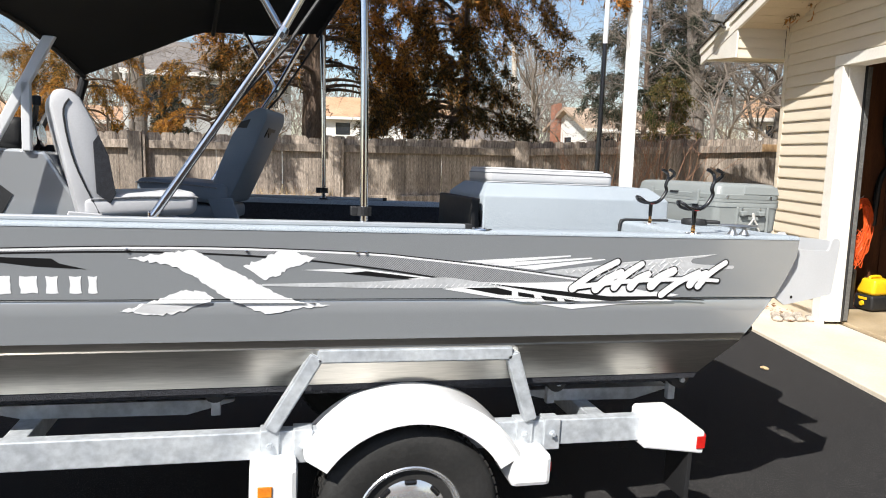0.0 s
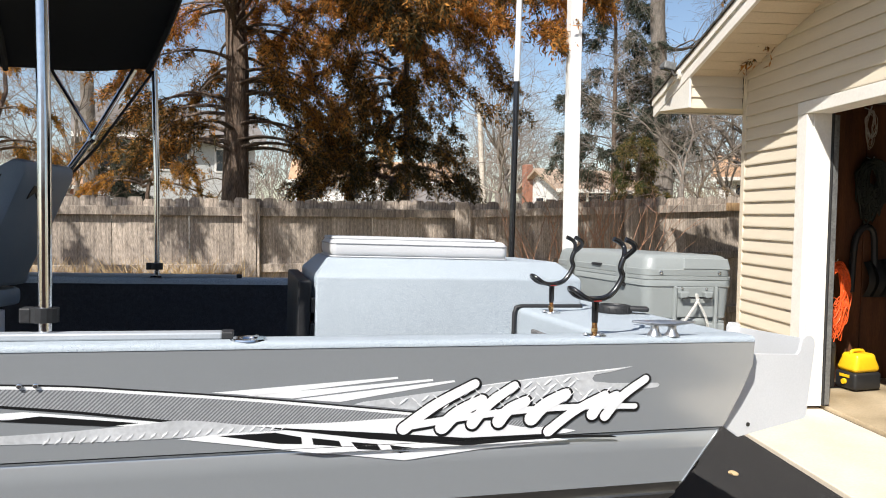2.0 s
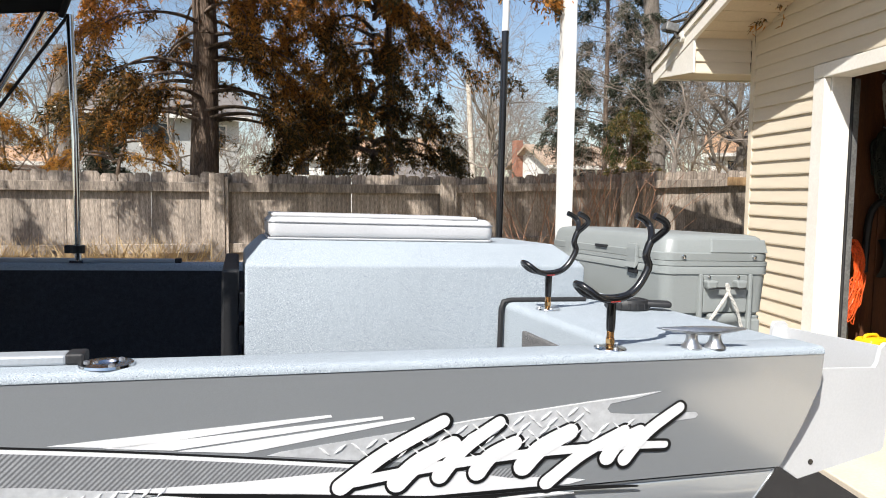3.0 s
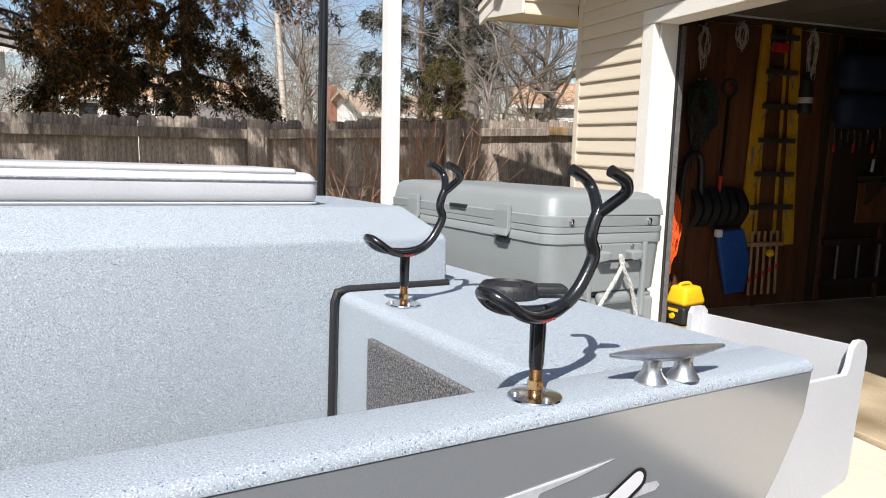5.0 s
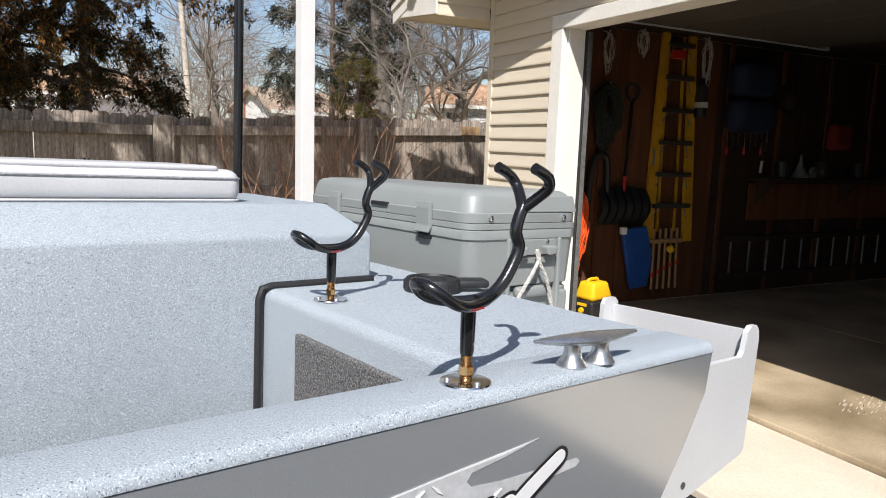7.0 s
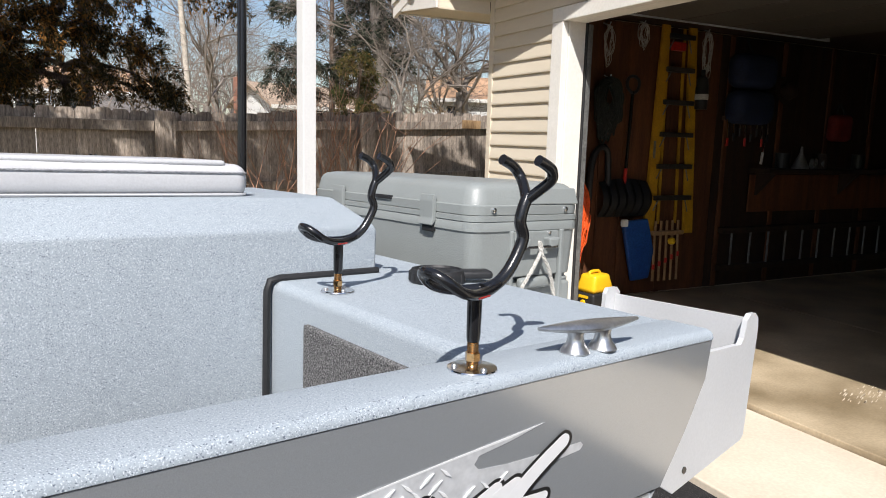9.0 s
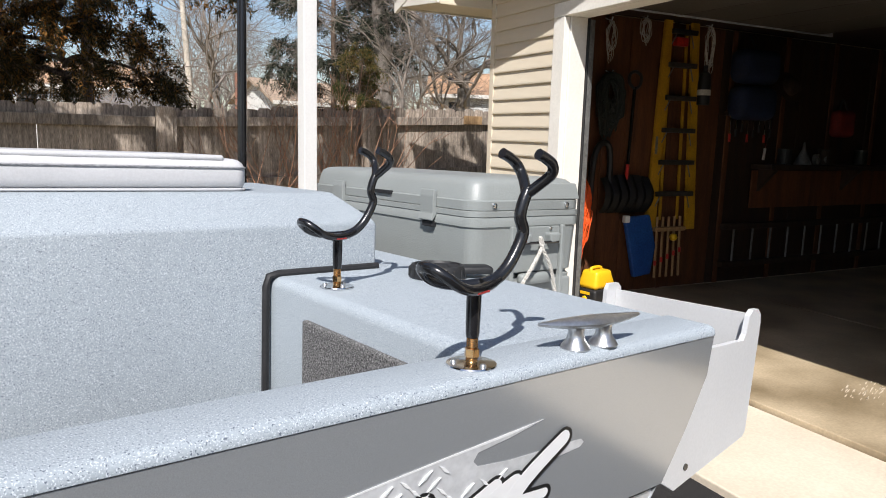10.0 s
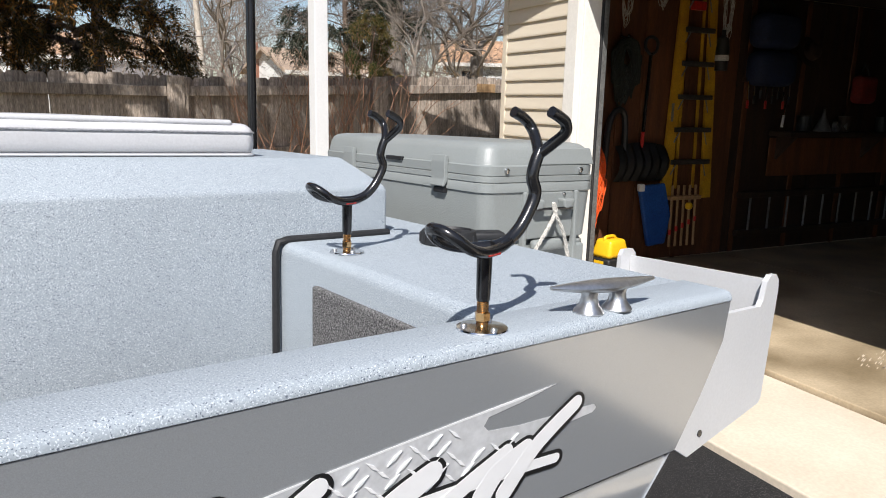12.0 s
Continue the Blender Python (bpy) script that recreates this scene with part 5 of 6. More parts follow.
film("brush_edge", ribbon([(a + 0.0015, b - 0.0015) for a, b in SWEEP], 0.0150, 0.0130), 0.0080, "decal_black")
for k, (p, q, h) in enumerate(DAUBS):
    film("brush_edge", ribbon([(a + 0.0015, b - 0.0015) for a, b in daub(p, q)], h + 0.0055, h + 0.002), 0.0084 + 0.0004 * k, "decal_black")
film("brush_stroke", ribbon(SWEEP, 0.0095, 0.0070), 0.0150, "decal_white", "white brush stroke with a black edge")
for k, (p, q, h) in enumerate(DAUBS):
    film("brush_stroke", ribbon(daub(p, q), h, h - 0.0035), 0.0155 + 0.0004 * k, "decal_white", "white brush stroke with a black edge")
# two rivets on the woven stripe
for a in (-1.306, -1.276, -1.668, -2.034):
    part("rivet", moved(lathe([(0, 0), (0.006, 0), (0.005, 0.004), (0, 0.006)], 10), pose(a, side_y(-0.084) - 0.003, -0.084, 90, 0, 0)), "chrome", boat, smooth=True)

# ---------- canopy ----------
CM = 1.029
bim = thing("bimini_top", BOAT @ Matrix.Scale(0.957, 4), "black canvas bimini top on steel bows over the seats", "bimini top")


CAN_A, CAN_F = -1.39, -2.73


def canopy_edge(x):
    return 1.02 - 0.03 * (CAN_A - x) - 0.31 * (max(0.0, -1.85 - x) / 0.88) ** 1.7


def arch(x):
    return 0.16 + 0.20 * min(1.0, max(0.0, (x - CAN_F) / (CAN_A - CAN_F)))


def canopy_z(x, s):
    """Height of the cloth: s from -1 to 1 across the boat."""
    sag = 0.03 * math.sin(math.pi * ((x - CAN_F) % 0.65) / 0.65)
    return canopy_edge(x) + arch(x) * (1 - abs(s) ** 2.4) - sag


def lean_x(x, s):
    """The end bows lean outwards, so the cloth is longer along its middle."""
    k = (x - CAN_F) / (CAN_A - CAN_F)
    return x + (1 - abs(s) ** 2.4) * (-0.10 * (1 - k) + 0.25 * k)


def canopy():
    b = bmesh.new()
    nx, ny = 24, 24
    g = []
    for i in range(nx + 1):
        x = CAN_F + (CAN_A - CAN_F) * i / nx
        g.append([b.verts.new((lean_x(x, s), CM + 0.99 * s, canopy_z(x, s))) for s in [-1 + 2 * j / ny for j in range(ny + 1)]])
    for i in range(nx):
        for j in range(ny):
            b.faces.new((g[i][j], g[i + 1][j], g[i + 1][j + 1], g[i][j + 1]))
    bmesh.ops.solidify(b, geom=b.faces[:], thickness=0.006)
    return b


part("canopy", canopy(), "canvas", bim, smooth=True)
for x in (CAN_A - 0.005, -2.01, CAN_F + 0.01):
    part("seam", tube([(lean_x(x, s), CM + 0.985 * s, canopy_z(x, s) - 0.012) for s in [-1 + 0.1 * q for q in range(21)]], 0.013, 6), "canvas", bim, "stitched pole sleeve")
for s in (-1, 1):
    y = CM + 0.99 * s
    yt = CM + 0.985 * s
    part("stanchion", tube([(-1.335, y, 0.0), (-1.345, y, 0.5), (-1.365, yt, 1.01)], 0.0145, 14), "chrome", bim, smooth=True)
    part("clamp", moved(lathe([(0.016, -0.016), (0.030, -0.016), (0.030, 0.016), (0.016, 0.016)], 16), pose(-1.338, y, 0.055)), "black_rubber", bim, "black plastic pole clamp")
    part("clamp_lug", bx(-1.385, -1.36, y - 0.018, y + 0.018, 0.038, 0.072, 0.004), "black_rubber", bim)
    part("pole_base", bx(-1.365, -1.31, y - 0.03, y + 0.03, 0.0, 0.010, 0.003), "chrome", bim)
    part("main_bow", tube([(-2.055, y, 0.02), (-1.64, y, 0.66), (-1.455, yt, 1.01)], 0.0145, 14), "chrome", bim, smooth=True)
    part("bow_hinge", bx(-2.072, -2.036, y - 0.010, y + 0.010, 0.0, 0.036, 0.004), "chrome", bim)
    part("second_bow", tube([(-1.635, y, 0.665), (-1.83, yt, 0.99)], 0.0125, 12), "chrome", bim, smooth=True)
    part("bow_joint", moved(lathe([(0.019, -0.02), (0.022, 0.0), (0.019, 0.02)], 12), pose(-1.637, y, 0.665, 0, 30, 0)), "chrome", bim)
    part("front_strut", tube([(-2.72, yt, 0.65), (-2.80, yt, 0.35), (-2.88, y, 0.0)], 0.024, 10), "canvas", bim)
    part("strap", tube([(-1.375, yt, 1.0), (-1.62, yt, 0.62), (-1.80, y, 0.40)], 0.007, 6), "black_rubber", bim, "black webbing strap")

# ---------- seats ----------
def boat_seat(m, mt, label, flip, marks=False, wid=0.42):
    s = thing("captain_chair", m, label, "chair", "captain chairs")
    b = prism([(-0.02, 0.0), (0.10, -0.01), (0.075, 0.20), (0.045, 0.36), (-0.01, 0.47), (-0.055, 0.50), (-0.105, 0.49), (-0.115, 0.44), (-0.07, 0.22)], lambda a, c, d: ((a - (0.22 * c if marks else 0)) * flip, d - wid / 2, c * (0.96 if marks else 1)), wid, bev=0.018)
    part("backrest", b, mt, s, smooth=True)
    b = bx(-0.02, 0.43, -0.215, 0.215, -0.005, 0.095, 0.035, 4)
    for v in b.verts:
        v.co.x *= flip
        v.co.z += 0.02 * abs(v.co.x) / 0.43
    bmesh.ops.recalc_face_normals(b, faces=b.faces[:])
    part("seat", b, mt, s, smooth=True)
    part("piping", tube(curve_pts([(0.02 * flip, -0.214, 0.075), (0.2 * flip, -0.217, 0.088), (0.40 * flip, -0.214, 0.09), (0.43 * flip, -0.17, 0.088), (0.43 * flip, 0.17, 0.088)], 5), 0.004, 6), "decal_mesh", s, "dark piping")
    if not marks:
        part("side_panel", prism([(0.09, 0.06), (0.11, 0.10), (0.085, 0.25), (0.05, 0.33), (0.03, 0.30), (0.04, 0.10)], lambda a, c, d: (a * flip, -0.214 - d * 0.2, c), 0.03, bev=0.002), "dark_carpet", s, "dark backrest side panel")
        part("piping", tube(curve_pts([(0.05 * flip, -0.212, 0.02), (-0.035 * flip, -0.213, 0.22), (-0.07 * flip, -0.213, 0.40), (-0.05 * flip, -0.213, 0.46)], 5), 0.0035, 6), "black_rubber", s, "dark piping")
    b = bx(0.0, 0.42, -0.18, 0.18, -0.085, -0.012, 0.02, 2)
    for v in b.verts:
        v.co.x *= flip
    bmesh.ops.recalc_face_normals(b, faces=b.faces[:])
    part("shell", b, "white_paint" if mt == "vinyl" else "shaded_vinyl", s, smooth=True)
    part("arm_bracket", prism([(-0.10, -0.08), (0.02, -0.08), (0.06, 0.02), (-0.06, 0.03)], lambda a, c, d: (a * flip, -0.235 + d, c), 0.02, bev=0.004), mt, s)
    part("pedestal", lathe([(0.0, -0.60), (0.15, -0.60), (0.15, -0.585), (0.04, -0.57), (0.036, -0.09), (0.0, -0.09)], 20), "alu_matte", s, smooth=True)
    if marks:
        part("mark", prism([(-0.065, 0.0), (-0.03, 0.025), (0.0, 0.0), (0.02, 0.03), (0.07, 0.028), (0.075, 0.045), (0.0, 0.045), (-0.05, 0.05)],
                           lambda a, c, d: ((-0.100 - 0.30 * c - 0.0755 - d) * flip, a - 0.03, 0.335 + c), 0.006), "decal_black", s, "small dark squiggle")
        part("mark", prism([(-0.02, 0.0), (0.028, 0.0), (0.022, 0.03), (-0.02, 0.045)], lambda a, c, d: ((-0.09 + a - 0.45 * c) * flip, -wid / 2 - 0.001 - d * 0.3, 0.375 + c), 0.006), "decal_black", s, "small dark squiggle")
    return s


boat_seat(BOAT @ pose(-2.27, 0.40, -0.010, 0, 0, 18) @ Matrix.Scale(0.876, 4), "vinyl", "pale grey vinyl seat facing the stern", 1)
boat_seat(BOAT @ pose(-1.767, 1.31, 0.003, 0, 0, -16) @ Matrix.Scale(0.972, 4), "shaded_vinyl", "grey vinyl seat under the canopy, shade put into its slate colour", -1, True, 0.33)
# white post in the lawn edge
wp = thing("white_post", pose(1.806, 3.93, -0.09), "tall square white vinyl post", "post")
part("shaft", bx(-0.05, 0.05, -0.05, 0.05, 0.0, 5.5, 0.006), "white_paint", wp)
part("base_trim", bx(-0.07, 0.07, -0.07, 0.07, 0.0, 0.10, 0.01), "white_paint", wp)

# ---------- things in the garage ----------
def on_wall(x, z, y=0.70):
    return GAR @ pose(x, y, z)


ladder = thing("step_ladder", on_wall(-0.02, 0.69, 0.70), "yellow fibreglass step ladder hanging on the garage wall", "ladder")
part("rail", prism([(1.70, 0.0), (1.83, 0.0), (1.86, 2.05), (1.775, 2.05)], lambda a, b, d: (a, d, b), 0.030), "yellow_fibre", ladder)
part("rail", prism([(2.24, 0.0), (2.36, 0.0), (2.205, 2.05), (2.115, 2.05)], lambda a, b, d: (a, d, b), 0.030), "yellow_fibre", ladder)
for k in range(6):
    zz = 0.34 + 0.31 * k
    part("step", bx(1.79 + 0.012 * k, 2.28 - 0.022 * k, -0.03, 0.04, zz, zz + 0.045, 0.004), "dark_step", ladder)
    part("brace", tube([(1.84 + 0.012 * k, -0.02, zz - 0.002), (1.80 + 0.012 * k, 0.0, zz - 0.10)], 0.006), "dull_alu", ladder)
    part("brace", tube([(2.20 - 0.022 * k, -0.02, zz - 0.002), (2.26 - 0.022 * k, 0.0, zz - 0.12)], 0.006), "dull_alu", ladder)
part("back_rail", prism([(1.90, 0.10), (1.93, 0.10), (1.89, 2.0), (1.86, 2.0)], lambda a, b, d: (a, 0.034 + d, b), 0.014), "yellow_fibre", ladder)
part("back_rail", prism([(2.13, 0.10), (2.16, 0.10), (2.10, 2.0), (2.07, 2.0)], lambda a, b, d: (a, 0.034 + d, b), 0.014), "yellow_fibre", ladder)
part("sticker", bx(1.748, 1.778, -0.003, -0.0005, 0.75, 0.92, 0.001), "dull_alu", ladder, "worn label on the rail")
part("tray", bx(1.90, 2.05, -0.03, 0.03, 1.78, 1.86, 0.01), "red_paint", ladder, "red tray between the rails")
part("top_cap", bx(1.77, 2.21, -0.04, 0.04, 2.05, 2.09, 0.01), "dark_step", ladder)

shovel = thing("snow_shovel", on_wall(1.39, 0.88, 0.70), "black snow shovel hanging on the garage wall", "shovel")
blade = bmesh.new()
for i in range(13):
    t = -1 + i / 6
    for j in range(6):
        s = j / 5
        blade.verts.new((0.30 * t, -0.09 * math.sin(math.pi * s) + 0.012 * math.cos(i * math.pi), 0.33 * s + 0.035 * (1 - t * t) * (s == 1)))
blade.verts.ensure_lookup_table()
for i in range(12):
    for j in range(5):
        q = i * 6 + j
        blade.faces.new([blade.verts[k] for k in (q, q + 6, q + 7, q + 1)])
bmesh.ops.solidify(blade, geom=blade.faces[:], thickness=0.006)
part("blade", blade, "black_rubber", shovel, "ribbed black blade", smooth=True)
part("shaft", tube([(0.015, 0.006, 0.46), (0.05, 0.02, 1.18)], 0.016), "black_paint", shovel)
part("sleeve", tube([(0.0, 0.0, 0.3), (0.015, 0.006, 0.46)], 0.0175), "red_paint", shovel, "red lower sleeve")
part("grip", tube(curve_pts([(0.05, 0.02, 1.16), (-0.02, 0.02, 1.22), (-0.01, 0.02, 1.30), (0.06, 0.02, 1.32), (0.12, 0.02, 1.28), (0.11, 0.02, 1.20), (0.05, 0.02, 1.16)], 4), 0.015), "black_rubber", shovel)


def coil(name, m, label, mt, cat, loops, w, h, r, seed, tail=0.0):
    rnd = random.Random(seed)
    c = thing(name, m, label, cat)
    b = bmesh.new()
    for k in range(loops):
        ww, hh, ox = w * rnd.uniform(0.6, 1.05), h * rnd.uniform(0.75, 1.05), rnd.uniform(-0.25, 0.25) * w
        pts = [(ox + ww * math.sin(a), -0.01 - 0.05 * rnd.random(), -hh * (1 - math.cos(a)) * (1 + tail * math.sin(3 * a + k)) + rnd.uniform(-0.01, 0.01) - tail * 0.5 * (k % 3) * hh) for a in [q * math.pi / 5 for q in range(10)]]
        tube(curve_pts(pts, 3, True), r, 6, b, closed=True)
    tagged(part("winding", b, mt, c), kind="stuff")
    part("hook", tube([(0, 0.05, 0.03), (0, -0.03, 0.0), (0, -0.05, 0.03)], 0.006), "galv", c)
    return c


coil("rope_coil", on_wall(1.07, 2.62), "pale rope coil hanging in the garage", "rope", "rope coil", 9, 0.05, 0.15, 0.0028, 1, 0.15)
coil("rope_coil", on_wall(1.48, 2.68), "pale rope coil hanging in the garage", "rope", "rope coil", 9, 0.055, 0.10, 0.0028, 2, 0.15)
coil("rope_coil", on_wall(2.31, 2.68), "pale rope coil hanging in the garage", "rope", "rope coil", 10, 0.055, 0.21, 0.0028, 3, 0.2)
coil("hose_coil", on_wall(1.11, 2.16), "dark hose coil hanging in the garage", "dark_green", "hose coil", 46, 0.13, 0.20, 0.009, 4, 0.3)
rack = thing("hand_truck", GAR @ pose(0.66, 0.50, 0.085), "dark folded hand truck standing beside the shop vacuum", "hand truck")
part("upright", tube([(-0.09, 0.10, 0.0), (-0.09, 0.16, 1.14)], 0.014), "black_paint", rack)
part("upright", tube([(0.09, 0.10, 0.0), (0.09, 0.16, 1.14)], 0.014), "black_paint", rack)
part("handle", tube([(-0.10, 0.16, 1.14), (0.10, 0.16, 1.14)], 0.016), "black_rubber", rack)
part("toe_plate", bx(-0.13, 0.13, -0.08, 0.12, 0.0, 0.012, 0.003), "black_paint", rack)
coil("cord_coil", GAR @ pose(0.665, 0.50, 1.22), "orange extension cord tangle hung over the hand truck", "orange_cord", "cord coil", 40, 0.12, 0.27, 0.0045, 5, 0.25)
hl = thing("handle_loop", on_wall(1.09, 0.93), "black tube loop hanging behind the shovel", "handle")
part("tube", tube(curve_pts([(-0.12, 0, 0), (-0.10, 0, 0.45), (-0.02, 0, 0.60), (0.08, 0, 0.55), (0.10, 0, 0.2), (0.09, 0, 0.0)], 5), 0.03, 8), "black_rubber", hl, smooth=True)
sled = thing("plastic_sled", on_wall(1.60, 0.24, 0.66), "blue plastic sled leaning on the garage wall", "sled")
sb = prism([(-0.06, 0.0), (0.15, 0.02), (0.18, 0.30), (0.06, 0.62), (-0.26, 0.60), (-0.22, 0.50)], lambda a, b, d: (a, d - 0.06 * b, b), 0.05, bev=0.015)
part("body", sb, "blue_plastic", sled)
part("rim", bx(-0.26, -0.20, -0.05, 0.0, 0.55, 0.62, 0.01), "white_paint", sled)
cq = thing("mallet_stand", on_wall(1.94, 0.23, 0.64), "wooden mallet stand with striped handles", "mallet stand")
for k in range(5):
    part("handle", tube([(-0.16 + 0.08 * k, 0, 0.0), (-0.15 + 0.075 * k, 0.02, 0.60)], 0.013), "plain_wood", cq)
    part("stripe", tube([(-0.158 + 0.079 * k, 0.002, 0.12 + 0.03 * k), (-0.157 + 0.0785 * k, 0.003, 0.17 + 0.03 * k)], 0.0145), "red_paint", cq)
part("bar", bx(-0.2, 0.2, -0.02, 0.03, 0.46, 0.50, 0.006), "plain_wood", cq)
part("ball", moved(lathe([(0, -0.04), (0.028, -0.028), (0.04, 0), (0.028, 0.028), (0, 0.04)], 14), pose(0.03, -0.03, 0.40)), "yellow", cq, smooth=True)

vac = thing("shop_vacuum", GAR @ pose(0.86, 0.40, 0.085, 0, 0, 12) @ Matrix.Scale(0.88, 4), "yellow and black shop vacuum on the garage floor", "vacuum")
part("tank", bx(-0.17, 0.17, -0.13, 0.13, 0.015, 0.19, 0.03, 3), "black_rubber", vac, "black tank", smooth=True)
b = bx(-0.165, 0.165, -0.125, 0.125, 0.185, 0.375, 0.05, 4)
for v in b.verts:
    if v.co.z > 0.28:
        v.co.x *= 0.78
        v.co.y *= 0.85
part("lid", b, "yellow", vac, "yellow lid", smooth=True)
part("handle", tube(curve_pts([(-0.10, -0.0, 0.36), (-0.08, 0, 0.395), (0.04, 0, 0.395), (0.07, 0, 0.355)], 4), 0.017, 8), "yellow", vac, smooth=True)
part("knob", moved(lathe([(0, 0), (0.030, 0), (0.026, 0.02), (0, 0.022)], 18), pose(-0.172, 0.0, 0.09, 0, -90, 0)), "yellow", vac, smooth=True)
part("badge", bx(-0.176, -0.170, -0.06, 0.06, 0.135, 0.165, 0.002), "yellow", vac)
part("hose", tube(curve_pts([(0.16, 0.05, 0.25), (0.24, 0.08, 0.24), (0.27, 0.06, 0.14), (0.20, 0.10, 0.05)], 5), 0.018, 8), "black_rubber", vac, smooth=True)
bag = thing("tool_bag", GAR @ pose(0.57, 0.52, 0.085), "black tool bag beside the shop vacuum", "bag")
part("body", bx(-0.10, 0.10, -0.10, 0.10, 0.0, 0.42, 0.03, 3), "black_rubber", bag, smooth=True)
part("strap", tube(curve_pts([(-0.06, -0.1, 0.38), (0, -0.12, 0.48), (0.06, -0.1, 0.38)], 5), 0.012), "black_rubber", bag)

bins = thing("storage_bag", on_wall(2.90, 1.80, 0.60), "dark blue bags hanging on the garage wall", "bag")
for zz in (0.0, 0.36):
    bb = bx(-0.28, 0.28, -0.12, 0.12, zz, zz + 0.34, 0.10, 4)
    part("bag", bb, "navy_cloth", bins, smooth=True)
part("strap", tube([(0, 0, 0.68), (0, 0.1, 0.85)], 0.01), "black_rubber", bins)
spr = thing("spray_bottle", on_wall(2.27, 1.93, 0.66), "black and white garden sprayer hanging on the wall", "sprayer")
part("tank", lathe([(0, 0), (0.06, 0), (0.064, 0.2), (0.05, 0.30), (0.02, 0.32), (0.02, 0.38), (0, 0.38)], 16), "black_rubber", spr, smooth=True)
part("label_band", lathe([(0.0625, 0.09), (0.066, 0.095), (0.066, 0.14), (0.0635, 0.145)], 16), "rope", spr)
# bench wood and cans are coloured dark in place of the shade there
bench = thing("workbench", GAR @ pose(4.3, 0.35, 0.085), "wooden wall bench on brackets along the garage wall, darkened for shade", "workbench")
part("top", bx(-1.2, 1.9, 0.10, 0.36, 1.22, 1.27, 0.006), "shade_wood", bench)
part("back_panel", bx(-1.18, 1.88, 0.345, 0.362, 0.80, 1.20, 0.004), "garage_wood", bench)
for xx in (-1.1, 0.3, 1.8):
    part("bracket", prism([(0.12, 1.215), (0.34, 1.215), (0.34, 0.98)], lambda a, b, d: (xx + d, a, b), 0.04), "shade_wood", bench)
for k, (a, zz, col) in enumerate(((3.45, 1.36, "black_rubber"), (4.1, 1.36, "shade_wood"), (4.75, 1.36, "dark_green"))):
    jar = thing("paint_can", GAR @ pose(a, 0.58, zz), "small can on the workbench", "can", "cans on the bench")
    part("can", lathe([(0, 0), (0.07, 0), (0.07, 0.15), (0.065, 0.155), (0, 0.155)], 16), col, jar)
    part("rim", lathe([(0.066, 0.155), (0.072, 0.155), (0.072, 0.163), (0.066, 0.163)], 16), "dark_step", jar)
# bag, funnel, rolls and hat: paler things with the shade put into their colours
rb = thing("red_bag", on_wall(4.41, 1.66, 0.62), "red cloth bag hanging over the workbench, darkened for shade", "bag")
part("body", bx(-0.16, 0.16, -0.07, 0.07, 0.0, 0.30, 0.06, 4), "dark_red", rb, smooth=True)
part("strap", tube(curve_pts([(-0.08, 0, 0.28), (0, 0.02, 0.42), (0.08, 0, 0.28)], 4), 0.010), "black_rubber", rb)
fn = thing("funnel", GAR @ pose(3.75, 0.58, 1.355), "plastic funnel standing upside down on the workbench, greyed for shade", "funnel")
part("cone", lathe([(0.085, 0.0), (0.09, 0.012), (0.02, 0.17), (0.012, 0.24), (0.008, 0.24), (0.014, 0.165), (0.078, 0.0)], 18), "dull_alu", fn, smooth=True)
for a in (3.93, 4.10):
    roll = thing("tape_roll", GAR @ pose(a, 0.55, 1.415, 90, 0, 12), "roll of tape on the workbench, greyed for shade", "tape roll", "tape rolls on the bench")
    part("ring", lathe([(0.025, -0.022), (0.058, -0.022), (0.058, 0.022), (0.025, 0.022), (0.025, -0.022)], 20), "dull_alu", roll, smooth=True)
hat = thing("hat", on_wall(3.50, 2.08, 0.66), "hat hanging on the garage wall, darkened for shade", "hat")
part("brim", moved(lathe([(0.09, 0.0), (0.17, 0.008), (0.17, 0.014), (0.09, 0.012)], 24), pose(0, 0, 0.08, 70, 0, 0)), "shade_wood", hat, smooth=True)
part("crown", moved(lathe([(0.095, 0.0), (0.088, 0.08), (0.05, 0.11), (0.0, 0.115)], 24), pose(0, 0, 0.08, 70, 0, 0)), "shade_wood", hat, smooth=True)
# thin chrome rods added to stand in for upright glints on the wall
tr_rack = thing("glint_rods", on_wall(2.95, 1.58, 0.66), "row of thin chrome rods added as glints on the garage wall", "tool rack")
part("rail", bx(-0.34, 0.34, 0.0, 0.03, 0.26, 0.30, 0.004), "shade_wood", tr_rack)
for k in range(8):
    xx = -0.30 + 0.085 * k
    part("tool", tube([(xx, -0.015, 0.29), (xx + 0.01, -0.02, 0.08 + 0.05 * (k % 3))], 0.007, 6), "chrome", tr_rack)
    part("grip", tube([(xx + 0.01, -0.02, 0.08 + 0.05 * (k % 3)), (xx + 0.012, -0.02, 0.0 + 0.05 * (k % 3))], 0.012, 8), "red_paint" if k % 3 == 0 else "black_rubber", tr_rack)
fr = thing("fishing_rod", on_wall(3.12, 1.40, 0.60), "thin curved rod leaning on the garage wall", "rod")
part("blank", tube(curve_pts([(0.0, -0.02, 0.0), (0.06, 0.0, 0.35), (0.06, 0.03, 0.65), (0.0, 0.05, 0.90)], 6), 0.006, 6, r_end=0.003), "chrome", fr, smooth=True)
part("handle", tube([(0.0, -0.02, 0.0), (0.02, -0.014, 0.12)], 0.014, 8), "rope", fr)

xl = thing("extension_ladder", on_wall(2.72, 0.30, 0.66), "aluminium extension ladder hung lengthwise low on the garage wall, darkened for shade", "ladder")
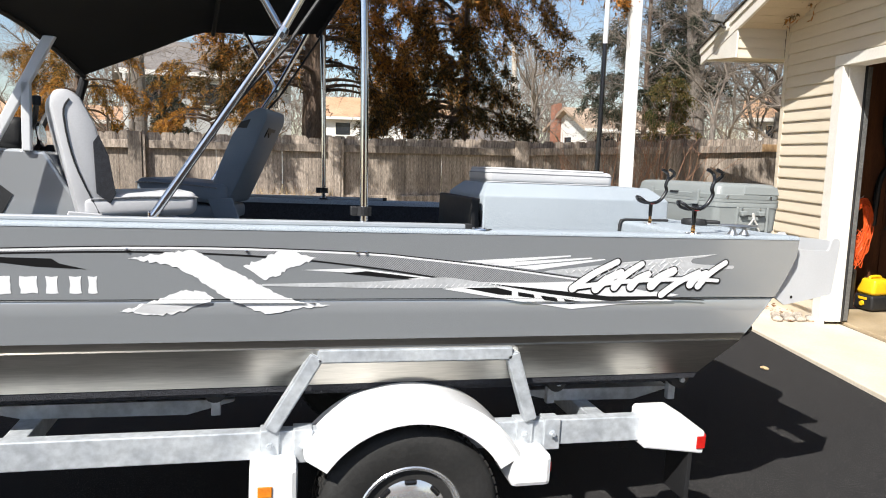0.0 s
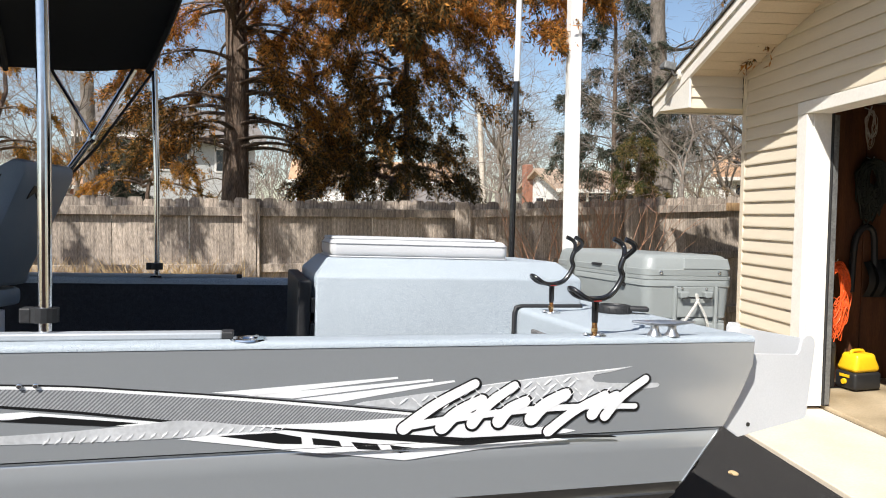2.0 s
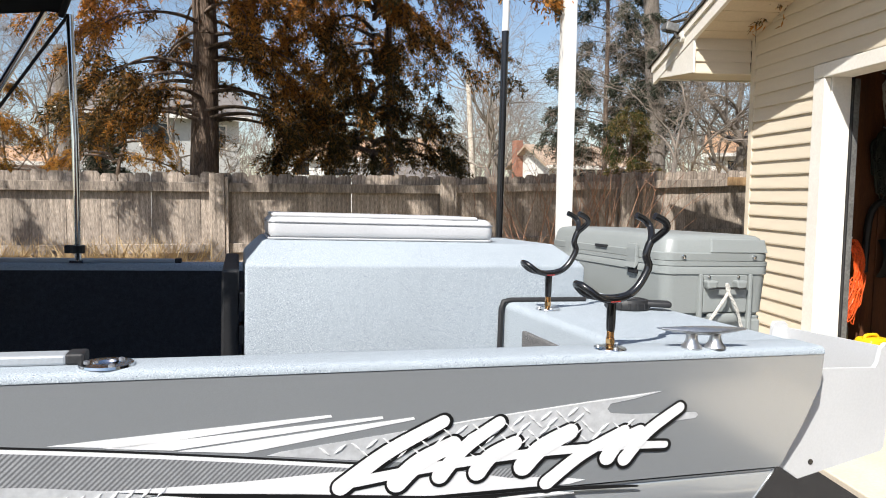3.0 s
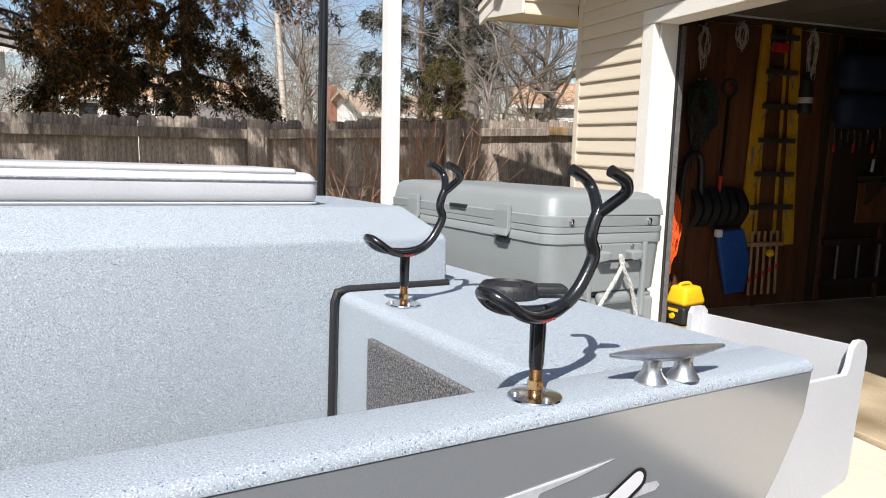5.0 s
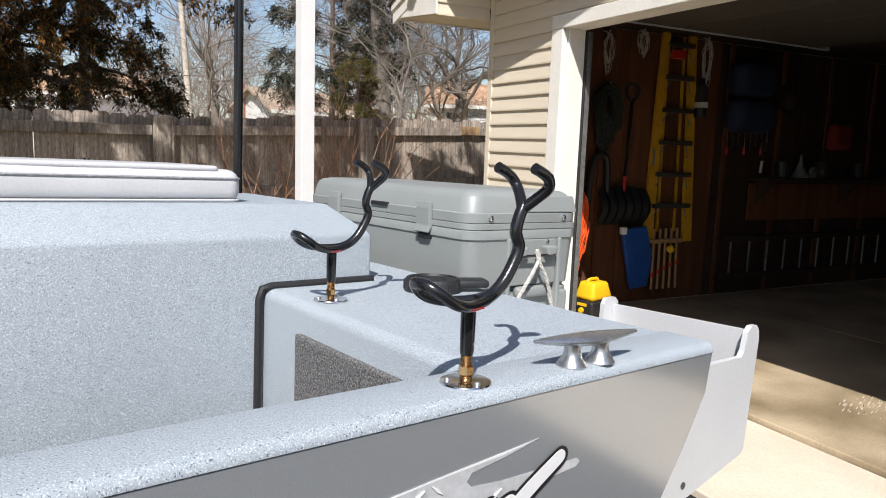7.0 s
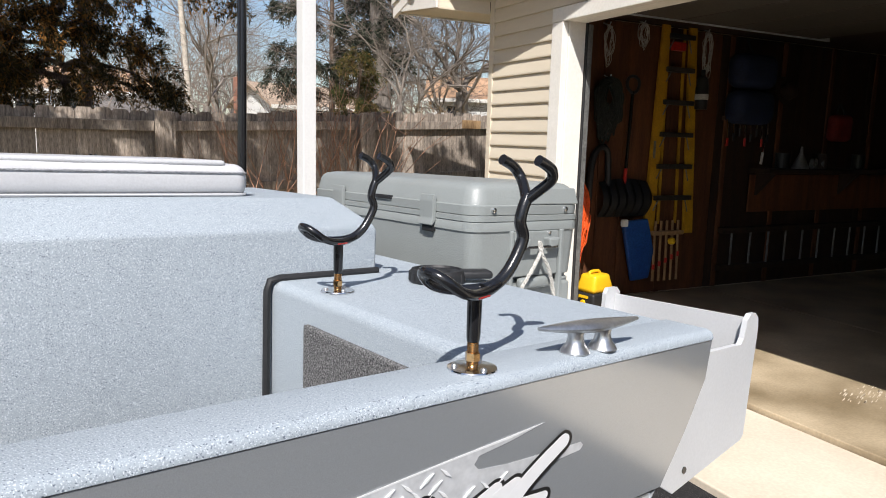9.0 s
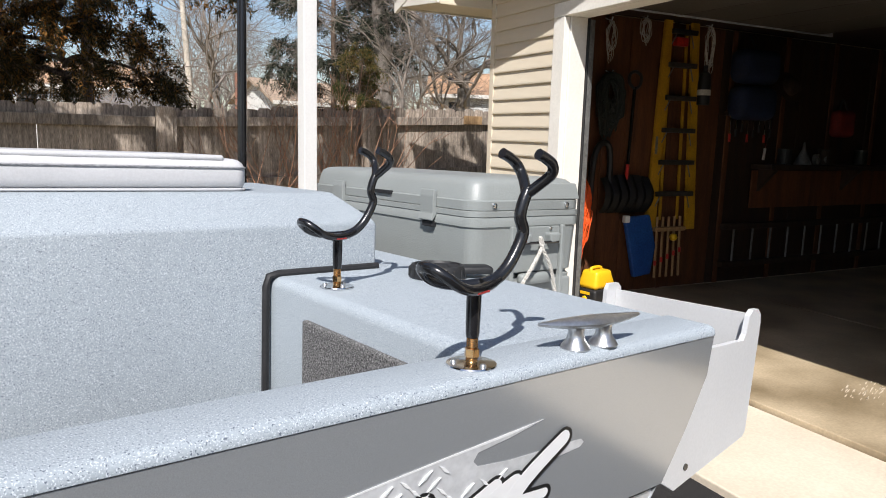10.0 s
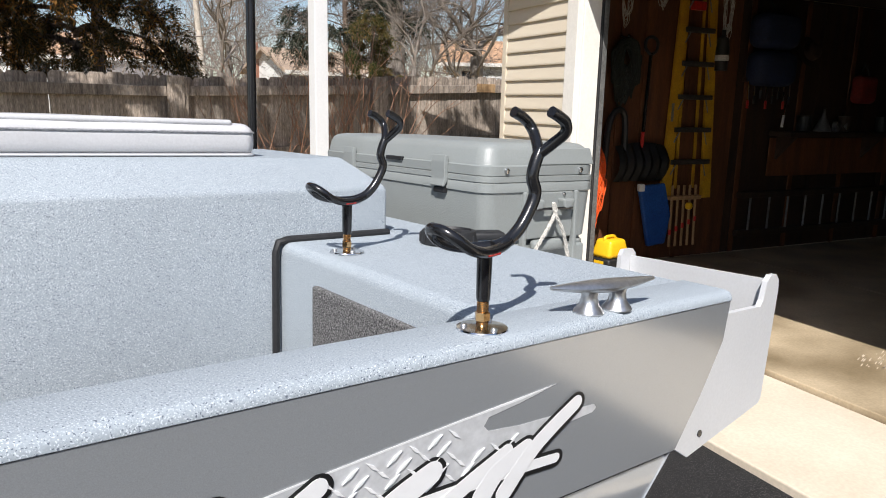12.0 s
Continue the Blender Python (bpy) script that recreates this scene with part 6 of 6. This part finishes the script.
# aluminium rails get near-black wood, shade put into their colour
for zz in (0.0, 0.40):
    part("rail", bx(0.0, 4.2, -0.02, 0.05, zz - 0.03, zz + 0.03, 0.005), "shade_wood", xl)
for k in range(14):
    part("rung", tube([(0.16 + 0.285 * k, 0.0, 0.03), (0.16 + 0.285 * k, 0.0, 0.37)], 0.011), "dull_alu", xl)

# ---------- stones and leaf litter at the garage foot ----------
rnd = random.Random(11)
for k in range(15):
    st = bmesh.new()
    bmesh.ops.create_icosphere(st, subdivisions=2, radius=rnd.uniform(0.03, 0.055))
    o = rnd.uniform(0, 50)
    for v in st.verts:
        v.co *= 1 + 0.35 * noise.noise(v.co * 9 + Vector((o, o, o)))
        v.co = Vector((v.co.x * rnd.uniform(1.1, 1.15), v.co.y * 1.3, v.co.z * 0.65))
    s = tagged(part("edging_stone", st, "stone", smooth=True), "pale rounded edging stone by the garage wall", "stone", "edging stones")
    s.matrix_basis = GAR @ pose(-0.36 + 0.028 * k, 0.0 + 0.07 * ((k * 5) % 4), 0.075, 0, 0, rnd.uniform(0, 180))
lf = bmesh.new()
for k in range(90):
    a, b = rnd.uniform(-0.3, 0.0), rnd.uniform(-0.1, 0.95)
    q = [Vector((rnd.uniform(-0.03, 0.03), rnd.uniform(-0.03, 0.03), rnd.uniform(0, 0.02))) + Vector((a, b, 0.06)) for _ in range(4)]
    lf.faces.new([lf.verts.new(p) for p in q])
tagged(part("leaf_litter", lf, "dead_leaf"), "dry brown leaves along the garage foot", "leaves", kind="stuff").matrix_basis = GAR
tuft = bmesh.new()
bmesh.ops.create_icosphere(tuft, subdivisions=2, radius=0.03)
for v in tuft.verts:
    v.co *= 1 + 0.5 * noise.noise(v.co * 30)
    v.co.z = v.co.z * 0.5
chip = tagged(part("wood_chip", tuft, "straw", smooth=True), "pale wood chip lying on the asphalt", "chip")
chip.location = (2.05, 2.05, 0.02)

# ---------- trees and distance ----------
def cloud_mesh(name, centers, dirs, size, mt, seed, per=7, stretch=2.2, flat=0.45, width=0.42):
    """Many small leaf sprays: each centre carries per narrow blades about its direction."""
    rs = np.random.RandomState(seed)
    C = np.repeat(np.array(centers), per, axis=0)
    D = np.repeat(np.array(dirs), per, axis=0)
    n = len(C)
    D = D + rs.normal(0, flat, (n, 3))
    D /= np.linalg.norm(D, axis=1)[:, None] + 1e-9
    S = np.cross(D, rs.normal(0, 1, (n, 3)))
    S /= np.linalg.norm(S, axis=1)[:, None] + 1e-9
    sz = size * rs.uniform(0.5, 1.4, n)[:, None]
    P0 = C + rs.normal(0, size * 0.9, (n, 3))
    a, b = P0, P0 + D * sz * stretch
    mid = P0 + D * sz * stretch * 0.45
    V = np.stack([a, mid + S * sz * width, b, mid - S * sz * width], axis=1).reshape(-1, 3)
    me = bpy.data.meshes.new(name)
    me.vertices.add(n * 4)
    me.vertices.foreach_set("co", V.astype(np.float32).ravel())
    me.loops.add(n * 4)
    me.loops.foreach_set("vertex_index", np.arange(n * 4, dtype=np.int32))
    me.polygons.add(n)
    me.polygons.foreach_set("loop_start", np.arange(0, n * 4, 4, dtype=np.int32))
    me.update()
    me.validate()
    me.materials.append(M[mt])
    return me


def branch_tubes(segs, sides=5):
    """Tapered bars from (a, b, ra, rb)."""
    V, F = [], []
    for a, b, ra, rb in segs:
        d = (b - a)
        if d.length < 1e-5:
            continue
        d.normalize()
        u = d.orthogonal().normalized()
        w = d.cross(u)
        o = len(V)
        for p, r in ((a, ra), (b, rb)):
            for k in range(sides):
                t = 2 * math.pi * k / sides
                V.append(tuple(p + (u * math.cos(t) + w * math.sin(t)) * r))
        for k in range(sides):
            j = (k + 1) % sides
            F.append((o + k, o + j, o + sides + j, o + sides + k))
    return V, F


def mesh_of(name, V, F, mt):
    me = bpy.data.meshes.new(name)
    me.from_pydata(V, [], F)
    me.materials.append(M[mt])
    me.shade_smooth()
    return me


def grow(rnd, p, d, r, length, depth, segs, tips, spread=0.5, droop=0.0, wob=0.18, keep=0.72, min_r=0.004):
    """A bough that forks."""
    n = max(2, int(length / 0.35))
    step = length / n
    for k in range(n):
        d = (d + Vector((rnd.gauss(0, wob), rnd.gauss(0, wob), rnd.gauss(0, wob * 0.7) - droop))).normalized()
        q = p + d * step
        r2 = max(min_r * 0.6, r * (1 - 0.35 / n))
        segs.append((p.copy(), q.copy(), r, r2))
        p, r = q, r2
        if depth > 0 and k > 0 and rnd.random() < 0.55:
            side = (d + Vector((rnd.gauss(0, 1), rnd.gauss(0, 1), rnd.gauss(0, 0.6))) * spread).normalized()
            grow(rnd, p, side, r * 0.55, length * rnd.uniform(0.4, 0.6), depth - 1, segs, tips, spread, droop, wob, keep, min_r)
        if depth <= 1:
            tips.append((p.copy(), d.copy()))
    if depth > 0:
        for s in range(2):
            side = (d + Vector((rnd.gauss(0, 1), rnd.gauss(0, 1), rnd.gauss(0, 0.7))) * spread).normalized()
            grow(rnd, p, side, r * keep, length * rnd.uniform(0.55, 0.75), depth - 1, segs, tips, spread, droop, wob, keep, min_r)
    else:
        tips.append((p.copy(), d.copy()))


def bare_tree(loc, h, r, seed, label, trunk_frac=0.35, depth=5, spread=0.55, mt="bark", lean=(0, 0)):
    rnd = random.Random(seed)
    t = thing("bare_tree", pose(*loc), label, "tree")
    trunk, tips, limbs = [], [], []
    p, d = Vector((0, 0, -0.1)), Vector((lean[0], lean[1], 1)).normalized()
    n = 8
    rr = r
    for k in range(n):
        q = p + d * h * trunk_frac / n
        r2 = rr * 0.96
        trunk.append((p.copy(), q.copy(), rr, r2))
        p, rr = q, r2
        d = (d + Vector((rnd.gauss(0, 0.04), rnd.gauss(0, 0.04), 0))).normalized()
        if k > 3 and rnd.random() < 0.6:
            a = rnd.uniform(0, 6.28)
            grow(rnd, p, Vector((math.cos(a), math.sin(a), 0.5)).normalized(), rr * 0.35, h * 0.22, depth - 2, limbs, tips, spread)
    for s in range(3):
        a = rnd.uniform(0, 6.28)
        dd = (d + Vector((math.cos(a), math.sin(a), 0)) * rnd.uniform(0.25, 0.6)).normalized()
        grow(rnd, p, dd, rr * 0.55, h * 0.27, depth - 1, limbs, tips, spread)
    V, F = branch_tubes(trunk, 12)
    ob = share("trunk", mesh_of("trunk", V, F, mt), t, Matrix())
    for p, d in tips[::2]:
        e = (d + Vector((rnd.gauss(0, 0.45), rnd.gauss(0, 0.45), rnd.gauss(0.15, 0.3)))).normalized()
        limbs.append((p, p + e * h * 0.035 * rnd.uniform(0.5, 1.3), 0.006, 0.003))
    V, F = branch_tubes([s for s in limbs], 3)
    tagged(share("branchwork", mesh_of("branchwork", V, F, "twig" if mt == "bark" else mt), t, Matrix()), kind="stuff")
    return t, tips


def cedar(loc, h, r_trunk, r_crown, seed, label, leaf="cedar_leaf", low=1.6, gap=0.25, dens=1.0, size=0.0175, trunk_mt="bark_cedar", over=0, hang=0.27, per=4, droop=0.13, top=99.0):
    """An evergreen: boughs that carry hanging feathery sprays. over: how many more boughs overhang the fence. top: sprays grow sparse above it."""
    rnd = random.Random(seed)
    t = thing("evergreen_tree", pose(*loc), label, "tree")
    trunk, p, rr = [], Vector((0, 0, -0.1)), r_trunk
    for k in range(10):
        q = p + Vector((rnd.gauss(0, 0.05), rnd.gauss(0, 0.05), h / 10))
        trunk.append((p.copy(), q.copy(), rr, rr * 0.9))
        p, rr = q, rr * 0.9
    V, F = branch_tubes(trunk, 14)
    share("trunk", mesh_of("trunk", V, F, trunk_mt), t, Matrix())
    limbs, C, D = [], [], []
    nb = int(30 * dens * h / 4)
    for k in range(nb + over):
        z = low + (h - low) * ((k + rnd.random()) / nb) ** 1.25 if k < nb else rnd.uniform(3.7, 5.0)
        f = (z - low) / (h - low)
        a = rnd.uniform(0, 6.283)
        reach = r_crown * (1 - f ** 1.8) * rnd.uniform(0.5, 1.1) + 0.25
        if k >= nb:
            z, a, reach = rnd.uniform(3.7, 4.8), radians(rnd.uniform(-142, -55)), rnd.uniform(3.4, 5.4)
        pos, dr = Vector((0, 0, z)), Vector((math.cos(a), math.sin(a), 0.45))
        n = max(4, int(reach / (hang * 0.45)))
        rb = 0.030 * (1 - f) + 0.009
        sparse = z > top and k < nb
        for s in range(n):
            dr = (dr + Vector((rnd.gauss(0, 0.10), rnd.gauss(0, 0.10), -droop if k < nb else -0.034))).normalized()
            nx = pos + dr * reach / n
            limbs.append((pos.copy(), nx.copy(), rb, rb * 0.86))
            pos, rb = nx, max(0.003, rb * 0.86)
            if pos.z < low - 0.15 or (over and pos.y + loc[1] < 6.6 and pos.z < 2.72 + 0.16 * (6.6 - pos.y - loc[1])):
                break
            if s < n * gap or (rnd.random() < 0.30 if k < nb else math.sin(s * 0.8 + k) < 0.2):
                continue
            for q in range(1 if sparse else (per * 3 if k >= nb else per) + rnd.randint(0, 2)):
                # one hanging spray: a twig with blades along it
                d = Vector((dr.x * 0.9 + rnd.gauss(0, 0.45), dr.y * 0.9 + rnd.gauss(0, 0.45), rnd.uniform(-0.5, 0.35))).normalized()
                ln = hang * rnd.uniform(0.45, 1.25)
                m = 9
                u = pos + Vector((rnd.gauss(0, 0.04), rnd.gauss(0, 0.04), rnd.gauss(0, 0.04)))
                u0 = u.copy()
                for w in range(m):
                    d = (d + Vector((0, 0, -0.17))).normalized()
                    u = u + d * ln / m
                    C.append((u.x, u.y, u.z))
                    D.append((d.x, d.y, d.z))
                limbs.append((u0, u0 + (u - u0) * 0.7, 0.004 * hang / 0.34, 0.002))
    for q in range(int(14 * nb)):
        k = rnd.randrange(len(limbs))
        p = limbs[k][1]
        e = Vector((rnd.gauss(0, 1), rnd.gauss(0, 1), rnd.gauss(-0.6, 0.7))).normalized() * hang * rnd.uniform(0.6, 1.8)
        limbs.append((p.copy(), p + e, 0.004 * hang / 0.3, 0.0015 * hang / 0.3))
    V, F = branch_tubes(limbs, 3)
    tagged(share("branchwork", mesh_of("branchwork", V, F, trunk_mt), t, Matrix()), kind="stuff")
    tagged(share("crown", cloud_mesh("crown", C, D, size, leaf, seed, per=7, stretch=2.9, flat=0.75, width=0.34), t, Matrix()), kind="stuff")
    return t


cedar((-1.03, 7.20, 0), 8.5, 0.20, 2.3, 21, "tall cedar with browning foliage behind the fence", low=2.3, gap=0.25, dens=1.35, over=28, top=5.2)
cedar((0.95, 7.55, 0), 9.0, 0.06, 2.6, 22, "tall dense cedar with browning foliage behind the fence", leaf="cedar_dark", low=2.0, dens=1.3, gap=0.08, over=20, top=5.2)
cedar((-2.7, 11.9, 0), 3.5, 0.06, 1.2, 27, "low rusty evergreen beyond the fence", leaf="rust_leaf", low=2.0, gap=0.3, dens=0.8)
cedar((-4.9, 11.6, 0), 4.6, 0.08, 1.7, 28, "low rusty evergreen beyond the fence", leaf="rust_leaf", low=2.0, gap=0.3, dens=1.0)


def polar(deg, dist):
    """A place at that bearing (from +y towards +x) and distance from the boat's stern."""
    return (-0.6 + dist * math.sin(radians(deg)), -0.8 + dist * math.cos(radians(deg)), 0)


cedar((14.2, 25.6, 0), 14, 0.15, 2.7, 31, "blue-green spruce beyond the fence", leaf="spruce_leaf", low=2.9, gap=0.2, dens=0.75, size=0.055, hang=0.75, per=3, droop=0.05)
cedar((12.35, 20.7, 0), 4.5, 0.10, 0.95, 32, "rounded olive evergreen beyond the fence", leaf="bush_leaf", low=0.8, gap=0.1, dens=1.3, size=0.035, hang=0.45)
cedar(polar(-10.3, 30), 4.4, 0.10, 1.2, 34, "dark rounded yew beside the white house", leaf="spruce_leaf", low=0.4, gap=0.0, dens=1.2, size=0.05, hang=0.5)

bare_tree((15.54, 23.88, 0), 17, 0.40, 41, "large bare grey-barked tree", 0.66, 6, 0.5)
bare_tree((18.9, 23.0, 0), 13, 0.36, 42, "bare forked tree with a pale trunk", 0.28, 6)
bare_tree(polar(19.7, 26), 8.5, 0.16, 43, "bare tree with a bent trunk", 0.3, 5, 0.6)
bare_tree((13.9, 19.1, 0), 4.6, 0.07, 45, "bare brown thicket shrub beyond the fence", 0.10, 6, 0.75, "brown_twig")
bare_tree((15.4, 19.0, 0), 4.0, 0.06, 46, "bare brown thicket shrub beyond the fence", 0.10, 6, 0.75, "brown_twig")
bare_tree(polar(20.6, 32), 11, 0.16, 44, "slender bare tree beyond the fence", 0.35, 5)
for k, (dg, ds, hh) in enumerate(((17.0, 48, 9), (13.0, 44, 8), (9.5, 40, 7), (-2.0, 34, 6.5), (-13.0, 40, 8), (-19.0, 36, 8), (35.5, 42, 10), (37.5, 38, 9), (42.0, 40, 10), (25.0, 70, 12), (2.0, 62, 10), (-25.0, 32, 8))):
    bare_tree(polar(dg, ds), hh, 0.14, 60 + k, "bare spring tree in the distance", 0.25, 5, 0.6)

for k, (dg, ds, hh) in enumerate(((15.0, 36, 9), (18.2, 40, 12), (21.8, 55, 13), (16.2, 60, 13), (23.5, 62, 15), (19.0, 70, 15), (30.5, 50, 12), (33.5, 52, 13), (36.2, 30, 9), (38.5, 50, 13), (11.0, 64, 12), (-5.5, 50, 10), (-16.0, 56, 12), (-10.0, 60, 12))):
    bare_tree(polar(dg, ds), hh, 0.15, 90 + k, "bare spring tree in the distance", 0.28, 5, 0.6)

bare_tree(polar(-15.6, 17), 5.6, 0.13, 47, "dark low-forking bare tree beyond the fence", 0.12, 5, 0.55, "bark_cedar")
bare_tree(polar(-13.2, 22), 8, 0.12, 48, "bare spring tree beyond the fence", 0.3, 6, 0.6)
bare_tree(polar(-18.5, 26), 9, 0.14, 49, "bare spring tree beyond the fence", 0.3, 6, 0.6)
bare_tree(polar(-4.0, 24), 9, 0.12, 50, "bare spring tree beyond the fence", 0.3, 6, 0.6)
bare_tree(polar(34.5, 27), 10, 0.14, 51, "bare spring tree beyond the fence", 0.3, 6, 0.6)
bare_tree(polar(31.0, 34), 12, 0.15, 52, "bare spring tree beyond the fence", 0.3, 6, 0.6)
# leaning pale trunk
lt = tagged(part("dead_trunk", tube([(0, 0, -0.1), (-0.25, 0, 3.0), (-0.45, 0, 6.2)], 0.13, 10, r_end=0.09), "stone", smooth=True), "pale bare leaning dead trunk", "trunk")
lt.location = (8.3, 25.0, 0)

gt = tagged(part("dead_trunk", tube([(0, 0, -0.1), (0.03, 0, 3.0), (-0.05, 0, 6.0)], 0.24, 10, r_end=0.20), "bark", smooth=True), "straight grey-green bare trunk beside the white house", "trunk")
gt.location = polar(-12.2, 25)

# shrub with red stems, straw tuft
def twiggy(loc, n, h, w, seed, label):
    rnd = random.Random(seed)
    segs, tips = [], []
    t = thing("shrub", pose(*loc), label, "shrub")
    for k in range(n):
        a = rnd.uniform(0, 6.28)
        d = Vector((math.cos(a) * rnd.uniform(0.05, 0.45) * w, math.sin(a) * 0.3 * w, 1)).normalized()
        grow(rnd, Vector((rnd.uniform(-0.1, 0.1), rnd.uniform(-0.06, 0.06), 0)), d, 0.010, h * rnd.uniform(0.45, 0.75), 2, segs, tips, 0.35, 0, 0.08, 0.7, 0.002)
    V, F = branch_tubes(segs, 4)
    tagged(share("twig_work", mesh_of("twig_work", V, F, "red_twig"), t, Matrix()), kind="stuff")


twiggy((2.35, 5.55, 0), 13, 1.5, 1.0, 71, "leafless shrub with reddish stems before the fence")
twiggy((3.05, 5.5, 0), 14, 1.6, 1.0, 72, "leafless shrub with reddish stems before the fence")
st = bmesh.new()
rnd = random.Random(9)
for (cx, wd) in ((-2.65, 0.45), (-1.95, 0.5), (-1.35, 0.4)):
    for k in range(520):
        x, y = cx + rnd.gauss(0, wd * 0.5), 5.75 + rnd.gauss(0, 0.09)
        h = rnd.uniform(0.6, 1.2)
        dx, dy = rnd.gauss(0, 0.22), rnd.gauss(0, 0.10) - 0.05
        p = [Vector((x, y, 0)), Vector((x + dx * 0.5, y + dy * 0.5, h * 0.75)), Vector((x + dx * 1.4, y + dy * 1.4, h))]
        w = Vector((0.007, 0.002, 0))
        a, b, c, d, e = st.verts.new(p[0] - w), st.verts.new(p[0] + w), st.verts.new(p[1] + w), st.verts.new(p[1] - w), st.verts.new(p[2])
        st.faces.new((a, b, c, d))
        st.faces.new((d, c, e))
tagged(part("ornamental_grass", st, "straw"), "dry straw-coloured grass tufts before the fence", "grass", kind="stuff")


def house(loc, rz, w, d, h, rh, wall, roof, label, wins=3, chimney=False, porch=False):
    """A low house with a gable roof; its long side is along x."""
    H = thing("house", pose(*loc, 0, 0, rz), label, "house")
    part("wall", bx(-w / 2, w / 2, -d / 2, d / 2, -0.1, h), wall, H)
    part("gable", prism([(-d / 2, h), (d / 2, h), (0, h + rh)], lambda a, b, q: (-w / 2 + q, a, b), w), wall, H)
    o = 0.45
    for s in (-1, 1):
        k = rh / (d / 2)
        part("roof", prism([(0, h + rh + 0.02), (s * (d / 2 + o), h - o * k + 0.02), (s * (d / 2 + o), h - o * k + 0.2), (0, h + rh + 0.2)], lambda a, b, q: (-w / 2 - o + q, a, b), w + 2 * o), roof, H)
    part("fascia", bx(-w / 2 - o, w / 2 + o, -d / 2 - o - 0.03, -d / 2 - o, h - o * rh / (d / 2) - 0.02, h - o * rh / (d / 2) + 0.19), "white_trim", H)
    for k in range(wins):
        x = -w / 2 + w * (k + 0.5) / wins
        win = part("window", bx(x - 0.65, x + 0.65, -d / 2 - 0.04, -d / 2 - 0.005, h - 1.5, h - 0.4), "white_trim", H)
        part("pane", bx(x - 0.57, x + 0.57, -d / 2 - 0.055, -d / 2 - 0.041, h - 1.42, h - 0.48), "window_dark", win)
    for s in (-1, 1):
        win = part("window", bx(s * (w / 2) - 0.03, s * (w / 2) + 0.03, -0.5, 0.5, h - 1.5, h - 0.5), "white_trim", H)
        part("pane", bx(s * (w / 2 + 0.02) - 0.02, s * (w / 2 + 0.02) + 0.02, -0.43, 0.43, h - 1.43, h - 0.57), "window_dark", win)
    if chimney:
        part("chimney", bx(-w / 2 - 0.5, -w / 2 - 0.01, 1.0, 1.6, 0, h + rh + 0.5, 0.02), "house_brick", H)
    if porch:
        # solid near-black block fills the open porch in place of its shade
        part("porch", bx(-w / 2 + 1.0, w / 2 - 0.5, -d / 2 - 1.6, -d / 2 - 0.06, 0.0, h - 0.32), "window_dark", H)
        part("porch_roof", bx(-w / 2 + 0.6, w / 2, -d / 2 - 1.9, -d / 2 - 0.06, h - 0.30, h - 0.12), "white_trim", H)
        for k in range(5):
            x = -w / 2 + 1.0 + k * (w - 1.5) / 4
            part("porch_post", bx(x - 0.06, x + 0.06, -d / 2 - 1.68, -d / 2 - 1.58, 0, h - 0.30), "white_trim", H)
    return H


house((20.5, 41.0, 0), 6, 6.6, 4.6, 3.3, 1.15, "house_white", "roof_tan", "white ranch house with a tan roof and a brick chimney", 3, True, True)
house(polar(40.9, 46), -40, 6.0, 5.0, 4.0, 1.25, "house_white", "roof_rust", "white house with a rust-coloured roof", 2)
house(polar(9.4, 58), -8, 12.0, 6.0, 4.2, 1.5, "house_white", "roof_rust", "pale house with a rust-coloured roof", 4)
house(polar(15.2, 52), -15, 5.5, 6.0, 2.2, 1.0, "house_white", "roof_grey", "small white outbuilding with a grey roof", 2)
house(polar(-6.6, 36), 12, 7.2, 6.0, 4.9, 1.5, "house_grey", "roof_grey", "two-storey pale grey house with a grey roof", 3)
house(polar(-17.5, 48), 18, 13.0, 8.0, 2.9, 0.9, "house_brick", "roof_rust", "brick house with a rust-coloured roof", 4)

# far wood edge, and an unseen brick house added behind the camera for reflections
def far_wood(name, arc0, arc1, dist, seed):
    rs = np.random.RandomState(seed)
    n = 9000
    th = np.radians(rs.uniform(arc0, arc1, n))
    dd = dist * rs.uniform(0.92, 1.1, n)
    hgt = rs.beta(1.3, 1.6, n) * (9 + 3 * np.sin(th * 23) + 2 * np.sin(th * 57))
    C = np.stack([dd * np.sin(th), dd * np.cos(th), hgt], axis=1)
    D = np.stack([rs.normal(0, 0.3, n), rs.normal(0, 0.3, n), np.ones(n)], axis=1)
    me = cloud_mesh(name, C, D, 0.5, "twig", seed, per=4, stretch=3.0, flat=0.35, width=0.12)
    tagged(new(name, me), "bare brown wood edge in the distance", "wood", kind="stuff")


far_wood("far_wood", -50, 75, 95, 81)
# stands out of view, added so the hull has something to mirror
house((-4, -16, 0), 0, 14, 8, 2.8, 2.2, "house_brick", "roof_grey", "unseen brick house added behind the camera for reflections", 4)
